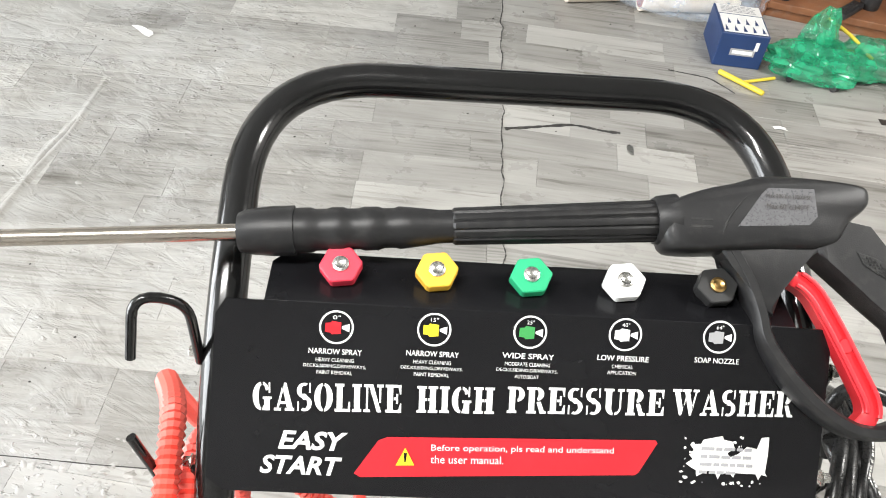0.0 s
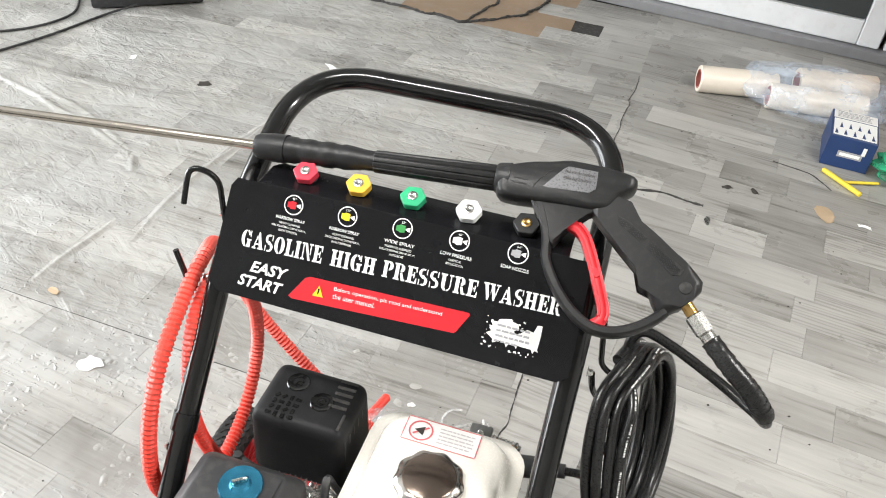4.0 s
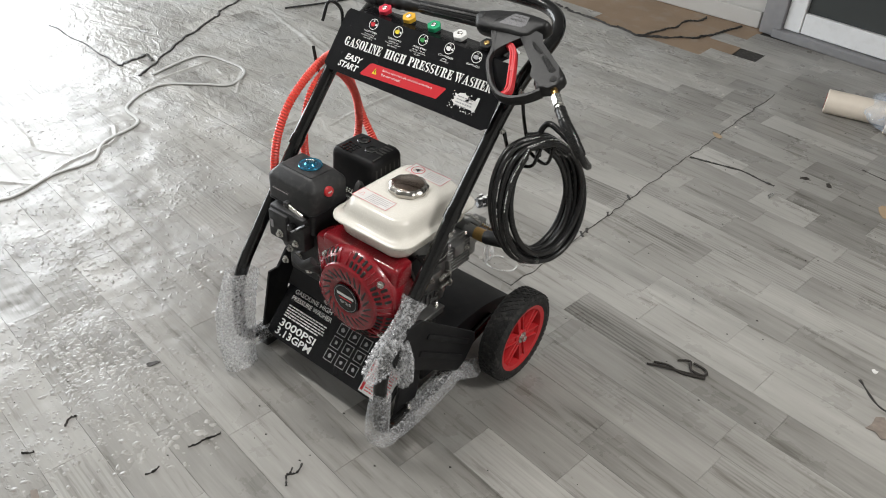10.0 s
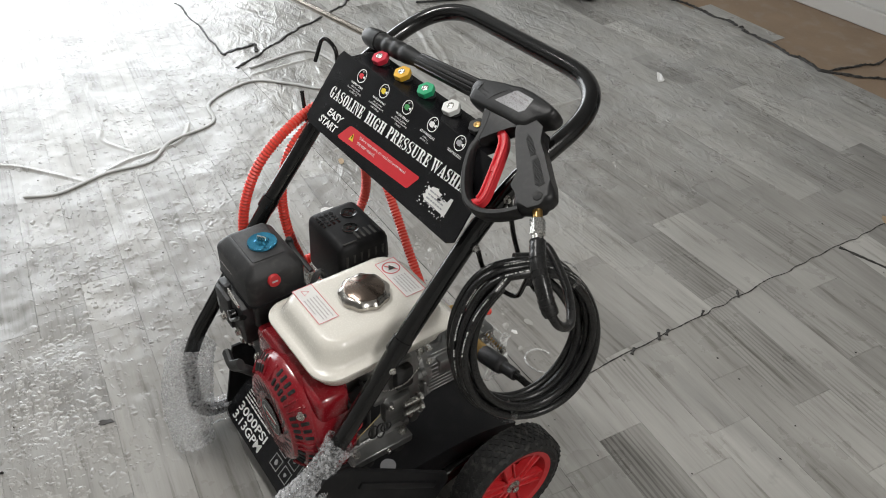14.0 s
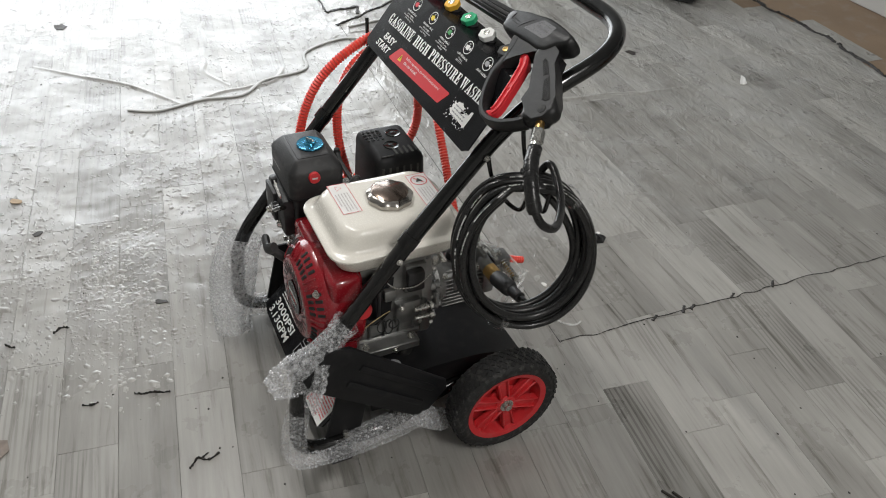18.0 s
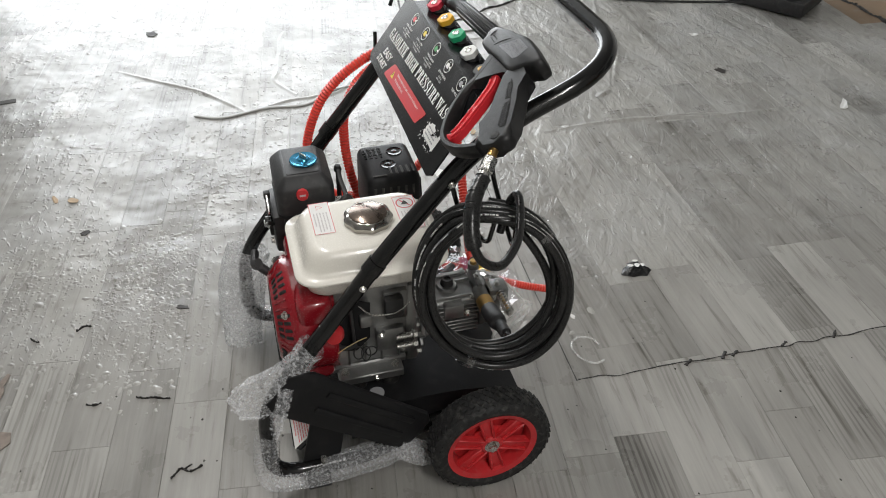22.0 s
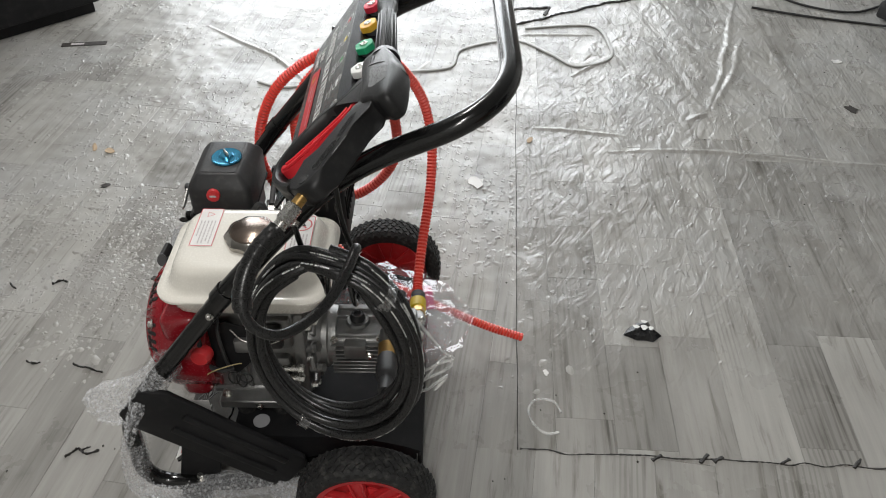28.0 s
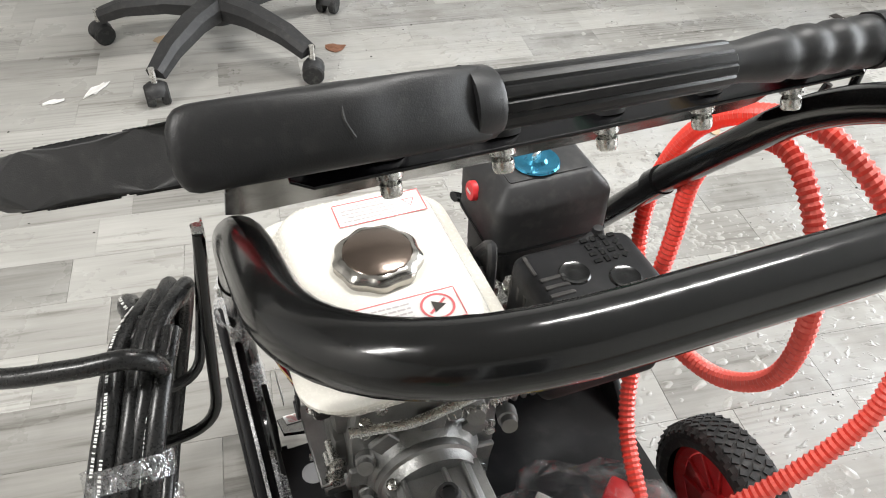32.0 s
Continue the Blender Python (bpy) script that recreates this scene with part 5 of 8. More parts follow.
part("engine_switch", lathe([(0, 0), (0.020, 0), (0.020, 0.012), (0.015, 0.020), (0, 0.020)], 20, along((0.200, -0.033, 0.385), (0.27, -0.040, 0.388))), RIM_RED, fan_house, "red engine switch knob", True)
part("info_label", box(0.001, 0.045, 0.030, 0, 1, pose(0.2165, -0.062, 0.255)), LABEL_WHITE, fan_house)

# fuel tank: two pressed halves with a rolled seam
TX0, TX1, TY0, TY1, TDZ = -0.014, 0.217, -0.090, 0.200, 0.0


def rounded(x0, x1, y0, y1, r, per=6):
    out = []
    for cx, cy, a0 in ((x1 - r, y1 - r, 0), (x0 + r, y1 - r, 90), (x0 + r, y0 + r, 180), (x1 - r, y0 + r, 270)):
        for k in range(per + 1):
            a = math.radians(a0 + 90 * k / per)
            out.append((cx + r * math.cos(a), cy + r * math.sin(a)))
    return out


def shell(levels, bm=None):
    """Stacks rounded outlines (inset, height, corner radius) into a closed body."""
    b = bmesh.new()
    rows = []
    for inset, z, r in levels:
        rows.append([b.verts.new((x, y, z + TDZ)) for x, y in rounded(TX0 + inset, TX1 - inset, TY0 + inset, TY1 - inset, r)])
    for r0, r1 in zip(rows, rows[1:]):
        n = len(r0)
        for k in range(n):
            b.faces.new((r0[k], r0[(k + 1) % n], r1[(k + 1) % n], r1[k]))
    b.faces.new(rows[0][::-1])
    b.faces.new(rows[-1])
    return join(bm, b)


tank = part("fuel_tank", shell([(0.060, 0.462, 0.03), (0.040, 0.463, 0.033), (0.028, 0.468, 0.035), (0.020, 0.478, 0.036), (0.016, 0.495, 0.036), (0.0145, 0.508, 0.036), (0.012, 0.5105, 0.036), (0.002, 0.512, 0.042), (0.0, 0.514, 0.044), (0.0, 0.518, 0.044), (0.002, 0.520, 0.042), (0.010, 0.5215, 0.038),
                                (0.0165, 0.524, 0.036), (0.0205, 0.530, 0.036), (0.0235, 0.540, 0.038), (0.027, 0.550, 0.040), (0.032, 0.558, 0.038), (0.040, 0.562, 0.034), (0.050, 0.5632, 0.026)]), CREAM, washer, "cream pressed-steel fuel tank with a seam", True)
CAPM = pose(0.103, 0.063, 0.5620)
part("fuel_cap", lathe([(0, 0.0), (0.044, 0.0), (0.046, 0.004), (0.046, 0.011), (0.041, 0.017), (0.036, 0.0185)], 64, CAPM, None, lambda a, h: 1 + 0.035 * math.cos(9 * a)), CAP_CHROME, tank, "chrome scalloped fuel cap", True)
part("cap_top", lathe([(0.0365, 0.0180), (0.034, 0.0200), (0, 0.0205)], 48, CAPM), CAP_TOP, tank, "chrome cap top, the dark room's reflection in its colour", True)
# warning labels on the tank's top
for nm, x0, x1, y0, y1, seed in (("front_label", 0.024, 0.126, -0.041, -0.002, 3), ("side_label", 0.042, 0.150, 0.121, 0.163, 6)):
    LM = pose(0, 0, 0.5633)
    lab = bmesh.new()
    flat(rect(x0, x1, y0, y1), LM, 0.0004, lab)
    lb = part("warning_label", lab, LABEL_WHITE, tank, "white warning label with red border")
    red = bmesh.new()
    for r in (rect(x0, x1, y0, y0 + 0.0013), rect(x0, x1, y1 - 0.0013, y1), rect(x0, x0 + 0.0013, y0 + 0.002, y1 - 0.002), rect(x1 - 0.0013, x1, y0 + 0.002, y1 - 0.002)):
        flat(r, LM, 0.0009, red)
    if seed == 3:
        ring(0.0072, 0.0088, LM @ pose(x0 + 0.016, y0 + 0.018, 0, 0, 0, 90), 0.0009, 3, red)
        part("label_print", text_bars(x0 + 0.034, x1 - 0.006, y1 - 0.007, 5, 0.0022, 0.0038, bmesh.new(), LM, seed, 0.001), PRINT_PALE, lb)
    else:
        ring(0.0150, 0.0175, LM @ pose(x0 + 0.024, (y0 + y1) / 2, 0), 0.001, 28, red)
        flat([(x0 + 0.013, y0 + 0.014), (x0 + 0.015, y0 + 0.012), (x0 + 0.035, y1 - 0.014), (x0 + 0.033, y1 - 0.012)], LM, 0.0011, red)
        part("flame_mark", flat([(x0 + 0.024 + 0.009 * math.cos(k * 1.047) * (1 if k % 2 else 0.5), (y0 + y1) / 2 + 0.009 * math.sin(k * 1.047) * (1 if k % 2 else 0.5)) for k in range(6)], LM, 0.0012), TWIG, lb)
        part("label_print", text_bars(x0 + 0.050, x1 - 0.006, y1 - 0.008, 5, 0.0022, 0.0038, bmesh.new(), LM, seed, 0.001), PRINT_PALE, lb)
    part("label_border", red, PRINT_FADED_RED, lb)

# air filter box
fx0, fx1, fy0, fy1 = -0.204, -0.050, -0.094, 0.024


def stack(levels, per=4):
    """Stacks rounded outlines (x0, x1, y0, y1, corner radius, height) into a closed body."""
    b = bmesh.new()
    rows = [[b.verts.new((x, y, z)) for x, y in rounded(x0, x1, y0, y1, r, per)] for x0, x1, y0, y1, r, z in levels]
    for r0, r1 in zip(rows, rows[1:]):
        n = len(r0)
        for k in range(n):
            b.faces.new((r0[k], r0[(k + 1) % n], r1[(k + 1) % n], r1[k]))
    b.faces.new(rows[0][::-1])
    b.faces.new(rows[-1])
    return b


def inset_levels(pairs, r):
    return [(fx0 + i, fx1 - i, fy0 + i, fy1 - i, max(0.004, r - i * 0.4), z) for i, z in pairs]


filt = part("air_filter", stack(inset_levels([(0.004, 0.486), (0.0, 0.490), (0.0, 0.545), (0.003, 0.552), (0.019, 0.570), (0.023, 0.5725)], 0.016)), MATT_BLACK, washer, "black plastic air filter lid with chamfered top", True)
part("filter_top", stack(inset_levels([(0.026, 0.5722), (0.026, 0.5738), (0.030, 0.5745)], 0.012)), MATT_BLACK, filt, "", True)
part("filter_base", stack(inset_levels([(0.012, 0.425), (0.009, 0.430), (0.009, 0.483), (0.012, 0.4855)], 0.014)), MATT_BLACK, filt, "black plastic filter base", True)
part("filter_seam", stack(inset_levels([(-0.001, 0.4865), (-0.002, 0.489), (-0.001, 0.4915)], 0.016)), SATIN_BLACK, filt, "", True)
FN = pose(-0.121, -0.028, 0.5745)
part("filter_nut", lathe([(0, 0), (0.0275, 0), (0.029, 0.002), (0.0275, 0.0045), (0.020, 0.0035), (0.014, 0.0040), (0.011, 0.0080), (0, 0.0085)], 36, FN), CAP_BLUE, filt, "blue film-covered filter nut", True)
part("wing_nut", box(0.020, 0.004, 0.010, 0.0015, 1, FN @ pose(0, 0, 0.011, 0, 0, 35)), STEEL, filt, "", True)
button = part("choke_button", lathe([(0, 0), (0.0125, 0), (0.0125, 0.006), (0.0115, 0.0075), (0, 0.0078)], 22, along((fx1 - 0.001, -0.043, 0.540), (fx1 + 0.05, -0.043, 0.546))), RIM_RED, filt, "round red button", True)
part("button_mark", flat(rect(-0.006, 0.006, -0.002, 0.002), along((fx1 + 0.0068, -0.043, 0.5408), (fx1 + 0.05, -0.043, 0.546)), 0.0006), PRINT_PALE, button)
FF = basis((-0.122, fy0 + 0.0030, 0.50), (1, 0, 0), (0, 0.06, 1))
part("filter_label", slab(rect(-0.066, 0.004, 0.016, 0.044), 0.0006, FF @ pose(0, 0, 0.0036)), LABEL_SILVER, filt, "silver label with small print")
part("filter_print", text_bars(-0.062, 0.0, 0.041, 5, 0.0030, 0.0020, bmesh.new(), FF, 9, 0.0044), PRINT_PALE, filt)
low = bmesh.new()
block(-0.190, -0.055, -0.076, 0.015, 0.335, 0.425, 0.010, 2, low)
block(-0.175, -0.065, -0.066, 0.02, 0.27, 0.337, 0.008, 2, low)
part("carburettor_cover", low, MATT_BLACK, washer, "black plastic carburettor cover", True)
chk = bmesh.new()
block(-0.188, -0.070, -0.108, -0.060, 0.385, 0.478, 0.008, 2, chk)
block(-0.182, -0.120, -0.116, -0.100, 0.395, 0.470, 0.004, 2, chk)
control = part("control_housing", chk, MATT_BLACK, washer, "black plastic control housing under the air filter", True)
part("slide_lever", slab([(-0.026, -0.005), (0.010, -0.004), (0.026, 0.001), (0.024, 0.006), (0.008, 0.004), (-0.024, 0.007)], 0.004, basis((-0.088, -0.113, 0.500), (1, 0, -0.25), (0.25, 0, 1)), 0.001), STEEL, control, "bright metal fuel lever")
part("lever_knob", block(-0.122, -0.108, -0.119, -0.105, 0.500, 0.516, 0.003, 2), MATT_BLACK, control, "", True)
part("rocker_lever", sweep(filleted([(-0.112, -0.112, 0.440), (-0.085, -0.120, 0.450), (-0.066, -0.118, 0.468), (-0.052, -0.112, 0.478)], 0.012), circle(0.0085, 8, 0.005)), GLOSS_BLACK, control, "black choke lever", True)
part("lever_pivot", rod((-0.100, -0.108, 0.452), (-0.100, -0.124, 0.452), 0.010, 16, None, 0.002), GLOSS_BLACK, control, "", True)
part("control_mark", text_bars(-0.014, 0.016, 0.008, 1, 0.010, 0, bmesh.new(), basis((-0.166, -0.117, 0.437), (0, 0, 1), (-1, 0, 0)), 6, 0.0006), PRINT_GREY, control)
part("bolt", bolt((-0.142, -0.117, 0.416), (0, -1, 0), 0.0075, 0.008), STEEL, control)
part("bolt", bolt((-0.098, -0.109, 0.402), (0, -1, 0), 0.0065, 0.007), STEEL, control)
# throttle rods and plates between the filter and the silencer
link = part("throttle_arm", sweep(filleted([(-0.172, 0.047, 0.430), (-0.172, 0.048, 0.515), (-0.150, 0.048, 0.500), (-0.088, 0.052, 0.490)], 0.008), circle(0.0055, 8, 0.004)), MATT_BLACK, washer, "black throttle arm", True)
part("arm_knob", lathe([(0, 0), (0.008, 0), (0.009, 0.004), (0.006, 0.014), (0, 0.015)], 14, along((-0.172, 0.048, 0.506), (-0.172, 0.048, 0.56))), MATT_BLACK, link, "", True)
part("throttle_plate", slab([(-0.055, -0.018), (0.040, -0.016), (0.050, 0.004), (0.020, 0.016), (-0.050, 0.014)], 0.003, pose(-0.085, 0.054, 0.455, 0, 8, 6)), STEEL, link, "bare zinc throttle plate")
for x, y, z in ((-0.060, 0.050, 0.462), (-0.105, 0.058, 0.458), (-0.035, 0.060, 0.468)):
    part("bolt", bolt((x, y, z), (0, 0, 1), 0.0065, 0.012), STEEL, link)
part("throttle_spring", tube([(-0.12 + 0.0012 * k, 0.062 + 0.005 * math.cos(k * 0.9), 0.480 + 0.005 * math.sin(k * 0.9)) for k in range(70)], 0.0009, 5), STEEL, link)
part("fuel_lever", sweep(filleted([(-0.165, -0.088, 0.420), (-0.135, -0.090, 0.412), (-0.115, -0.092, 0.400)], 0.01), circle(0.006, 8, 0.003)), STEEL, washer, "bare metal control lever", True)
part("choke_lever", sweep(filleted([(-0.12, -0.085, 0.355), (-0.095, -0.092, 0.37), (-0.08, -0.092, 0.39)], 0.01), circle(0.008, 8, 0.004)), MATT_BLACK, washer, "", True)
for x, z in ((-0.175, 0.30), (-0.125, 0.335), (-0.09, 0.31), (-0.155, 0.345)):
    part("bolt", bolt((x, -0.078, z), (0, -1, 0), 0.007, 0.008), STEEL, washer)
part("carburettor_print", text_bars(-0.186, -0.160, 0.405, 2, 0.006, 0.004, bmesh.new(), basis((0, -0.0772, 0), (1, 0, 0), (0, 0, 1)), 4, 0.0012), PRINT_GREY, washer)
part("throttle_cable", tube(smooth_path([(-0.03, 0.02, 0.50), (-0.035, 0.045, 0.53), (-0.03, 0.06, 0.49), (-0.02, 0.075, 0.44)], 6), 0.006, 8), MATT_BLACK, washer, "", True)
part("throttle_bracket", block(-0.052, -0.012, 0.03, 0.075, 0.455, 0.462, 0.002, 1), STEEL, washer)
part("side_gusset", slab([(-0.20, 0.20), (-0.02, 0.20), (-0.02, 0.30), (-0.16, 0.30)], 0.006, basis((0, -0.055, 0), (1, 0, 0), (0, 0, 1)), 0.002), SATIN_BLACK, washer, "black sheet gusset under the filter")

# silencer
sil = part("silencer", block(-0.180, -0.030, 0.088, 0.205, 0.430, 0.560, 0.017, 4, None, 0.95), SATIN_BLACK, washer, "black sheet-metal silencer guard", True)
for x, y in ((-0.085, 0.143), (-0.132, 0.166)):
    part("dimple", lathe([(0.0175, 0.0), (0.016, 0.0016), (0.012, 0.0004), (0.005, 0.0002), (0, 0.002)], 24, pose(x, y, 0.5602)), GLOSS_BLACK, sil, "", True)
for k in range(5):
    part("slot", box(0.028, 0.0055, 0.002, 0.0008, 1, pose(-0.060, 0.142 + 0.012 * k, 0.5605)), TEAR_DARK, sil)
part("slot", box(0.004, 0.03, 0.002, 0.0008, 1, pose(-0.045, 0.118, 0.5605)), TEAR_DARK, sil)
dots = bmesh.new()
rng = random.Random(3)
for k in range(16):
    x, y = -0.150 + 0.011 * (k % 4), 0.102 + 0.011 * (k // 4)
    box(0.008, 0.005, 0.0014, 0, 1, pose(x, y, 0.5606, 0, 0, rng.choice((0, 45, 90))), dots)
part("vent_pattern", dots, GLOSS_BLACK, sil, "pressed vent pattern")
for k in range(7):
    part("slot", box(0.007, 0.003, 0.052, 0.0012, 1, pose(-0.158 + 0.0175 * k, 0.2025 - 0.002 * (k % 2), 0.515, 3, 0, 0)), TEAR_DARK, sil)
    part("slot_lip", box(0.0025, 0.005, 0.054, 0.001, 1, pose(-0.1525 + 0.0175 * k, 0.2030, 0.515, 3, 0, 0)), SATIN_BLACK, sil, "", True)
for k in range(6):
    part("slot", box(0.002, 0.006, 0.045, 0.0008, 1, pose(-0.0335, 0.105 + 0.016 * k, 0.515)), TEAR_DARK, sil)

# pump at the back
PX, PZ = 0.085, 0.310
# crankcase side cover with its ring of bolts, casting webs and bosses towards the pump
cov = bmesh.new()
slab([(-0.01, 0.225), (0.03, 0.212), (0.140, 0.212), (0.166, 0.235), (0.166, 0.375), (0.156, 0.430), (0.12, 0.445), (0.03, 0.440), (-0.015, 0.395)], 0.024, basis((0, 0.128, 0), (1, 0, 0), (0, 0, 1)), 0.006, 2, cov)
lathe([(0, 0), (0.074, 0), (0.072, 0.012), (0.060, 0.026), (0.056, 0.050), (0, 0.050)], 40, along((PX, 0.138, PZ), (PX, 0.3, PZ)), cov)
side = part("crankcase_cover", cov, ALU, washer, "cast aluminium crankcase cover", True)
for k in range(8):
    a = math.radians(45 * k + 10)
    part("casting_web", box(0.030, 0.008, 0.030, 0.002, 1, pose(PX + 0.076 * math.cos(a), 0.150, PZ + 0.076 * math.sin(a), 0, -45 * k - 10, 0)), ALU, side)
for x, z in ((0.005, 0.240), (0.060, 0.224), (0.130, 0.224), (0.154, 0.245), (0.154, 0.320), (0.150, 0.395), (0.130, 0.430), (0.070, 0.432), (0.010, 0.415), (-0.002, 0.330)):
    part("bolt", bolt((x, 0.140, z), (0, 1, 0), 0.0065, 0.010), STEEL, side)
    part("casting_boss", lathe([(0, 0), (0.012, 0), (0.0105, 0.010), (0, 0.010)], 14, along((x, 0.131, z), (x, 0.3, z))), ALU, side, "", True)
for x, y, z, r, h in ((0.150, 0.152, 0.345, 0.012, 0.024), (0.152, 0.156, 0.290, 0.010, 0.026), (0.020, 0.155, 0.385, 0.014, 0.026), (0.045, 0.150, 0.405, 0.010, 0.034), (-0.02, 0.16, 0.36, 0.012, 0.03)):
    boss = part("oil_boss", lathe([(0, 0), (r, 0), (r, h * 0.6), (r * 0.8, h * 0.65), (r * 0.8, h), (0, h)], 18, along((x, y - 0.012, z), (x + 0.2, y + 0.7, z + 0.25))), ALU, side, "", True)
part("governor_arm", sweep(filleted([(-0.025, 0.150, 0.425), (0.03, 0.165, 0.432), (0.10, 0.168, 0.420), (0.17, 0.160, 0.425)], 0.02), circle(0.007, 8, 0.003)), STEEL, side, "bare metal governor arm", True)
part("governor_bracket", slab([(-0.03, 0.40), (0.005, 0.395), (0.012, 0.44), (-0.01, 0.452), (-0.035, 0.44)], 0.003, basis((0, 0.158, 0), (1, 0, 0), (0, 0, 1)), 0.001), STEEL, side)
part("governor_spring", tube([(0.0 + 0.0011 * k, 0.168 + 0.004 * math.cos(k * 0.9), 0.412 + 0.004 * math.sin(k * 0.9)) for k in range(60)], 0.0008, 5), STEEL, side)
for x in (-0.032, 0.150):
    part("bolt", bolt((x, 0.150, 0.41), (0, 0, 1), 0.007, 0.012), STEEL, side)

# pump: flanged body with level cooling ribs, a smooth side plate and long ribs on top
pump_b = bmesh.new()
block(PX - 0.046, PX + 0.046, 0.176, 0.282, PZ - 0.050, PZ + 0.034, 0.010, 3, pump_b)
lathe([(0, 0), (0.062, 0), (0.062, 0.012), (0.050, 0.020), (0, 0.020)], 32, along((PX, 0.160, PZ), (PX, 0.3, PZ)), pump_b)
block(PX + 0.030, PX + 0.061, 0.204, 0.246, PZ - 0.004, PZ + 0.032, 0.004, 2, pump_b)
lathe([(0, 0), (0.024, 0), (0.020, 0.008), (0, 0.008)], 24, pose(0.082, 0.226, PZ + 0.032), pump_b)
pump = part("pump_body", pump_b, ALU, washer, "cast aluminium pump body", True)
for k in range(8):
    z = PZ - 0.046 + 0.0098 * k
    part("cooling_fin", block(PX - 0.057, PX + 0.057 - 0.0018 * max(0, k - 5), 0.180, 0.278, z, z + 0.0036, 0.001, 1), ALU, pump, "", True)
for x in (-0.034, -0.012, 0.036):
    part("top_rib", block(PX + x - 0.003, PX + x + 0.003, 0.182, 0.276, PZ + 0.030, PZ + 0.040, 0.0015, 1), ALU, pump, "", True)
for x, y in ((-0.042, 0.270), (0.042, 0.270), (0.048, 0.186)):
    part("bolt", bolt((PX + x, y, PZ + 0.034), (0, 0, 1), 0.005, 0.007), STEEL, pump)
part("bolt", bolt((PX + 0.061, 0.252, PZ + 0.010), (1, 0, 0), 0.005, 0.007), STEEL, pump)
part("oil_plug", lathe([(0, 0), (0.014, 0), (0.0145, 0.003), (0.013, 0.010), (0.011, 0.015), (0.0075, 0.015), (0.0075, 0.010), (0, 0.010)], 20, pose(0.082, 0.226, PZ + 0.041), None, lambda a, h: 1 + 0.03 * math.cos(12 * a)), MATT_BLACK, pump, "black oil filler plug", True)
head = bmesh.new()
block(PX - 0.055, PX + 0.050, 0.282, 0.312, PZ - 0.045, PZ + 0.030, 0.005, 2, head)
block(PX - 0.070, PX + 0.040, 0.308, 0.335, PZ - 0.030, PZ + 0.008, 0.006, 2, head)
for x in (-0.040, -0.012, 0.016):
    lathe([(0, 0), (0.0125, 0), (0.0125, 0.012), (0.009, 0.014), (0, 0.014)], 18, along((PX + x, 0.318, PZ + 0.006), (PX + x, 0.318, PZ + 0.2)), head)
    lathe([(0, 0), (0.0135, 0), (0.0125, 0.010), (0, 0.010)], 18, along((PX + x, 0.332, PZ - 0.012), (PX + x, 0.4, PZ - 0.012)), head)
pump_head = part("pump_head", head, ALU, pump, "", True)
for x in (-0.045, -0.018, 0.012, 0.038):
    part("stud", rod((PX + x, 0.290, PZ + 0.028), (PX + x, 0.290, PZ + 0.048), 0.0028, 10), STEEL, pump_head)
    part("nut", bolt((PX + x, 0.290, PZ + 0.030), (0, 0, 1), 0.0055, 0.006), STEEL, pump_head)
for x in (-0.040, -0.012, 0.016):
    part("valve_cap", bolt((PX + x, 0.318, PZ + 0.020), (0, 0, 1), 0.0075, 0.007), STEEL, pump_head)
    part("valve_cap", bolt((PX + x, 0.342, PZ - 0.012), (0, 1, 0), 0.0075, 0.006), STEEL, pump_head)
# unloader: body with a lever post, brass screw, outlet union and spring-loaded stem
valve = bmesh.new()
block(0.102, 0.142, 0.302, 0.344, 0.322, 0.362, 0.004, 2, valve)
block(0.058, 0.128, 0.279, 0.291, 0.340, 0.374, 0.004, 2, valve)
lathe([(0, 0), (0.0155, 0), (0.0155, 0.030), (0.0135, 0.034), (0, 0.034)], 24, along((0.118, 0.285, 0.352), (0.152, 0.286, 0.348)), valve)
lathe([(0, 0), (0.012, 0), (0.012, 0.012), (0, 0.012)], 20, pose(0.068, 0.288, 0.372), valve)
unloader = part("unloader_valve", valve, ALU, pump, "cast metal unloader valve", True)
part("lever", sweep(filleted([(0.100, 0.296, 0.380), (0.120, 0.297, 0.386), (0.150, 0.302, 0.372)], 0.008), rect(-0.004, 0.004, -0.0015, 0.0015)), STEEL, unloader)
part("brass_screw", lathe([(0, 0), (0.0075, 0), (0.0075, 0.006), (0.006, 0.0075), (0, 0.0075)], 16, pose(0.068, 0.288, 0.384)), BRASS, unloader, "slotted brass screw", True)
for p, d in (((0.122, 0.323, 0.362), (0, 0, 1)), ((0.142, 0.310, 0.345), (1, 0, 0)), ((0.110, 0.344, 0.340), (0, 1, 0)), ((0.100, 0.285, 0.374), (0, 0, 1))):
    part("bolt", bolt(p, d, 0.0045, 0.006), STEEL, unloader)
part("brass_union", rod((0.148, 0.286, 0.3485), (0.180, 0.288, 0.3480), 0.0172, 16, None, 0.001), BRASS, pump, "brass outlet union", True)
spring_a, spring_d = Vector((0.140, 0.3245, 0.352)), Vector((0.046, 0.005, -0.011))
part("unloader_stem", rod(spring_a, spring_a + spring_d * 1.12, 0.0036, 10), BRASS, unloader, "", True)
helix = [spring_a + spring_d * (k / 84) + (Matrix.Rotation(k * math.pi / 6, 3, spring_d.normalized()) @ (spring_d.normalized().orthogonal() * 0.0068)) for k in range(85)]
part("unloader_spring", tube(helix, 0.0014, 6), STEEL, unloader, "steel unloader spring")
part("stem_nut", bolt(spring_a + spring_d * 1.0, spring_d, 0.0075, 0.007), STEEL, unloader)
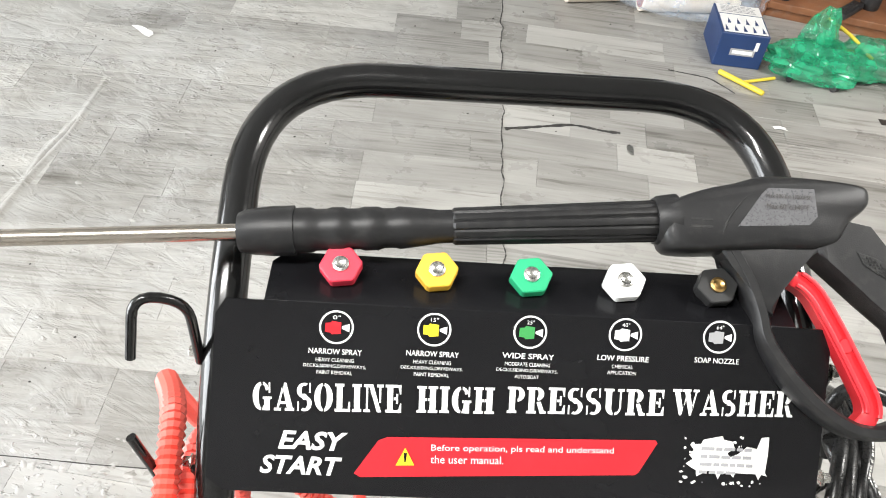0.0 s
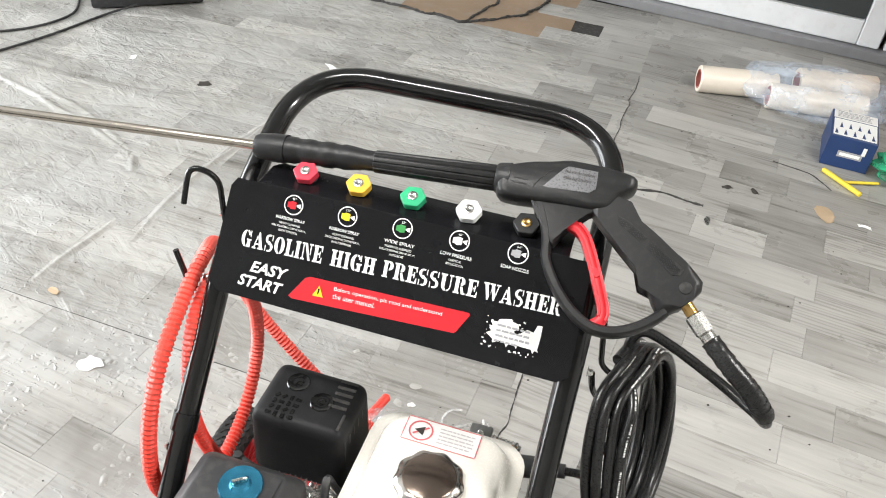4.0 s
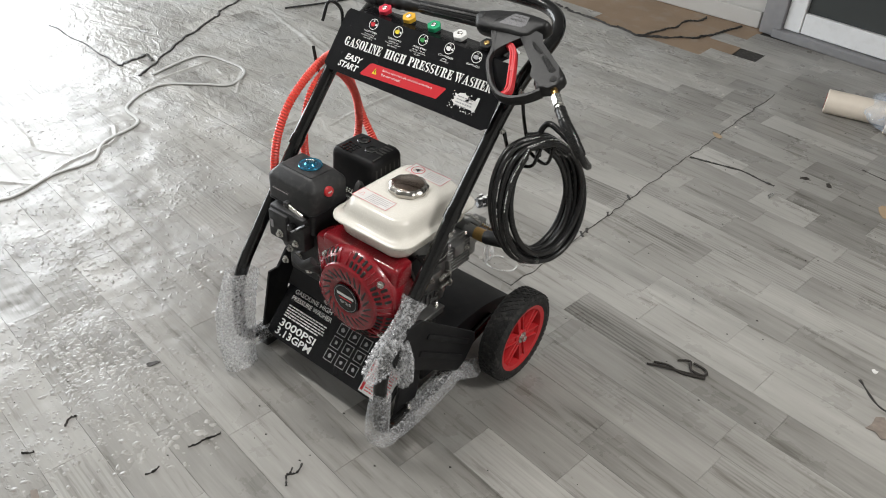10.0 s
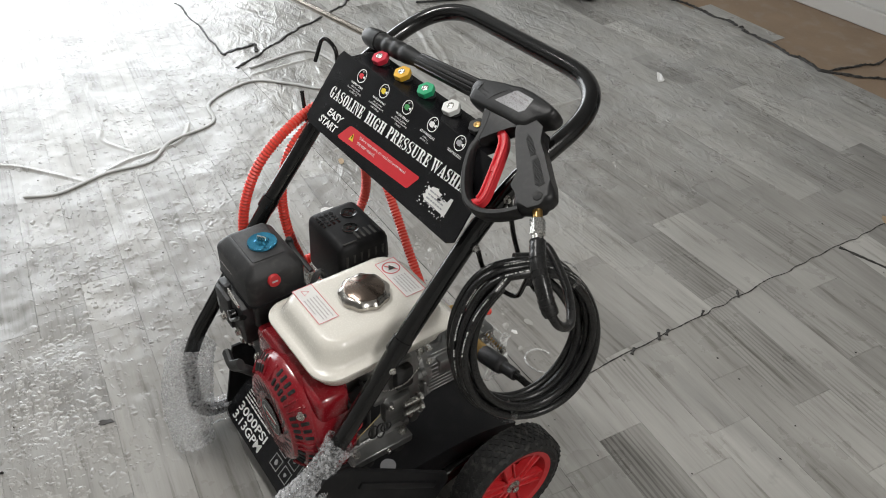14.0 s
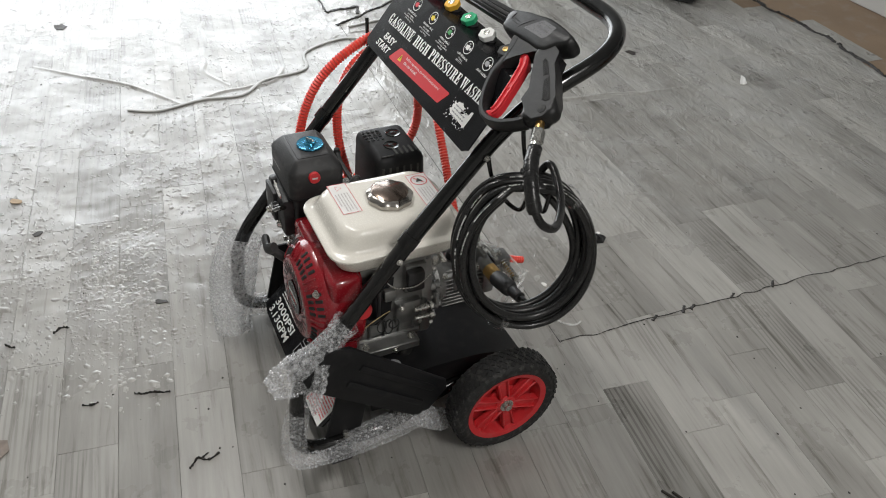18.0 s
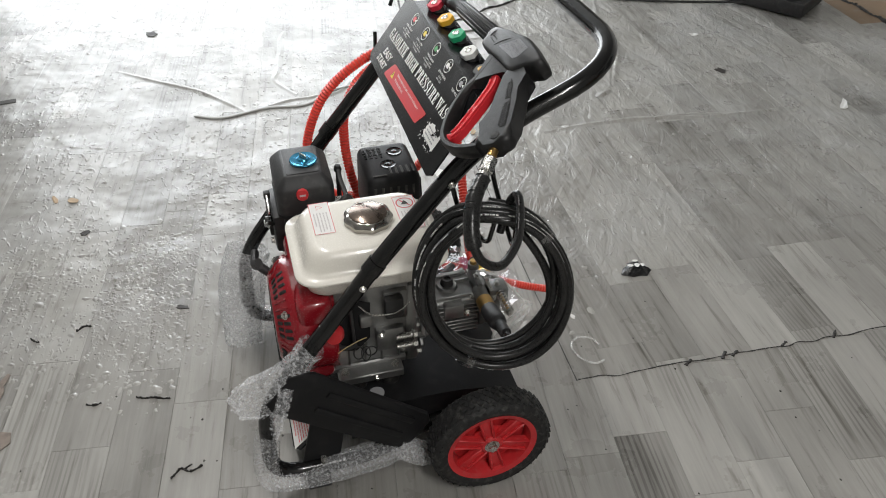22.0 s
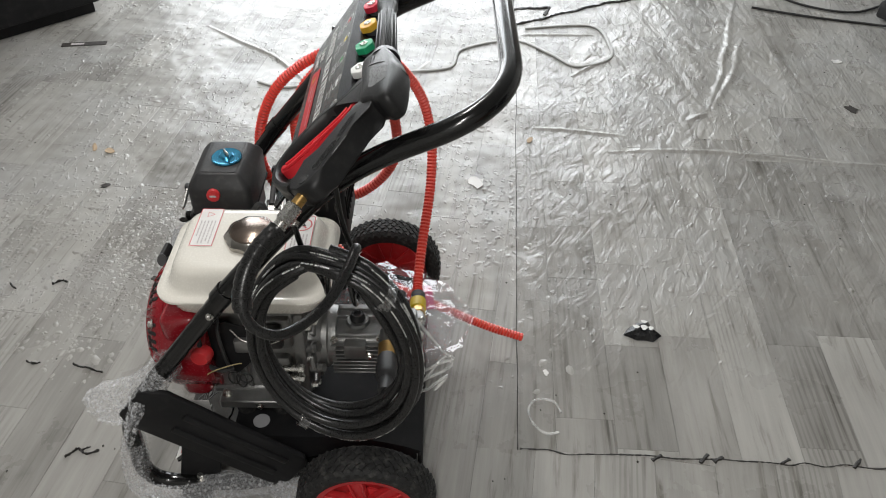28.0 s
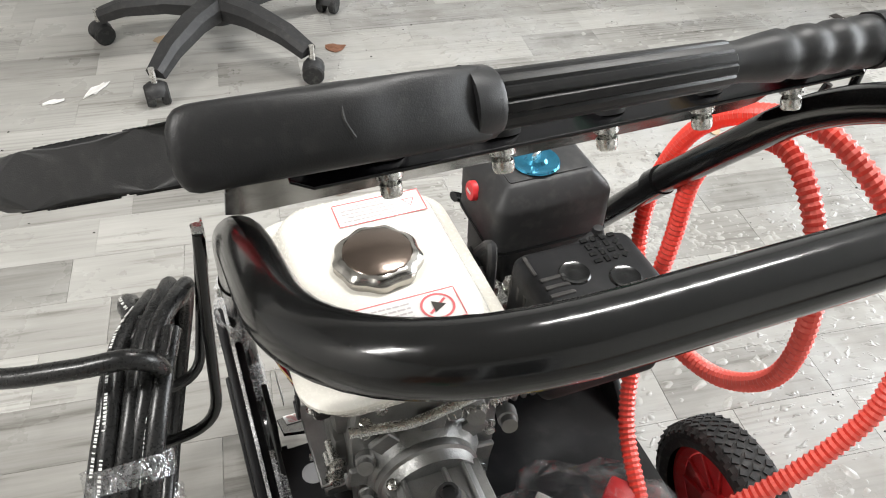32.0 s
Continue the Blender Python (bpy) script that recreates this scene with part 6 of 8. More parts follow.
part("inlet_elbow", tube(filleted([(0.058, 0.336, 0.300), (0.040, 0.342, 0.306), (0.004, 0.336, 0.288)], 0.01), 0.0115, 14), ALU, pump, "", True)
part("inlet_ring", rod((0.014, 0.338, 0.2925), (-0.008, 0.335, 0.285), 0.0140, 16, None, 0.002), BRASS, pump, "brass inlet ring", True)
part("bolt", bolt((0.048, 0.345, 0.313), (0.4, 0.3, 1), 0.0055, 0.008), STEEL, pump)
part("thermal_tube", tube(smooth_path([(0.062, 0.291, 0.358), (0.079, 0.329, 0.352), (0.104, 0.362, 0.330), (0.116, 0.388, 0.300), (0.120, 0.408, 0.285), (0.132, 0.378, 0.282), (0.156, 0.326, 0.268), (0.171, 0.303, 0.258), (0.170, 0.318, 0.250), (0.150, 0.352, 0.256), (0.118, 0.386, 0.282), (0.110, 0.404, 0.276), (0.120, 0.400, 0.258), (0.146, 0.350, 0.250), (0.166, 0.330, 0.244), (0.160, 0.356, 0.240), (0.130, 0.396, 0.246), (0.155, 0.372, 0.232)], 7), 0.0032, 8), TUBE_CLEAR, pump, "clear detergent tubing", True)


# ---- the spray gun that lies across the ledge ----
GM = basis((0, 0.2955, 0.8905), (1, 0, 0), (0, 0.81, 0.585)) @ pose(0, 0, 0, 0, -1.4, 0)
gun = thing("spray_gun", *(GM @ Vector((0, 0, 0))), "black plastic spray gun with red trigger lying on the panel", "spray gun")


def on_axis(u):
    """The gun's axis climbs a little across the panel."""
    return GM @ Vector((u, -0.0145 + (u + 0.20) * 0.082, 0.0))


def turned(u0, u1, prof, seg=24, wob=None):
    """A turned piece on the gun's axis; prof gives (share of the length, radius)."""
    a, b = on_axis(u0), on_axis(u1)
    h = (b - a).length
    pts = [(0, 0)] + [(r, f * h) for f, r in prof] + [(0, h)]
    return lathe(pts, seg, along(a, b), None, wob)


part("lance", turned(-0.95, -0.225, [(0, 0.0068), (1, 0.0068)], 16), LANCE_STEEL, gun, "thin stainless lance tube", True)
part("lance_tip", turned(-0.985, -0.945, [(0, 0.009), (0.8, 0.011), (1, 0.008)], 16), BRASS, gun, "", True)
part("lance_nut", turned(-0.232, -0.188, [(0, 0.0150), (0.15, 0.0175), (0.6, 0.0195), (1, 0.0195)], 16, lambda a, h: 1 + 0.02 * math.cos(8 * a)), GUN_BLACK, gun, "black fluted lance nut", True)
part("front_sleeve", turned(-0.188, -0.062, [(0, 0.0178), (0.04, 0.0180), (0.10, 0.0180), (0.13, 0.0166), (0.20, 0.0166), (0.23, 0.0178), (0.30, 0.0178), (0.33, 0.0164), (0.40, 0.0164), (0.43, 0.0176), (0.52, 0.0174), (0.55, 0.0160), (0.62, 0.0160), (0.65, 0.0172), (0.74, 0.0160), (0.90, 0.0135), (1, 0.0135)], 28), GUN_BLACK, gun, "black sleeve with grip rings", True)
part("barrel_grip", turned(-0.064, 0.106, [(0, 0.0135), (0.01, 0.0150), (0.99, 0.0172), (1, 0.0160)], 60, lambda a, h: 1 - 0.09 * max(0.0, math.cos(12 * a)) ** 4), GUN_BLACK, gun, "black fluted barrel grip", True)


def even_shading(ob):
    """Lets the broad flat faces set the shading, so that only the rounded edges bend it."""
    ob.modifiers.new("even_normals", "WEIGHTED_NORMAL")
    return ob


# body: a stack of outlines gives the rounded pistol shape
body_o = [(0.098, 0.016), (0.108, 0.025), (0.134, 0.036), (0.160, 0.043), (0.181, 0.050), (0.200, 0.0515), (0.222, 0.0510), (0.245, 0.0490), (0.265, 0.0460), (0.2715, 0.0415), (0.2715, 0.0310), (0.266, 0.0240), (0.258, 0.0170), (0.252, 0.0080), (0.244, -0.004), (0.225, -0.0105), (0.189, -0.0125), (0.149, -0.0150), (0.120, -0.0165), (0.103, -0.0120)]
body_o = [(p.x, p.y) for p in smooth_path([(x, y, 0) for x, y in body_o], 3, True)]


def pillow(outline, half, m):
    """A rounded body: insets of one outline stacked towards both sides."""
    b = bmesh.new()
    cx, cy = sum(p[0] for p in outline) / len(outline), sum(p[1] for p in outline) / len(outline)
    rows = []
    for f in (-1.0, -0.93, -0.78, -0.5, 0.0, 0.5, 0.78, 0.93, 1.0):
        k = (1 - abs(f) ** 2.6) ** 0.5 if abs(f) < 1 else 0.0
        inset = 0.011 * (1 - k)
        row = []
        for x, y in outline:
            d = math.hypot(x - cx, y - cy)
            q = max(0.35, 1 - inset / d)
            row.append(b.verts.new((cx + (x - cx) * q, cy + (y - cy) * q, f * half)))
        rows.append(row)
    n = len(outline)
    for r0, r1 in zip(rows, rows[1:]):
        for k in range(n):
            b.faces.new((r0[k], r0[(k + 1) % n], r1[(k + 1) % n], r1[k]))
    b.faces.new(rows[0][::-1])
    b.faces.new(rows[-1])
    return join(None, b, m)


shell_body = part("gun_body", pillow(body_o, 0.0208, GM @ pose(0, 0, -0.0005)), GUN_BLACK, gun, "rounded black gun body", True)
seam = [(0.186, 0.0508, -0.008), (0.190, 0.0506, 0.002), (0.188, 0.0480, 0.0118), (0.178, 0.0400, 0.0180), (0.163, 0.0250, 0.0200), (0.151, 0.0080, 0.0202), (0.147, -0.006, 0.0190)]
part("body_seam", tube([GM @ Vector(p) for p in smooth_path(seam, 6)], 0.0009, 6), RUBBER, shell_body, "fine moulded seam line", True)
part("body_collar", turned(0.098, 0.116, [(0, 0.0185), (0.2, 0.0205), (1, 0.0220)], 24), GUN_BLACK, gun, "", True)
grip_o = [(0.240, 0.030), (0.254, 0.014), (0.262, 0.003), (0.286, -0.010), (0.307, -0.022), (0.328, -0.036), (0.348, -0.048), (0.363, -0.057), (0.371, -0.065), (0.3715, -0.076), (0.364, -0.088), (0.352, -0.102), (0.338, -0.114), (0.326, -0.113), (0.319, -0.104), (0.314, -0.094), (0.309, -0.083), (0.291, -0.067), (0.268, -0.048), (0.250, -0.032), (0.234, -0.018), (0.220, -0.006), (0.222, 0.016)]
grip = even_shading(part("handle_grip", slab(grip_o, 0.032, GM, 0.011, 4), GUN_BLACK, gun, "black pistol grip", True))
PADS = ([(0.257, -0.010), (0.272, -0.014), (0.297, -0.029), (0.291, -0.037), (0.262, -0.020)], [(0.301, -0.030), (0.318, -0.040), (0.346, -0.058), (0.343, -0.066), (0.334, -0.068), (0.299, -0.042)])


def inside(poly, x, y):
    hit = False
    for (ax, ay), (bx, by) in zip(poly, poly[1:] + poly[:1]):
        if (ay > y) != (by > y) and x < (bx - ax) * (y - ay) / (by - ay) + ax:
            hit = not hit
    return hit


for sgn in (1, -1):
    for poly in PADS:
        pad = part("grip_pad", slab(poly, 0.0016, GM @ pose(0, 0, sgn * 0.0160), 0.0004), RUBBER, grip, "stippled grip pad")
        dots = bmesh.new()
        for i in range(34):
            for j in range(30):
                x, y = 0.252 + 0.0028 * i + 0.0014 * (j % 2), -0.074 + 0.0026 * j
                if inside(poly, x, y) and inside(poly, x + 0.0026, y) and inside(poly, x - 0.0026, y):
                    box(0.0015, 0.0015, 0.0012, 0, 1, GM @ pose(x, y, sgn * 0.0171), dots)
        tagged(part("stipple", dots, GUN_BLACK, pad), kind="stuff")
    part("grip_stud", lathe([(0, 0), (0.008, 0), (0.007, 0.0012), (0, 0.0012)], 16, GM @ pose(0.352, -0.079, sgn * 0.0158, 0 if sgn > 0 else 180, 0, 0)), RUBBER, grip)
guard_p = smooth_path([GM @ Vector((u, v, 0)) for u, v in ((0.154, -0.004), (0.163, -0.018), (0.173, -0.037), (0.181, -0.060), (0.185, -0.080), (0.196, -0.099), (0.211, -0.118), (0.232, -0.137), (0.256, -0.149), (0.281, -0.149), (0.304, -0.139), (0.322, -0.125), (0.336, -0.110))], 6)
n_axis = GM.to_3x3() @ Vector((0, 0, 1))


def band(path, wide, thick, normal, bm=None):
    """A flat band whose width runs along a fixed normal."""
    b = bmesh.new()
    rows = []
    for i, p in enumerate(path):
        t = (path[min(i + 1, len(path) - 1)] - path[max(i - 1, 0)]).normalized()
        s = normal.cross(t).normalized()
        e = thick * 0.3
        rows.append([b.verts.new(p + normal * x * wide / 2 + s * y * thick / 2) for x, y in ((-1, -0.5), (-0.7, -1), (0.7, -1), (1, -0.5), (1, 0.5), (0.7, 1), (-0.7, 1), (-1, 0.5))])
    for r0, r1 in zip(rows, rows[1:]):
        for k in range(8):
            b.faces.new((r0[k], r0[(k + 1) % 8], r1[(k + 1) % 8], r1[k]))
    b.faces.new(rows[0][::-1])
    b.faces.new(rows[-1])
    return join(bm, b)


part("guard_web", slab([(0.142, -0.006), (0.245, -0.002), (0.222, -0.014), (0.206, -0.026), (0.197, -0.044), (0.190, -0.064), (0.180, -0.058), (0.172, -0.038), (0.158, -0.020)], 0.027, GM, 0.004, 2), GUN_BLACK, gun, "", True)
part("trigger_guard", band(guard_p, 0.028, 0.012, n_axis), GUN_BLACK, gun, "looped black trigger guard", True)
trig_p = filleted([GM @ Vector((u, v, 0)) for u, v in ((0.188, -0.026), (0.213, -0.032), (0.226, -0.043), (0.241, -0.070), (0.255, -0.099), (0.267, -0.125), (0.268, -0.137), (0.259, -0.146))], 0.012, 4)
trigger = part("trigger", band(trig_p, 0.018, 0.014, n_axis), TRIGGER_RED, gun, "red plastic trigger", True)
for off in (-0.0052, 0.0052):
    edge = []
    for i in range(3, len(trig_p) - 3):
        t = (trig_p[i + 1] - trig_p[i - 1]).normalized()
        edge.append(trig_p[i] + n_axis * 0.0100 + n_axis.cross(t).normalized() * off)
    part("trigger_rib", band(edge, 0.0036, 0.0032, n_axis), TRIGGER_RED, trigger, "", True)
part("trigger_boss", lathe([(0, 0), (0.0062, 0), (0.0055, 0.0016), (0, 0.0016)], 16, GM @ pose(0.248, -0.084, 0.0090)), TRIGGER_RED, trigger, "", True)
part("rating_label", slab([(0.160, 0.005), (0.180, 0.033), (0.185, 0.0375), (0.222, 0.0385), (0.224, 0.016), (0.217, 0.009)], 0.0008, GM @ pose(0, 0, 0.0203)), LABEL_SILVER, gun, "worn silver rating label")
lettering("Max 200 bar (3000PSI)", 0.036, 0.0042, GM @ pose(0.183, 0.0285, 0.0208), TWIG, gun)
lettering("Max 60\u00b0c/140\u00b0F", 0.034, 0.0045, GM @ pose(0.183, 0.0205, 0.0208), TWIG, gun)
for k in range(2):
    part("body_mark", slab(rect(0.122, 0.140, 0.002 + 0.006 * k, 0.0045 + 0.006 * k), 0.002, GM @ pose(0, 0, 0.0195), 0.0005), RUBBER, gun)
inlet = GM @ Vector((0.358, -0.094, 0))
out_d = (Vector((0.388, 0.191, 0.824)) - inlet).normalized()
part("inlet_brass", rod(inlet - out_d * 0.008, inlet + out_d * 0.016, 0.0078, 12, None, 0.001), BRASS, gun, "brass swivel inlet", True)
part("inlet_nut", rod(inlet + out_d * 0.014, inlet + out_d * 0.040, 0.0115, 6, None, 0.0015), STEEL, gun, "steel hose nut", True)
part("inlet_ferrule", rod(inlet + out_d * 0.040, inlet + out_d * 0.055, 0.009, 14, None, 0.001), STEEL, gun, "", True)

# ---- black high-pressure hose, coiled on the hooks ----
hose = thing("high_pressure_hose", 0.33, 0.24, 0.36, "black rubber high-pressure hose with white print, coiled and hung on hooks", "hose")
HR = 0.0070
start = inlet + out_d * 0.050
feed = smooth_path([start, Vector((0.420, 0.166, 0.808)), Vector((0.447, 0.154, 0.791)), Vector((0.469, 0.150, 0.766)), Vector((0.481, 0.162, 0.738)), Vector((0.472, 0.195, 0.718)), Vector((0.422, 0.237, 0.716)), Vector((0.366, 0.261, 0.728)), Vector((0.326, 0.270, 0.733)), Vector((0.312, 0.262, 0.706)), Vector((0.325, 0.245, 0.660))], 8)
cut = 26
part("hose_guard", sweep(feed[:cut + 1], lambda i: circle(0.0118 + 0.0006 * math.cos(i * 2.1), 12)), HOSE_BLACK, hose, "ribbed rubber bend guard", True)
for i in range(6, cut, 2):
    p, q = feed[i], feed[min(i + 1, len(feed) - 1)]
    part("guard_ring", rod(p, p + (q - p).normalized() * 0.0042, 0.0125, 12), HOSE_BLACK, hose, "", True)
part("feed_hose", tube(feed[cut - 1:], HR, 12), HOSE_BLACK, hose, "", True)
rng = random.Random(5)
turns = []
TURNS = 8
for tn in range(TURNS):
    layer = (0, 1, 2, 3, 1, 2, 0, 3)[tn]
    off = 0.333 + 0.0122 * layer
    ry, rz = 0.124 - 0.010 * (tn // 4) + rng.uniform(-0.006, 0.002), 0.145 - 0.011 * (tn // 4) + rng.uniform(-0.007, 0.002)
    cy, cz = 0.228 + rng.uniform(-0.003, 0.003), 0.563 + rng.uniform(-0.003, 0.003) + 0.006 * (tn // 4)
    for k in range(14):
        a = math.radians(90) - 2 * math.pi * k / 14
        turns.append(Vector((off + 0.003 * math.sin(a * 2 + tn) + 0.22 * ry * math.cos(a) - 0.22 * rz * math.sin(a), cy + ry * math.cos(a), cz + rz * math.sin(a))))
coil_path = smooth_path(turns, 4)
part("coil", tube(coil_path, HR, 10), HOSE_BLACK, hose, "coiled black hose with white print", True)
prints = bmesh.new()
for s0 in range(5, len(coil_path) - 30, 23):
    for k in range(10):
        i = s0 + k
        p = coil_path[i]
        t = (coil_path[i + 1] - coil_path[i - 1]).normalized()
        rad = Vector((1.0, 0.0, 0.0))
        rad = (rad - t * rad.dot(t)).normalized()
        out = (p - Vector((p.x, 0.228, 0.564))).normalized()
        nrm = (rad * (0.35 if (s0 // 23) % 2 else 0.9) + out * (0.95 if (s0 // 23) % 2 else 0.35)).normalized()
        nrm = (nrm - t * nrm.dot(t)).normalized()
        m = basis(p + nrm * (HR + 0.0003), t, nrm.cross(t))
        if k % 4 != 3:
            step = (coil_path[i + 1] - p).length
            for j in range(6):
                if (i * 7 + j * 5) % 9:
                    x = step * (-0.48 + 0.163 * j)
                    flat(rect(x, x + step * (0.07 + 0.03 * ((i + j) % 3)), -0.0012, 0.0012), m, 0.0002, prints)
tagged(part("hose_print", prints, PRINT_WHITE, hose, "white printing along the hose"), kind="stuff")
part("pump_end_grip", lathe([(0, 0), (0.0170, 0), (0.0182, 0.004), (0.0182, 0.052), (0.0165, 0.060), (0.0122, 0.064), (0.0115, 0.100), (0, 0.100)], 24, along((0.178, 0.288, 0.348), (0.285, 0.290, 0.3730)), None, lambda a, h: 1 + 0.025 * math.cos(12 * a)), MATT_BLACK, hose, "black screw grip on the pump outlet", True)
tail_h = smooth_path([(0.268, 0.290, 0.3690), (0.290, 0.290, 0.3740), (0.320, 0.296, 0.374), (0.356, 0.312, 0.410), (0.366, 0.326, 0.480), (0.362, 0.326, 0.570), (0.346, 0.288, 0.650), turns[0]], 6)
part("pump_tail", tube(tail_h, HR, 10), HOSE_BLACK, hose, "", True)
for a in (245, 48):
    c = Vector((0.351 + 0.027 * math.cos(math.radians(a)) - 0.031 * math.sin(math.radians(a)), 0.228 + 0.120 * math.cos(math.radians(a)), 0.565 + 0.140 * math.sin(math.radians(a))))
    t = Vector((0, -math.sin(math.radians(a)), math.cos(math.radians(a))))
    o = Vector((0, math.cos(math.radians(a)), math.sin(math.radians(a))))
    loop = [c + Vector((1, 0, 0)) * 0.030 * math.cos(k * math.pi / 8) + o * 0.019 * math.sin(k * math.pi / 8) for k in range(16)]
    b = bmesh.new()
    rr = [[b.verts.new(p + t * w + o * random.Random(i * 7 + int(w * 1000)).uniform(-0.0035, 0.0035)) for i, p in enumerate(loop)] for w in (-0.008, -0.003, 0.003, 0.008)]
    for r0, r1 in zip(rr, rr[1:]):
        for k in range(16):
            b.faces.new((r0[k], r0[(k + 1) % 16], r1[(k + 1) % 16], r1[k]))
    part("tape_band", b, BAG_CLEAR, hose, "clear plastic film band round the coil", True)

# ---- red corrugated suction hose ----
red = thing("suction_hose", -0.3, 0.2, 0.38, "red corrugated suction hose looped over the hook", "hose")


def corrugated(pts, r=0.0114, pitch=0.0074, per=10):
    path = smooth_path(pts, per)
    # even steps, so that the rings lie evenly
    fine, acc = [path[0]], 0.0
    step = pitch / 2
    for a, b in zip(path, path[1:]):
        d = (b - a).length
        while acc + d >= step:
            f = (step - acc) / d
            a = a.lerp(b, f)
            d = (b - a).length
            fine.append(a)
            acc = 0.0
        acc += d
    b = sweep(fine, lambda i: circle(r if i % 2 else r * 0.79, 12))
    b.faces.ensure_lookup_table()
    # every second slope takes the paler red
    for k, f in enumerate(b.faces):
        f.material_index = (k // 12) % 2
    return b, fine


loop_a = [(-0.050, 0.335, 0.279), (-0.090, 0.332, 0.281), (-0.166, 0.341, 0.340), (-0.236, 0.353, 0.396), (-0.286, 0.358, 0.447), (-0.322, 0.356, 0.505), (-0.336, 0.335, 0.590), (-0.318, 0.285, 0.675), (-0.288, 0.215, 0.728), (-0.280, 0.130, 0.705), (-0.280, 0.050, 0.640),
          (-0.280, 0.005, 0.550), (-0.276, -0.004, 0.460), (-0.262, 0.035, 0.395), (-0.255, 0.120, 0.375), (-0.260, 0.215, 0.400), (-0.265, 0.280, 0.480), (-0.266, 0.280, 0.590), (-0.268, 0.235, 0.670), (-0.268, 0.180, 0.702),
          (-0.264, 0.120, 0.668), (-0.258, 0.085, 0.600), (-0.258, 0.080, 0.510), (-0.240, 0.092, 0.42), (-0.212, 0.122, 0.335), (-0.188, 0.170, 0.272), (-0.176, 0.240, 0.222), (-0.160, 0.320, 0.180)]
b, line = corrugated(loop_a)
part("hose_loop", b, HOSE_RED, red, "red corrugated hose, one slope of each ring paler").data.materials.append(HOSE_PALER)
part("coupling", rod((-0.038, 0.3348, 0.281), (-0.062, 0.334, 0.279), 0.0150, 18, None, 0.002), MATT_BLACK, red, "black coupling end", True)
part("coupling_band", rod((-0.008, 0.335, 0.285), (-0.040, 0.3348, 0.281), 0.0168, 18, None, 0.003), YELLOW_PL, red, "yellow coupling band", True)
part("filter_float", lathe([(0, 0), (0.014, 0), (0.020, 0.006), (0.020, 0.03), (0.014, 0.035), (0, 0.035)], 18, along((-0.160, 0.320, 0.180), (-0.155, 0.38, 0.15))), RIM_RED, red, "red suction strainer", True)
b, line = corrugated([(-0.156, 0.352, 0.166), (-0.150, 0.415, 0.135), (-0.142, 0.495, 0.100), (-0.134, 0.570, 0.076)], 0.0105)
part("hose_end", b, HOSE_RED, red, "loose red hose end").data.materials.append(HOSE_PALER)

# ---- clear bag with a manual on the tray, behind the pump ----
bag = thing("parts_bag", -0.07, 0.36, 0.19, "clear plastic bag with red parts and a white booklet", "plastic bag")


def crumpled(cx, cy, cz, rx, ry, rz, seed, seg=26, rings=14, rough=0.30, flatten=0.0, power=1.0):
    """A closed crumpled skin: creases come from a few random folds."""
    r = random.Random(seed)
    folds = [(Vector((r.uniform(-1, 1), r.uniform(-1, 1), r.uniform(-1, 1))).normalized(), r.uniform(2.0, 7.0), r.uniform(0, 6.3), r.uniform(0.3, 1)) for _ in range(9)]
    b = bmesh.new()
    rows = []
    for i in range(rings + 1):
        th = math.pi * i / rings
        row = []
        for k in range(seg):
            ph = 2 * math.pi * k / seg
            d = Vector((math.sin(th) * math.cos(ph), math.sin(th) * math.sin(ph), math.cos(th)))
            s = 1 + rough * sum(w * abs(math.sin(f * d.dot(n) + o)) for n, f, o, w in folds) / 5 - rough * 0.55
            row.append(b.verts.new((cx + rx * d.x * s, cy + ry * d.y * s, max(cz - rz * (1 - flatten), cz + rz * d.z * s))))
        rows.append(row)
    for r0, r1 in zip(rows, rows[1:]):
        for k in range(seg):
            b.faces.new((r0[k], r0[(k + 1) % seg], r1[(k + 1) % seg], r1[k]))
    bmesh.ops.remove_doubles(b, verts=b.verts, dist=0.0004)
    return b


part("bag_skin", crumpled(-0.095, 0.285, 0.200, 0.118, 0.124, 0.046, 4, 30, 16, 0.75, 0.45), BAG_PARTS, bag, "crumpled clear plastic film")
part("bag_skin", crumpled(-0.068, 0.345, 0.190, 0.088, 0.078, 0.038, 12, 24, 14, 0.85, 0.55), BAG_PARTS, bag, "crumpled clear plastic film")
part("booklet", box(0.085, 0.060, 0.006, 0.001, 1, pose(-0.045, 0.235, 0.212, 10, 14, 38)), LABEL_WHITE, bag, "white instruction booklet")
part("red_part", box(0.055, 0.04, 0.020, 0.006, 2, pose(-0.150, 0.232, 0.218, 5, 8, 40)), RIM_RED, bag, "red plastic spare part", True)
part("red_card", box(0.06, 0.04, 0.003, 0.001, 1, pose(-0.120, 0.345, 0.214, -12, 16, 10)), PINK_CARD, bag, "pink printed card")
part("dark_part", rod((-0.09, 0.265, 0.220), (-0.125, 0.300, 0.220), 0.011, 12, None, 0.002), MATT_BLACK, bag, "black spare part", True)
part("dark_part", rod((-0.05, 0.300, 0.215), (-0.095, 0.322, 0.220), 0.008, 12, None, 0.002), MATT_BLACK, bag, "black spare part", True)

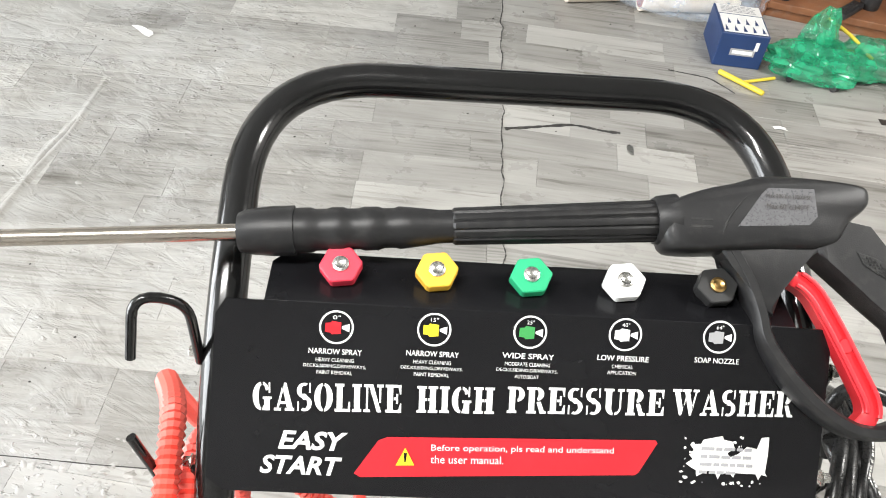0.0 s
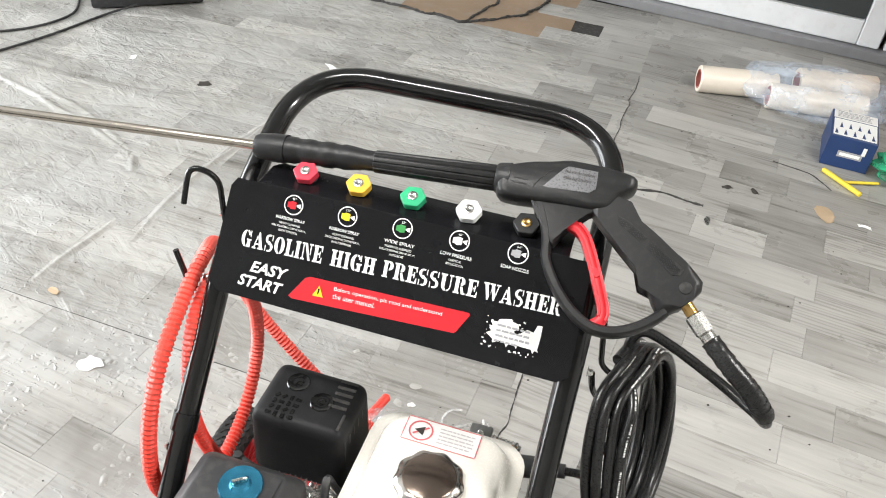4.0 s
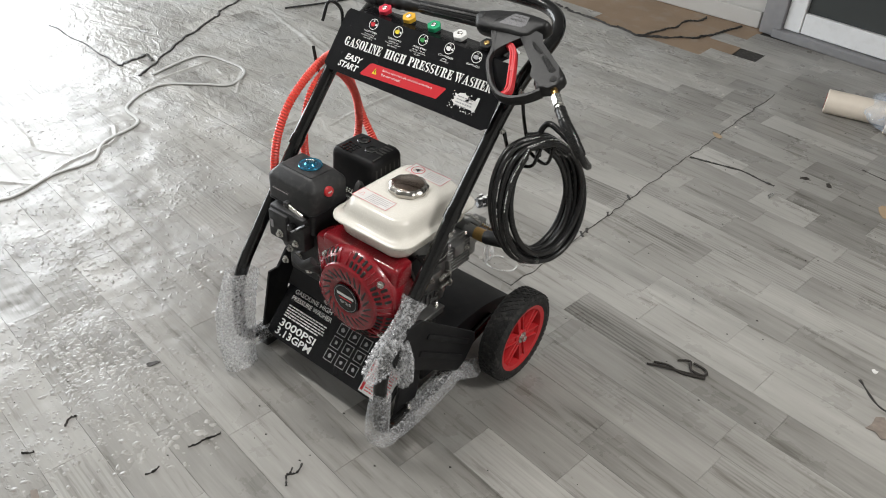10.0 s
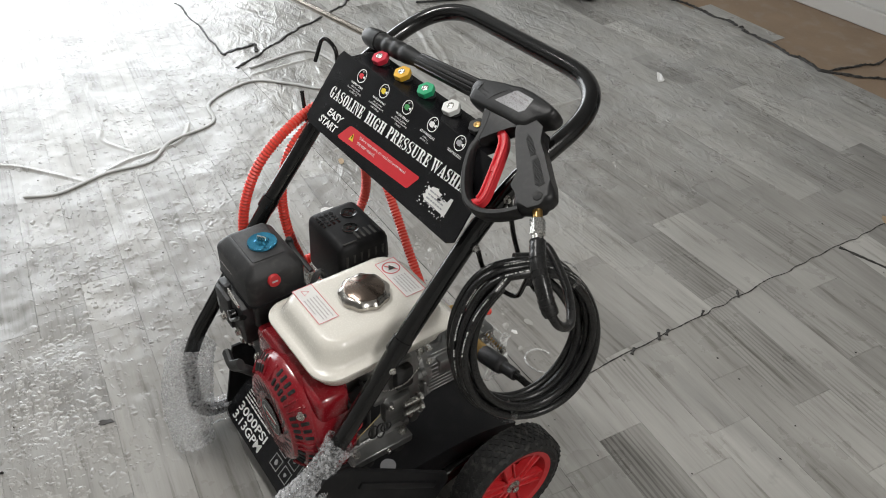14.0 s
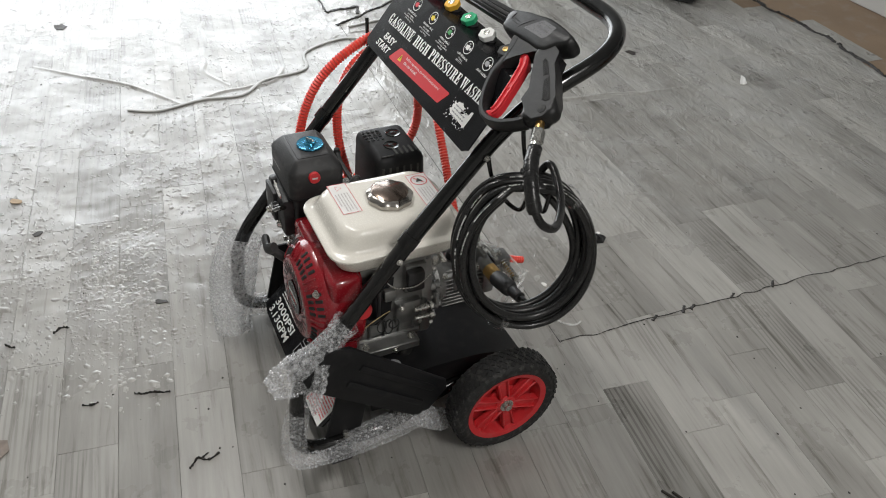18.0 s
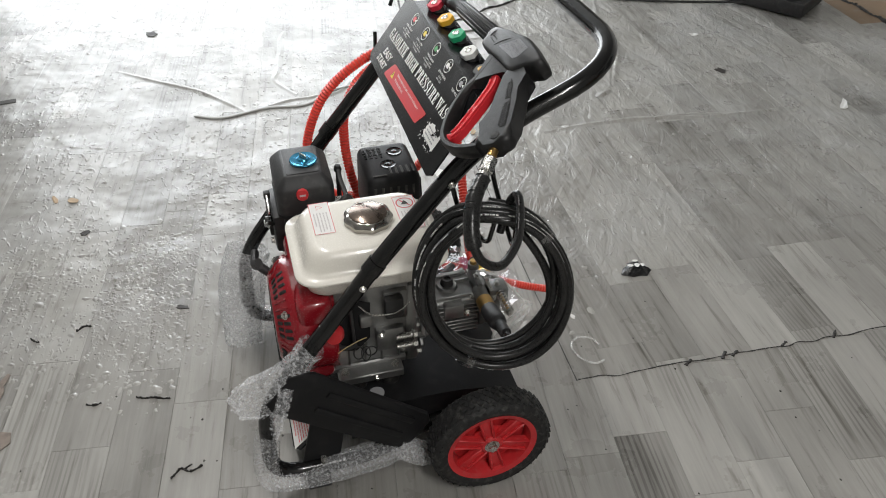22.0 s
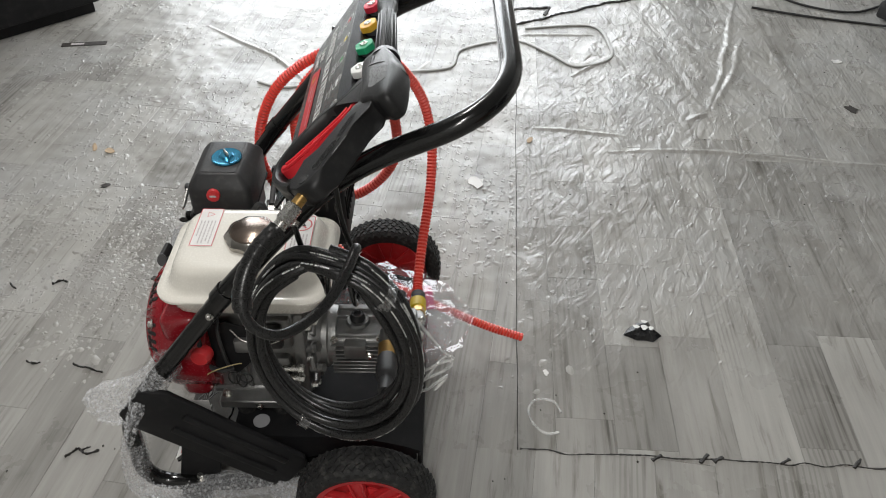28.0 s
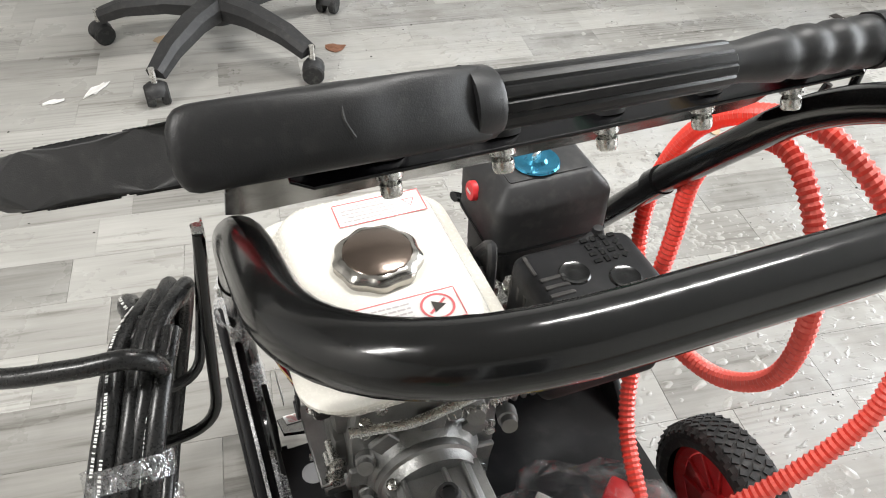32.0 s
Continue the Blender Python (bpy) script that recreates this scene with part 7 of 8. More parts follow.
# ---- bubble wrap left round the bars' feet ----
def wrap_skin(path, radii, seed, seg=22):
    r = random.Random(seed)
    pts = smooth_path(path, 6)
    n = len(pts)
    rad = []
    for i in range(n):
        f = i / (n - 1) * (len(radii) - 1)
        k = min(int(f), len(radii) - 2)
        rad.append(tuple(radii[k][c] * (1 - f + k) + radii[k + 1][c] * (f - k) for c in (0, 1)))
    ridge = [r.uniform(0.88, 1.12) for _ in range(seg)]
    jit = [[ridge[k] * r.uniform(0.98, 1.02) for k in range(seg)] for _ in range(n)]
    return sweep(pts, lambda i: [(rad[i][0] * jit[i][k] * math.cos(2 * math.pi * k / seg), rad[i][1] * jit[i][k] * math.sin(2 * math.pi * k / seg)) for k in range(seg)], caps=False), pts, rad


def bubbles(pts, rad, seed, parent, count=260):
    r = random.Random(seed)
    vs, fs = [], []
    for _ in range(count):
        i = r.randrange(1, len(pts) - 1)
        a = r.random() * 2 * math.pi
        t = (pts[i + 1] - pts[i - 1]).normalized()
        up = Vector((0, 0, 1)) if abs(t.z) < 0.9 else Vector((1, 0, 0))
        up = (up - t * up.dot(t)).normalized()
        side = t.cross(up)
        d = side * rad[i][0] * math.cos(a) + up * rad[i][1] * math.sin(a)
        nrm = d.normalized()
        c = pts[i].lerp(pts[i + 1], r.random()) + d * 1.02
        u, w = nrm.orthogonal().normalized(), None
        w = nrm.cross(u)
        q, rr = len(vs), 0.0031
        vs += [c + (u * math.cos(k * math.pi / 3) + w * math.sin(k * math.pi / 3)) * rr for k in range(6)] + [c + nrm * 0.0011]
        fs += [(q + k, q + (k + 1) % 6, q + 6) for k in range(6)]
    me = bpy.data.meshes.new("bubbles")
    me.from_pydata(vs, [], fs)
    return tagged(place("bubble_layer", me, BUBBLE, parent, "", True), kind="stuff")


wrap_r = thing("bubble_wrap", 0.25, -0.17, 0.0, "torn clear bubble wrap round the frame's foot", "bubble wrap", "bubble wrap on the frame")
b, pts, rad = wrap_skin([(0.247, -0.078, 0.405), (0.248, -0.100, 0.380), (0.250, -0.128, 0.345), (0.252, -0.165, 0.312), (0.252, -0.205, 0.292), (0.250, -0.240, 0.280)], [(0.030, 0.026), (0.021, 0.024), (0.024, 0.034), (0.022, 0.056), (0.014, 0.050), (0.006, 0.024)], 3)
part("wrap_sleeve", b, BUBBLE, wrap_r, "", True)
bubbles(pts, rad, 5, wrap_r, 620)
b, pts, rad = wrap_skin([(0.256, -0.135, 0.335), (0.263, -0.150, 0.300), (0.270, -0.165, 0.262), (0.268, -0.172, 0.235)], [(0.020, 0.020), (0.012, 0.046), (0.008, 0.050), (0.006, 0.026)], 23)
part("wrap_flap", b, BUBBLE, wrap_r, "", True)
bubbles(pts, rad, 25, wrap_r, 300)
b, pts, rad = wrap_skin([(0.25, -0.185, 0.20), (0.25, -0.197, 0.13), (0.25, -0.195, 0.06), (0.25, -0.14, 0.04), (0.25, -0.05, 0.045), (0.252, 0.03, 0.06), (0.262, 0.08, 0.09)], [(0.022, 0.022), (0.026, 0.028), (0.028, 0.028), (0.024, 0.026), (0.03, 0.028), (0.034, 0.026), (0.02, 0.03)], 9)
part("wrap_sleeve", b, BUBBLE, wrap_r, "", True)
bubbles(pts, rad, 6, wrap_r)
b, pts, rad = wrap_skin([(0.262, 0.07, 0.085), (0.275, 0.12, 0.06), (0.28, 0.17, 0.05)], [(0.03, 0.03), (0.03, 0.02), (0.012, 0.03)], 2)
part("wrap_flap", b, BUBBLE, wrap_r, "", True)
wrap_l = thing("bubble_wrap", -0.25, -0.17, 0.0, "clear bubble wrap still round the frame's foot", "bubble wrap", "bubble wrap on the frame")
b, pts, rad = wrap_skin([(-0.236, -0.168, 0.285), (-0.237, -0.186, 0.235), (-0.240, -0.200, 0.17), (-0.236, -0.210, 0.10), (-0.228, -0.216, 0.05), (-0.218, -0.220, 0.010)], [(0.050, 0.028), (0.052, 0.030), (0.056, 0.034), (0.054, 0.034), (0.046, 0.032), (0.044, 0.036)], 13)
for v in b.verts:
    if v.co.z < 0.03:
        v.co.z += 0.028 * max(0.0, noise.noise(v.co * 45))
part("wrap_sleeve", b, BUBBLE_THICK, wrap_l, "", True)
bubbles(pts, rad, 8, wrap_l, 1000)
b, pts, rad = wrap_skin([(-0.25, -0.17, 0.05), (-0.24, -0.10, 0.05), (-0.235, -0.03, 0.055)], [(0.03, 0.03), (0.028, 0.028), (0.024, 0.026)], 14)
part("wrap_sleeve", b, BUBBLE, wrap_l, "", True)


# ---- things round the room ----
def scrap(name, x, y, w, d, label, category, mat, seed, h=0.006, n=11, group=""):
    """A small ragged piece lying on the floor, slightly curled."""
    r = random.Random(seed)
    a0 = r.random() * 6.28
    out = []
    for k in range(n):
        a = 2 * math.pi * k / n
        q = r.uniform(0.78, 1.05) if mat in (CARTON, STEEL) else r.uniform(0.45, 1.05)
        out.append((w / 2 * q * math.cos(a), d / 2 * q * math.sin(a)))
    b = slab(out, 0.0016, pose(x, y, 0.001, 0, 0, math.degrees(a0)))
    for v in b.verts:
        v.co.z = max(v.co.z, 0.0002) + h * max(0.0, noise.noise(Vector((v.co.x * 30, v.co.y * 30, seed))) + 0.25)
    return tagged(part(name, b, mat), label, category, group)


# dark foil scrap with pale print
foil = thing("foil_scrap", -0.226, 0.875, 0, "crumpled black foil scrap with white print", "scrap")
rng = random.Random(31)
fb = bmesh.new()
rim_p = [(-0.044, -0.022), (-0.026, -0.026), (-0.010, -0.031), (0.010, -0.026), (0.030, -0.026), (0.038, -0.012), (0.047, 0.0), (0.030, 0.006), (0.022, 0.020), (0.012, 0.036), (-0.004, 0.026), (-0.018, 0.028), (-0.024, 0.012), (-0.036, 0.002)]
FM = pose(-0.226, 0.875, 0.0, 0, 0, 75)
levels = [[fb.verts.new(FM @ Vector((x * k, y * k, z if k > 0.9 else z + rng.uniform(-0.003, 0.004)))) for x, y in rim_p] for k, z in ((0.98, 0.0006), (1.0, 0.002), (0.80, 0.012), (0.45, 0.017))]
for r0, r1 in zip(levels, levels[1:]):
    for k in range(len(rim_p)):
        fb.faces.new((r0[k], r0[(k + 1) % len(rim_p)], r1[(k + 1) % len(rim_p)], r1[k]))
fb.faces.new(levels[-1])
part("foil", fb, FOIL_BLACK, foil)
for cx, cy, rx, ry in ((-0.017, -0.004, 0.009, 0.006), (0.002, -0.002, 0.008, 0.009), (0.018, 0.000, 0.006, 0.007), (0.000, 0.018, 0.008, 0.005)):
    part("foil_print", flat([(cx + rx * math.cos(a) * (1 + 0.25 * math.sin(3 * a)), cy + ry * math.sin(a)) for a in (k * math.pi / 6 for k in range(12))], FM, 0.0215), PRINT_WHITE, foil)
# plastic hook-shaped offcut
tagged(part("plastic_offcut", tube(smooth_path([(0.024, 0.650, 0.004), (-0.004, 0.638, 0.004), (-0.012, 0.604, 0.004), (0.010, 0.580, 0.004), (0.052, 0.584, 0.004), (0.082, 0.612, 0.004), (0.078, 0.640, 0.004)], 5), 0.0028, 8), TUBE_CLEAR), "bent clear plastic offcut on the floor", "offcut")
# black twig-like wire scrap beside the wheel
wires = thing("wire_scrap", 0.69, 0.56, 0, "tangle of black wire offcuts on the floor", "wire scrap")
for k, line in enumerate(([(0.60, 0.515), (0.64, 0.53), (0.70, 0.555), (0.745, 0.575), (0.735, 0.60), (0.70, 0.60)], [(0.612, 0.535), (0.65, 0.545), (0.69, 0.545), (0.75, 0.565)], [(0.66, 0.585), (0.69, 0.60), (0.705, 0.575), (0.74, 0.57)])):
    part("wire", tube(smooth_path([(x, y, 0.004 + 0.004 * (i % 2)) for i, (x, y) in enumerate(line)], 5), 0.0034, 7), TWIG, wires)
for k, (x, y, w, d, mat, nm, lab) in enumerate((
        (0.90, 1.822, 0.060, 0.105, CARTON, "cardboard_scrap", "small torn piece of brown cardboard"), (0.536, 1.642, 0.022, 0.052, STEEL, "metal_clip", "small bright metal clip on the floor"),
        (-1.31, 1.795, 0.07, 0.04, TWIG, "dark_scrap", "dark crumpled scrap on the floor"), (-0.093, 0.627, 0.022, 0.014, LABEL_WHITE, "plastic_chip", "tiny pale plastic chip"),
        (-0.85, 0.484, 0.075, 0.060, LABEL_WHITE, "paper_scrap", "torn scrap of white paper"), (-1.02, -0.745, 0.050, 0.016, CARTON, "wood_chip", "short tan wood chip"),
        (-0.81, -0.643, 0.035, 0.025, TWIG, "dark_scrap", "dark lump of dirt"), (-0.40, -0.37, 0.05, 0.02, TWIG, "dark_scrap", "dark flake on the floor"),
        (-0.215, -0.985, 0.060, 0.050, TWIG, "label_scrap", "black and red torn label"), (-0.395, -1.015, 0.11, 0.055, SCRAP_GREY, "paper_scrap", "flattened dirty grey paper scrap"), (-0.21, -0.80, 0.11, 0.05, CHIP_BROWN, "floor_chip", "brown chipped patch of vinyl"),
        (-0.05, -0.80, 0.12, 0.11, CHIP_BROWN, "leaf_scrap", "brown curled scrap like a dry leaf"), 
        (0.44, -1.40, 0.12, 0.04, LABEL_WHITE, "paper_scrap", "white crumpled paper under the chair"), (0.55, -1.37, 0.07, 0.03, LABEL_WHITE, "paper_scrap", "torn white paper scrap"), (-0.20, -1.42, 0.09, 0.06, SCRAP_RUST, "leaf_scrap", "brown crumpled scrap under the chair"),
        (0.25, -1.62, 0.06, 0.06, CARTON, "cardboard_scrap", "tan scrap beneath the chair"),
        (-0.927, 2.098, 0.11, 0.04, LABEL_WHITE, "paper_scrap", "narrow pale paper scrap"), (0.68, 1.87, 0.05, 0.03, TWIG, "dark_scrap", "dark crumb of dirt"), (0.59, 1.86, 0.05, 0.02, TWIG, "dark_scrap", "dark flake of dirt"),
        (1.17, 0.71, 0.09, 0.10, CHIP_BROWN, "floor_chip", "brown chipped patch of vinyl"), (1.02, 1.80, 0.06, 0.02, LABEL_WHITE, "plastic_chip", "pale plastic chips on the floor"), (-1.66, 1.87, 0.05, 0.03, LABEL_WHITE, "plastic_chip", "pale shiny plastic chip"),
        (-2.26, -0.46, 0.07, 0.06, TWIG, "dark_scrap", "dark lump near the window"), (-1.0, -0.69, 0.04, 0.03, CARTON, "wood_chip", "small tan chip of wood"),
        (0.19, 1.96, 0.06, 0.03, CARTON, "floor_chip", "chipped edge at the vinyl joint"), (1.10, 0.92, 0.02, 0.02, LABEL_WHITE, "plastic_chip", "tiny clear plastic ring"), (-1.09, 0.66, 0.04, 0.02, CARTON, "wood_chip", "small tan chip of wood"))):
    scrap(nm, x, y, w, d, lab, nm.split("_")[-1], mat, k + 30)
crumbs_v, crumbs_f = [], []
rng = random.Random(17)
for k in range(420):
    x, y = rng.uniform(-1.8, 1.8), rng.uniform(-1.7, 2.6)
    s = rng.uniform(0.0012, 0.0045)
    q = len(crumbs_v)
    crumbs_v += [(x + s, y, 0), (x, y + s * 0.8, 0), (x - s, y, 0), (x, y - s * 0.7, 0), (x + s * 0.2, y, s * 0.8)]
    crumbs_f += [(q, q + 1, q + 4), (q + 1, q + 2, q + 4), (q + 2, q + 3, q + 4), (q + 3, q, q + 4)]
cm = bpy.data.meshes.new("floor_crumbs")
cm.from_pydata(crumbs_v, [], crumbs_f)
tagged(place("floor_crumbs", cm, TWIG), "dark crumbs of dirt on the vinyl floor", "dirt", kind="stuff")

# printed black strips dropped on the floor
for k, (x, y, a) in enumerate(((-1.747, -1.034, 98), (1.445, 1.869, -3), (-2.75, -0.3, 60))):
    st = thing("label_strip", x, y, 0, "black label strip with pale unreadable print", "label strip", "label strips")
    m = pose(x, y, 0.0015, 0, 0, a)
    part("strip", slab(rect(-0.085, 0.085, -0.015, 0.015), 0.0014, m), TWIG, st)
    part("strip_print", text_bars(-0.050, 0.050, 0.007, 1, 0.014, 0, bmesh.new(), m, k, 0.0012), PRINT_PALE, st)

# white cable and loose cords
cable = [(-1.46, -0.30), (-1.42, -0.20), (-1.455, -0.04), (-1.445, 0.108), (-1.535, 0.216), (-1.58, 0.393), (-1.73, 0.443), (-1.81, 0.648), (-1.70, 0.78), (-1.60, 0.87), (-1.66, 1.0), (-1.78, 1.022), (-1.95, 0.968), (-1.92, 0.70)]
tagged(part("white_cable", sweep(smooth_path([(x, y, 0.0042) for x, y in cable], 6), circle(0.0075, 8, 0.004)), CABLE_WHITE, None, "", True), "flat white cable lying in bends on the floor", "cable")
for k, line in enumerate(([(-1.28, 1.283), (-1.55, 1.40), (-1.9, 1.52), (-2.23, 1.632)], [(-1.30, 1.31), (-1.6, 1.47), (-1.85, 1.56)], [(-1.22, 1.20), (-1.27, 1.28)])):
    fold(jagged(line, 0.008, 0.12), 0.040, 0.006, "floor_crease", "raised fold in the loose vinyl sheet", "floor fold", k + 40)

# film rolls in the corner
def film_roll(x, y, ang, length, r, label, core=CORE_RED):
    ob = thing("film_roll", x, y, 0, label, "film roll", "film rolls")
    m = pose(x, y, r, 0, 90, ang)
    part("film", lathe([(0.036, 0.002), (0.038, 0.0), (r - 0.003, 0), (r, 0.003), (r, length - 0.003), (r - 0.003, length), (0.036, length)], 36, m), ROLL_FILM, ob, "", True)
    part("core", lathe([(0.031, -0.001), (0.0362, -0.001), (0.0362, length + 0.001), (0.031, length + 0.001), (0.031, -0.001)], 28, m), core, ob, "red-brown cardboard core", True)
    return ob


film_roll(0.445, 2.525, 12, 0.30, 0.052, "cream film roll on a red-brown core")
film_roll(0.71, 2.50, 6, 0.36, 0.050, "cream film roll inside a plastic bag")
film_roll(0.82, 2.66, 10, 0.30, 0.055, "cream film roll inside a plastic bag")
rb = thing("roll_bag", 0.88, 2.58, 0, "large bluish clear plastic bag over film rolls", "plastic bag")
part("bag_skin", crumpled(0.90, 2.56, 0.070, 0.27, 0.17, 0.078, 12, 40, 22, 0.42, 0.12), BAG_BLUE, rb, "crumpled bluish film")

# printed blue carton
cm_ = pose(0.985, 2.245, 0, 0, 0, -6)
cart = thing("blue_carton", 0.985, 2.245, 0, "blue printed carton with a snowy picture on top", "carton")
part("carton_body", box(0.155, 0.205, 0.118, 0.002, 1, cm_ @ pose(0, 0, 0.059)), BOX_BLUE, cart)
top = cm_ @ pose(0, 0, 0.1183)
part("snow_picture", flat(rect(-0.070, 0.072, -0.095, 0.030), top, 0.0006), PRINT_WHITE, cart)
trees = bmesh.new()
for k in range(9):
    x = -0.06 + 0.015 * k
    flat([(x - 0.006, -0.085 + 0.05 * (k % 2)), (x + 0.006, -0.085 + 0.05 * (k % 2)), (x, -0.045 + 0.05 * (k % 2))], top, 0.0012, trees)
part("tree_print", trees, BOX_BLUE, cart)
part("top_label", flat(rect(-0.072, 0.074, 0.034, 0.098), top, 0.0008), LABEL_WHITE, cart)
part("label_print", text_bars(-0.06, 0.06, 0.090, 5, 0.005, 0.005, bmesh.new(), top, 2, 0.0014), PRINT_GREY, cart)
part("side_label", box(0.012, 0.001, 0.03, 0, 1, cm_ @ pose(0.045, -0.1032, 0.08)), LABEL_WHITE, cart)
part("front_label", flat(rect(-0.035, 0.045, -0.012, 0.012), cm_ @ pose(0, -0.1026, 0.055, 90, 0, 0), 0.0006), PRINT_GREY, cart)
part("front_bar", flat(rect(-0.028, 0.038, -0.006, 0.006), cm_ @ pose(0, -0.1026, 0.055, 90, 0, 0), 0.0012), PRINT_WHITE, cart)

# T-handled yellow tool
tool = thing("t_handle_tool", 1.0, 2.03, 0, "yellow T-handled tool with a steel shaft", "hand tool")
part("tool_handle", rod((0.905, 2.095, 0.010), (1.018, 1.975, 0.010), 0.0085, 12, None, 0.003), YELLOW_STICK, tool, "", True)
part("tool_shaft", rod((0.965, 2.035, 0.010), (1.085, 2.075, 0.010), 0.0055, 10, None, 0.001), YELLOW_STICK, tool, "", True)

# green bag heap
gb = thing("green_bag", 1.27, 2.16, 0, "crumpled translucent green plastic bag", "plastic bag")
part("bag_skin", crumpled(1.24, 2.14, 0.042, 0.15, 0.10, 0.052, 31, 40, 22, 0.85, 0.15), GREEN_BAG, gb, "crumpled green film")
part("bag_skin", crumpled(1.25, 2.22, 0.085, 0.045, 0.040, 0.085, 37, 26, 14, 0.85, 0.1), GREEN_BAG, gb, "standing green fold")
part("bag_skin", crumpled(1.42, 2.18, 0.038, 0.11, 0.085, 0.048, 33, 30, 16, 0.9, 0.15), GREEN_BAG, gb, "crumpled green film")
part("yellow_strap", tube(smooth_path([(1.30, 2.30, 0.12), (1.36, 2.22, 0.10), (1.42, 2.15, 0.06)], 5), 0.006, 8), YELLOW_STICK, gb)
tagged(part("black_plug", lathe([(0, 0), (0.012, 0), (0.014, 0.02), (0.008, 0.03), (0.004, 0.045), (0, 0.045)], 14, pose(1.26, 2.03, 0.013, 0, 90, 30)), MATT_BLACK, None, "", True), "small black plug beside the green bag", "plug")
tagged(part("black_plug", lathe([(0, 0), (0.010, 0), (0.010, 0.03), (0, 0.03)], 14, pose(1.13, 2.07, 0.011, 0, 90, 70)), MATT_BLACK, None, "", True), "small black cap beside the green bag", "plug")

# wooden shelf in the corner with odds and ends
SM = pose(1.16, 2.53, 0, 0, 0, -17)
shelf = thing("wooden_shelf", 1.6, 2.6, 0, "brown wooden shelf unit, half full", "shelf")
for nm, b in (("side_board", (0.0, 0.025, 0.0, 0.36, 0.0, 0.80)), ("side_board", (1.10, 1.125, 0.0, 0.36, 0.0, 0.80)), ("bottom_board", (0.026, 1.099, 0.0, 0.36, 0.035, 0.06)), ("plinth", (0.026, 1.099, 0.012, 0.03, 0.0, 0.034)),
              ("middle_board", (0.026, 1.099, 0.02, 0.36, 0.42, 0.445)), ("top_board", (-0.01, 1.135, -0.01, 0.37, 0.801, 0.826)), ("back_board", (0.026, 1.099, 0.350, 0.362, 0.061, 0.80)), ("door_board", (0.62, 1.098, -0.018, -0.001, 0.062, 0.418))):
    part(nm, block(*b, 0.002, 1), WOOD, shelf, m=SM)


def on_shelf(x, y, z):
    return SM @ Vector((x, y, z))


bt = on_shelf(0.38, 0.12, 0.0605)
bottle = thing("black_bottle", *bt, "black plastic bottle standing on the shelf", "bottle")
part("bottle_body", lathe([(0, 0), (0.032, 0), (0.034, 0.006), (0.034, 0.11), (0.024, 0.135), (0.014, 0.145), (0.014, 0.155), (0, 0.155)], 24, pose(*bt)), MATT_BLACK, bottle, "", True)
part("bottle_cap", lathe([(0, 0.152), (0.017, 0.152), (0.017, 0.178), (0, 0.178)], 20, pose(*bt)), RUBBER, bottle, "", True)
tp = on_shelf(0.50, 0.08, 0.0605)
roll = thing("tape_roll", *tp, "white tape roll lying on the shelf", "tape roll")
part("tape", lathe([(0.030, 0), (0.046, 0), (0.046, 0.048), (0.030, 0.048), (0.030, 0)], 32, pose(*tp)), LABEL_WHITE, roll, "", True)
part("tape_core", lathe([(0.0275, 0.001), (0.0298, 0.001), (0.0298, 0.047), (0.0275, 0.047), (0.0275, 0.001)], 32, pose(*tp)), CARTON, roll, "", True)
rm = SM @ pose(0.30, 0.03, 0.074, 0, 0, 60)
remote = thing("remote_control", *(rm @ Vector((0, 0, -0.012))), "black remote control on the shelf", "remote control")
part("remote_body", box(0.15, 0.045, 0.022, 0.006, 2, rm), MATT_BLACK, remote, "", True)
for k in range(12):
    part("button", box(0.008, 0.007, 0.003, 0.001, 1, rm @ pose(-0.05 + 0.018 * (k % 6), -0.009 + 0.018 * (k // 6), 0.0118)), RUBBER, remote)
sheet = SM @ pose(0.13, 0.16, 0.16, 70, 15, 20)
curl = thing("paper_sheet", *on_shelf(0.12, 0.12, 0.0605), "curled white paper sheet leaning in the shelf", "paper")
part("sheet", sweep([SM @ Vector((0.05 + 0.16 * t, 0.10 + 0.03 * math.sin(t * 3), 0.07 + 0.10 * t * t)) for t in (0, 0.2, 0.4, 0.6, 0.8, 1.0)], rect(-0.05, 0.05, -0.0006, 0.0006)), LABEL_WHITE, curl)
dv = thing("motor_part", *on_shelf(0.075, 0.05, 0.0605), "small black and silver motor part", "motor part")
part("motor_body", lathe([(0, 0), (0.024, 0), (0.026, 0.01), (0.026, 0.035), (0.012, 0.04), (0, 0.042)], 22, pose(*on_shelf(0.075, 0.05, 0.061), 0, 0, 0) @ pose(0, 0, 0)), MATT_BLACK, dv, "", True)
part("motor_ring", lathe([(0.010, 0.040), (0.018, 0.040), (0.018, 0.046), (0.010, 0.046), (0.010, 0.040)], 20, pose(*on_shelf(0.075, 0.05, 0.061))), STEEL, dv, "", True)
cb = SM @ pose(0.20, 0.24, 0.0605)
crate = thing("cardboard_box", *(cb @ Vector((0, 0, 0))), "brown cardboard box in the shelf", "box")
part("box_body", box(0.22, 0.16, 0.15, 0.003, 1, cb @ pose(0, 0, 0.075)), CARTON, crate)

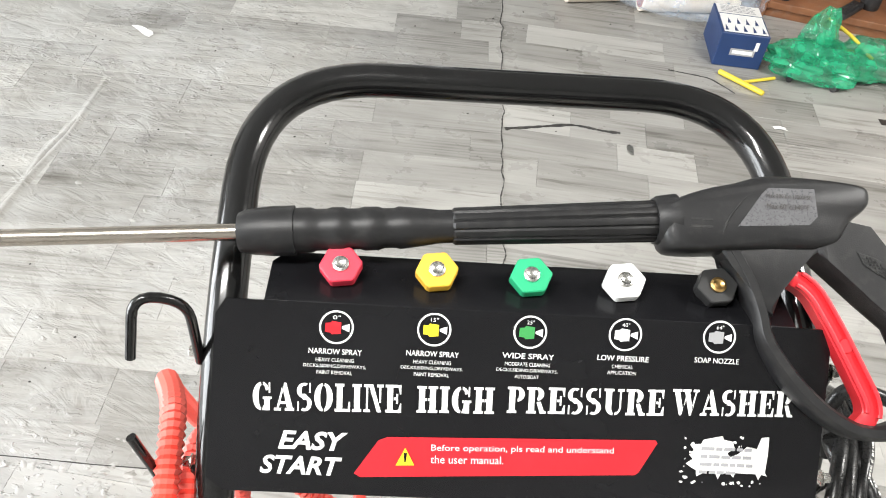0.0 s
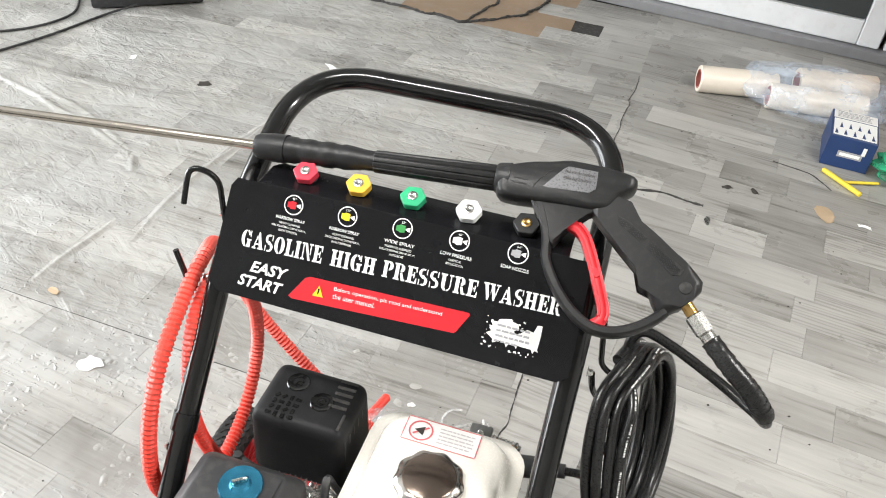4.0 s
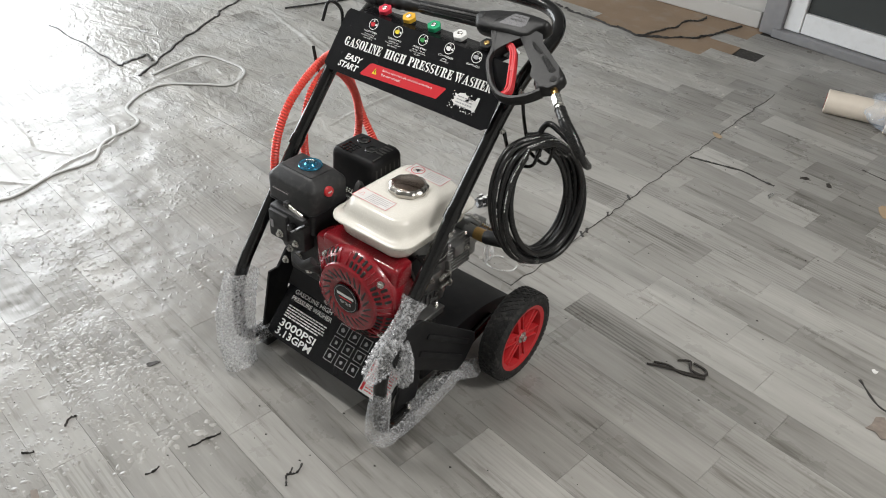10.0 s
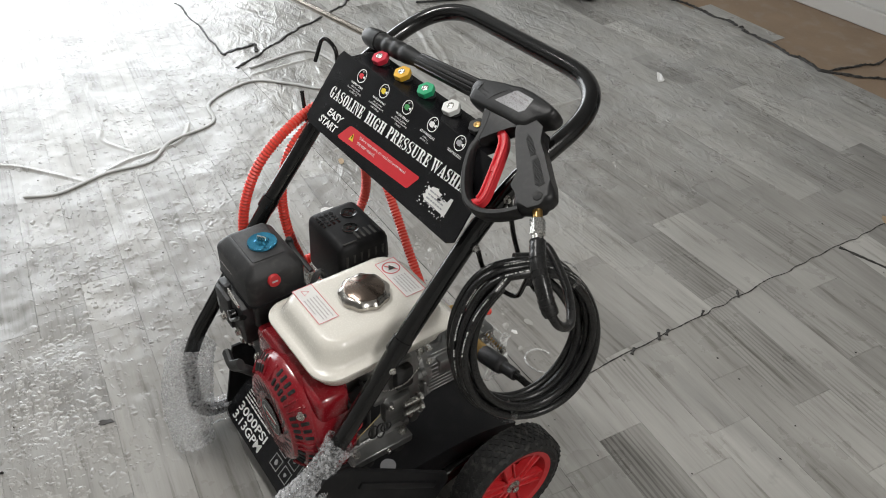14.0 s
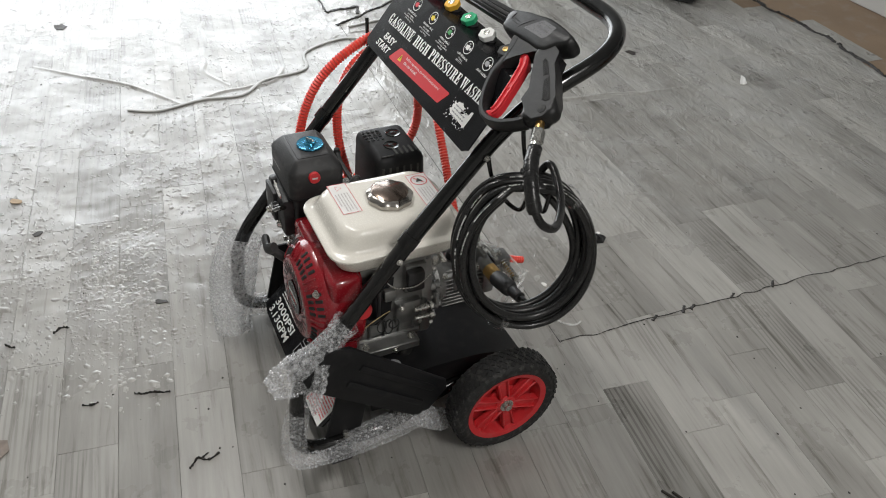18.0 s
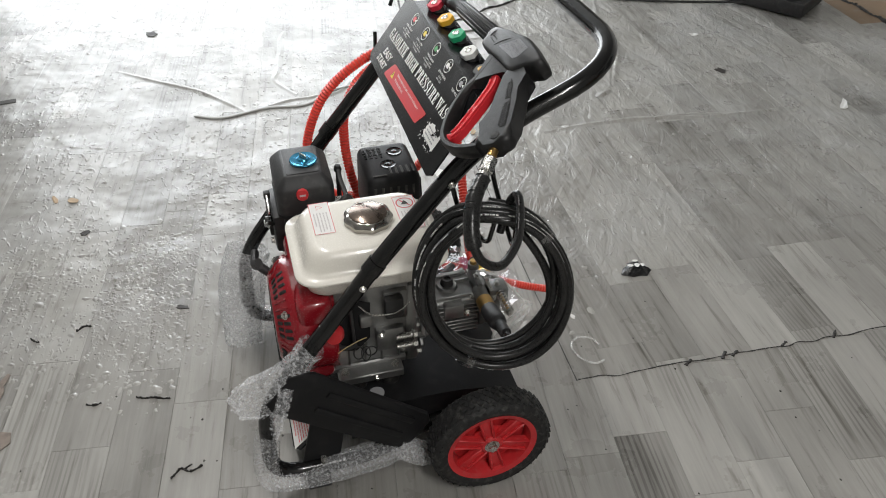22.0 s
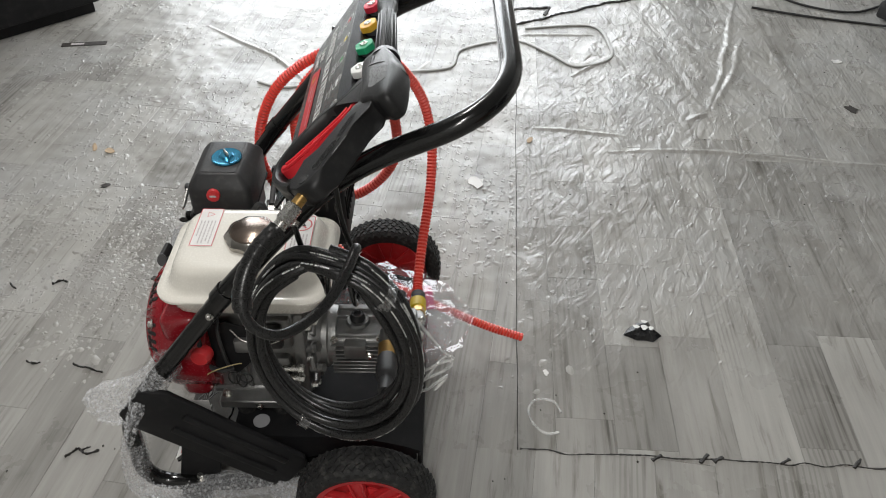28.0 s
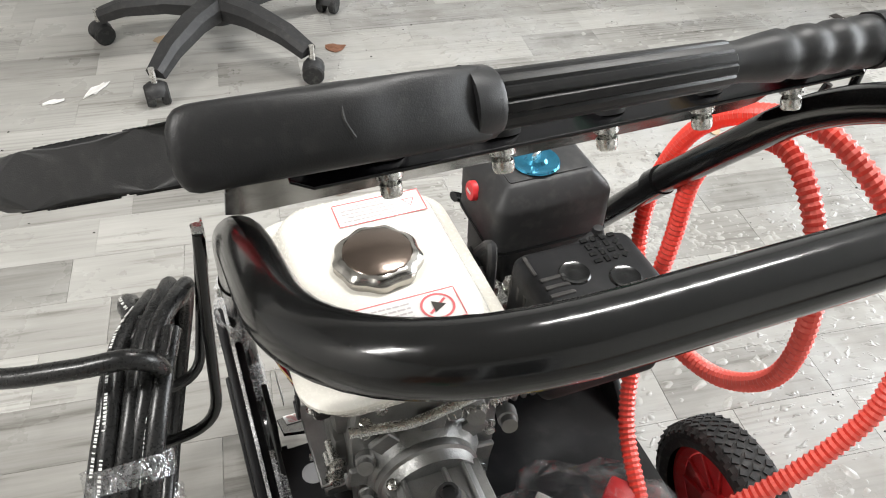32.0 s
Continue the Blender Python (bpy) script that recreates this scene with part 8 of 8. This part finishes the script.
# black equipment case with cables, near the back corner
case = thing("equipment_case", -1.95, 2.42, 0, "black plastic equipment case with cables on the floor", "case")
CM = pose(-1.95, 2.42, 0, 0, 0, 35)
part("case_base", box(0.46, 0.30, 0.07, 0.012, 2, CM @ pose(0, 0, 0.042)), MATT_BLACK, case, "", True)
part("case_top", box(0.40, 0.25, 0.16, 0.02, 3, CM @ pose(0, 0, 0.158)), MATT_BLACK, case, "", True)
for k in range(4):
    part("foot", lathe([(0, 0), (0.016, 0), (0.014, 0.010), (0, 0.010)], 14, CM @ pose(0.19 * (1 if k % 2 else -1), 0.11 * (1 if k // 2 else -1), 0)), RUBBER, case)
for k in range(5):
    part("vent_rib", box(0.03, 0.26, 0.006, 0.002, 1, CM @ pose(-0.12 + 0.06 * k, 0, 0.240)), MATT_BLACK, case)
tagged(part("black_cable", tube(smooth_path([(-2.14, 1.68, 0.006), (-2.05, 1.9, 0.006), (-1.98, 2.14, 0.006), (-1.90, 2.26, 0.02)], 7), 0.005, 8), MATT_BLACK, None, "", True), "black cable running over the floor", "cable", "black cables")
tagged(part("black_cable", tube(smooth_path([(-2.30, 1.80, 0.006), (-2.16, 1.92, 0.006), (-2.10, 2.10, 0.006), (-2.20, 2.30, 0.006), (-2.3, 2.6, 0.006)], 7), 0.005, 8), MATT_BLACK, None, "", True), "black cable running over the floor", "cable", "black cables")

# office chair behind the camera's start
HX, HY = 0.085, -1.545
chair = thing("office_chair", HX, HY, 0, "black office swivel chair with five castors", "chair")
for k in range(5):
    a = math.radians(52 + 72 * k)
    d = Vector((math.cos(a), math.sin(a), 0))
    c0, c1 = Vector((HX, HY, 0.125)), Vector((HX, HY, 0.085)) + d * 0.335
    leg = part("leg", sweep([c0 + d * 0.03, c0 + d * 0.14 + Vector((0, 0, 0.004)), c0 + d * 0.26 - Vector((0, 0, 0.012)), c1], lambda i: [(x * (1 - 0.13 * i), y * (1 - 0.13 * i)) for x, y in ((-0.040, -0.028), (0.040, -0.028), (0.040, 0.006), (0.024, 0.026), (-0.024, 0.026), (-0.040, 0.006))]), MATT_BLACK, chair, "black moulded star leg", True)
    w = Vector((HX, HY, 0.0292)) + d * 0.345
    t = Vector((-math.sin(a + 0.7), math.cos(a + 0.7), 0))
    for s in (-1, 1):
        part("castor_wheel", rod(w + t * s * 0.008, w + t * s * 0.030, 0.0290, 20, None, 0.004), RUBBER, leg, "", True)
    part("castor_hood", sweep([w + t * x for x in (-0.024, -0.012, 0.012, 0.024)], lambda i: [((0.030 if i in (1, 2) else 0.024) * math.cos(q), (0.030 if i in (1, 2) else 0.024) * math.sin(q) + 0.006) for q in (math.radians(z) for z in (0, 30, 60, 90, 120, 150, 180))]), MATT_BLACK, leg, "", True)
    part("castor_stem", rod(w + Vector((0, 0, 0.02)), w + Vector((0, 0, 0.075)), 0.008, 10), STEEL, leg)
part("hub", lathe([(0, 0.075), (0.045, 0.075), (0.052, 0.09), (0.052, 0.135), (0.034, 0.15), (0, 0.15)], 28, pose(HX, HY, 0)), MATT_BLACK, chair, "", True)
part("gas_lift", rod((HX, HY, 0.14), (HX, HY, 0.44), 0.025, 20), MATT_BLACK, chair, "black gas lift column", True)
part("seat_plate", block(HX - 0.10, HX + 0.10, HY - 0.10, HY + 0.10, 0.43, 0.46, 0.006, 1), MATT_BLACK, chair, "", True)
part("seat", block(HX - 0.23, HX + 0.23, HY - 0.23, HY + 0.21, 0.462, 0.54, 0.03, 3), RUBBER, chair, "black padded seat", True)

# dark cabinet near the window's far corner
KM = pose(-1.38, -1.74, 0, 0, 0, 134)
cab = thing("low_cabinet", -1.85, -1.6, 0, "low dark-stained cabinet standing against the wall side", "cabinet")
for nm, bb in (("carcass", (0.0, 0.95, 0.012, 0.40, 0.05, 0.62)), ("plinth", (0.02, 0.93, 0.03, 0.38, 0.0, 0.049)), ("cabinet_top", (-0.012, 0.962, -0.01, 0.412, 0.621, 0.645)), ("cabinet_door", (0.004, 0.472, -0.006, 0.011, 0.054, 0.616)), ("cabinet_door", (0.478, 0.946, -0.006, 0.011, 0.054, 0.616))):
    part(nm, block(*bb, 0.002, 1), SATIN_BLACK, cab, m=KM)


# ---- the planks nearest to the machine ----
for p, turn_f, me in near_planks:
    place("plank", me, None, floor, m=Matrix.Translation(p) @ turn_f)
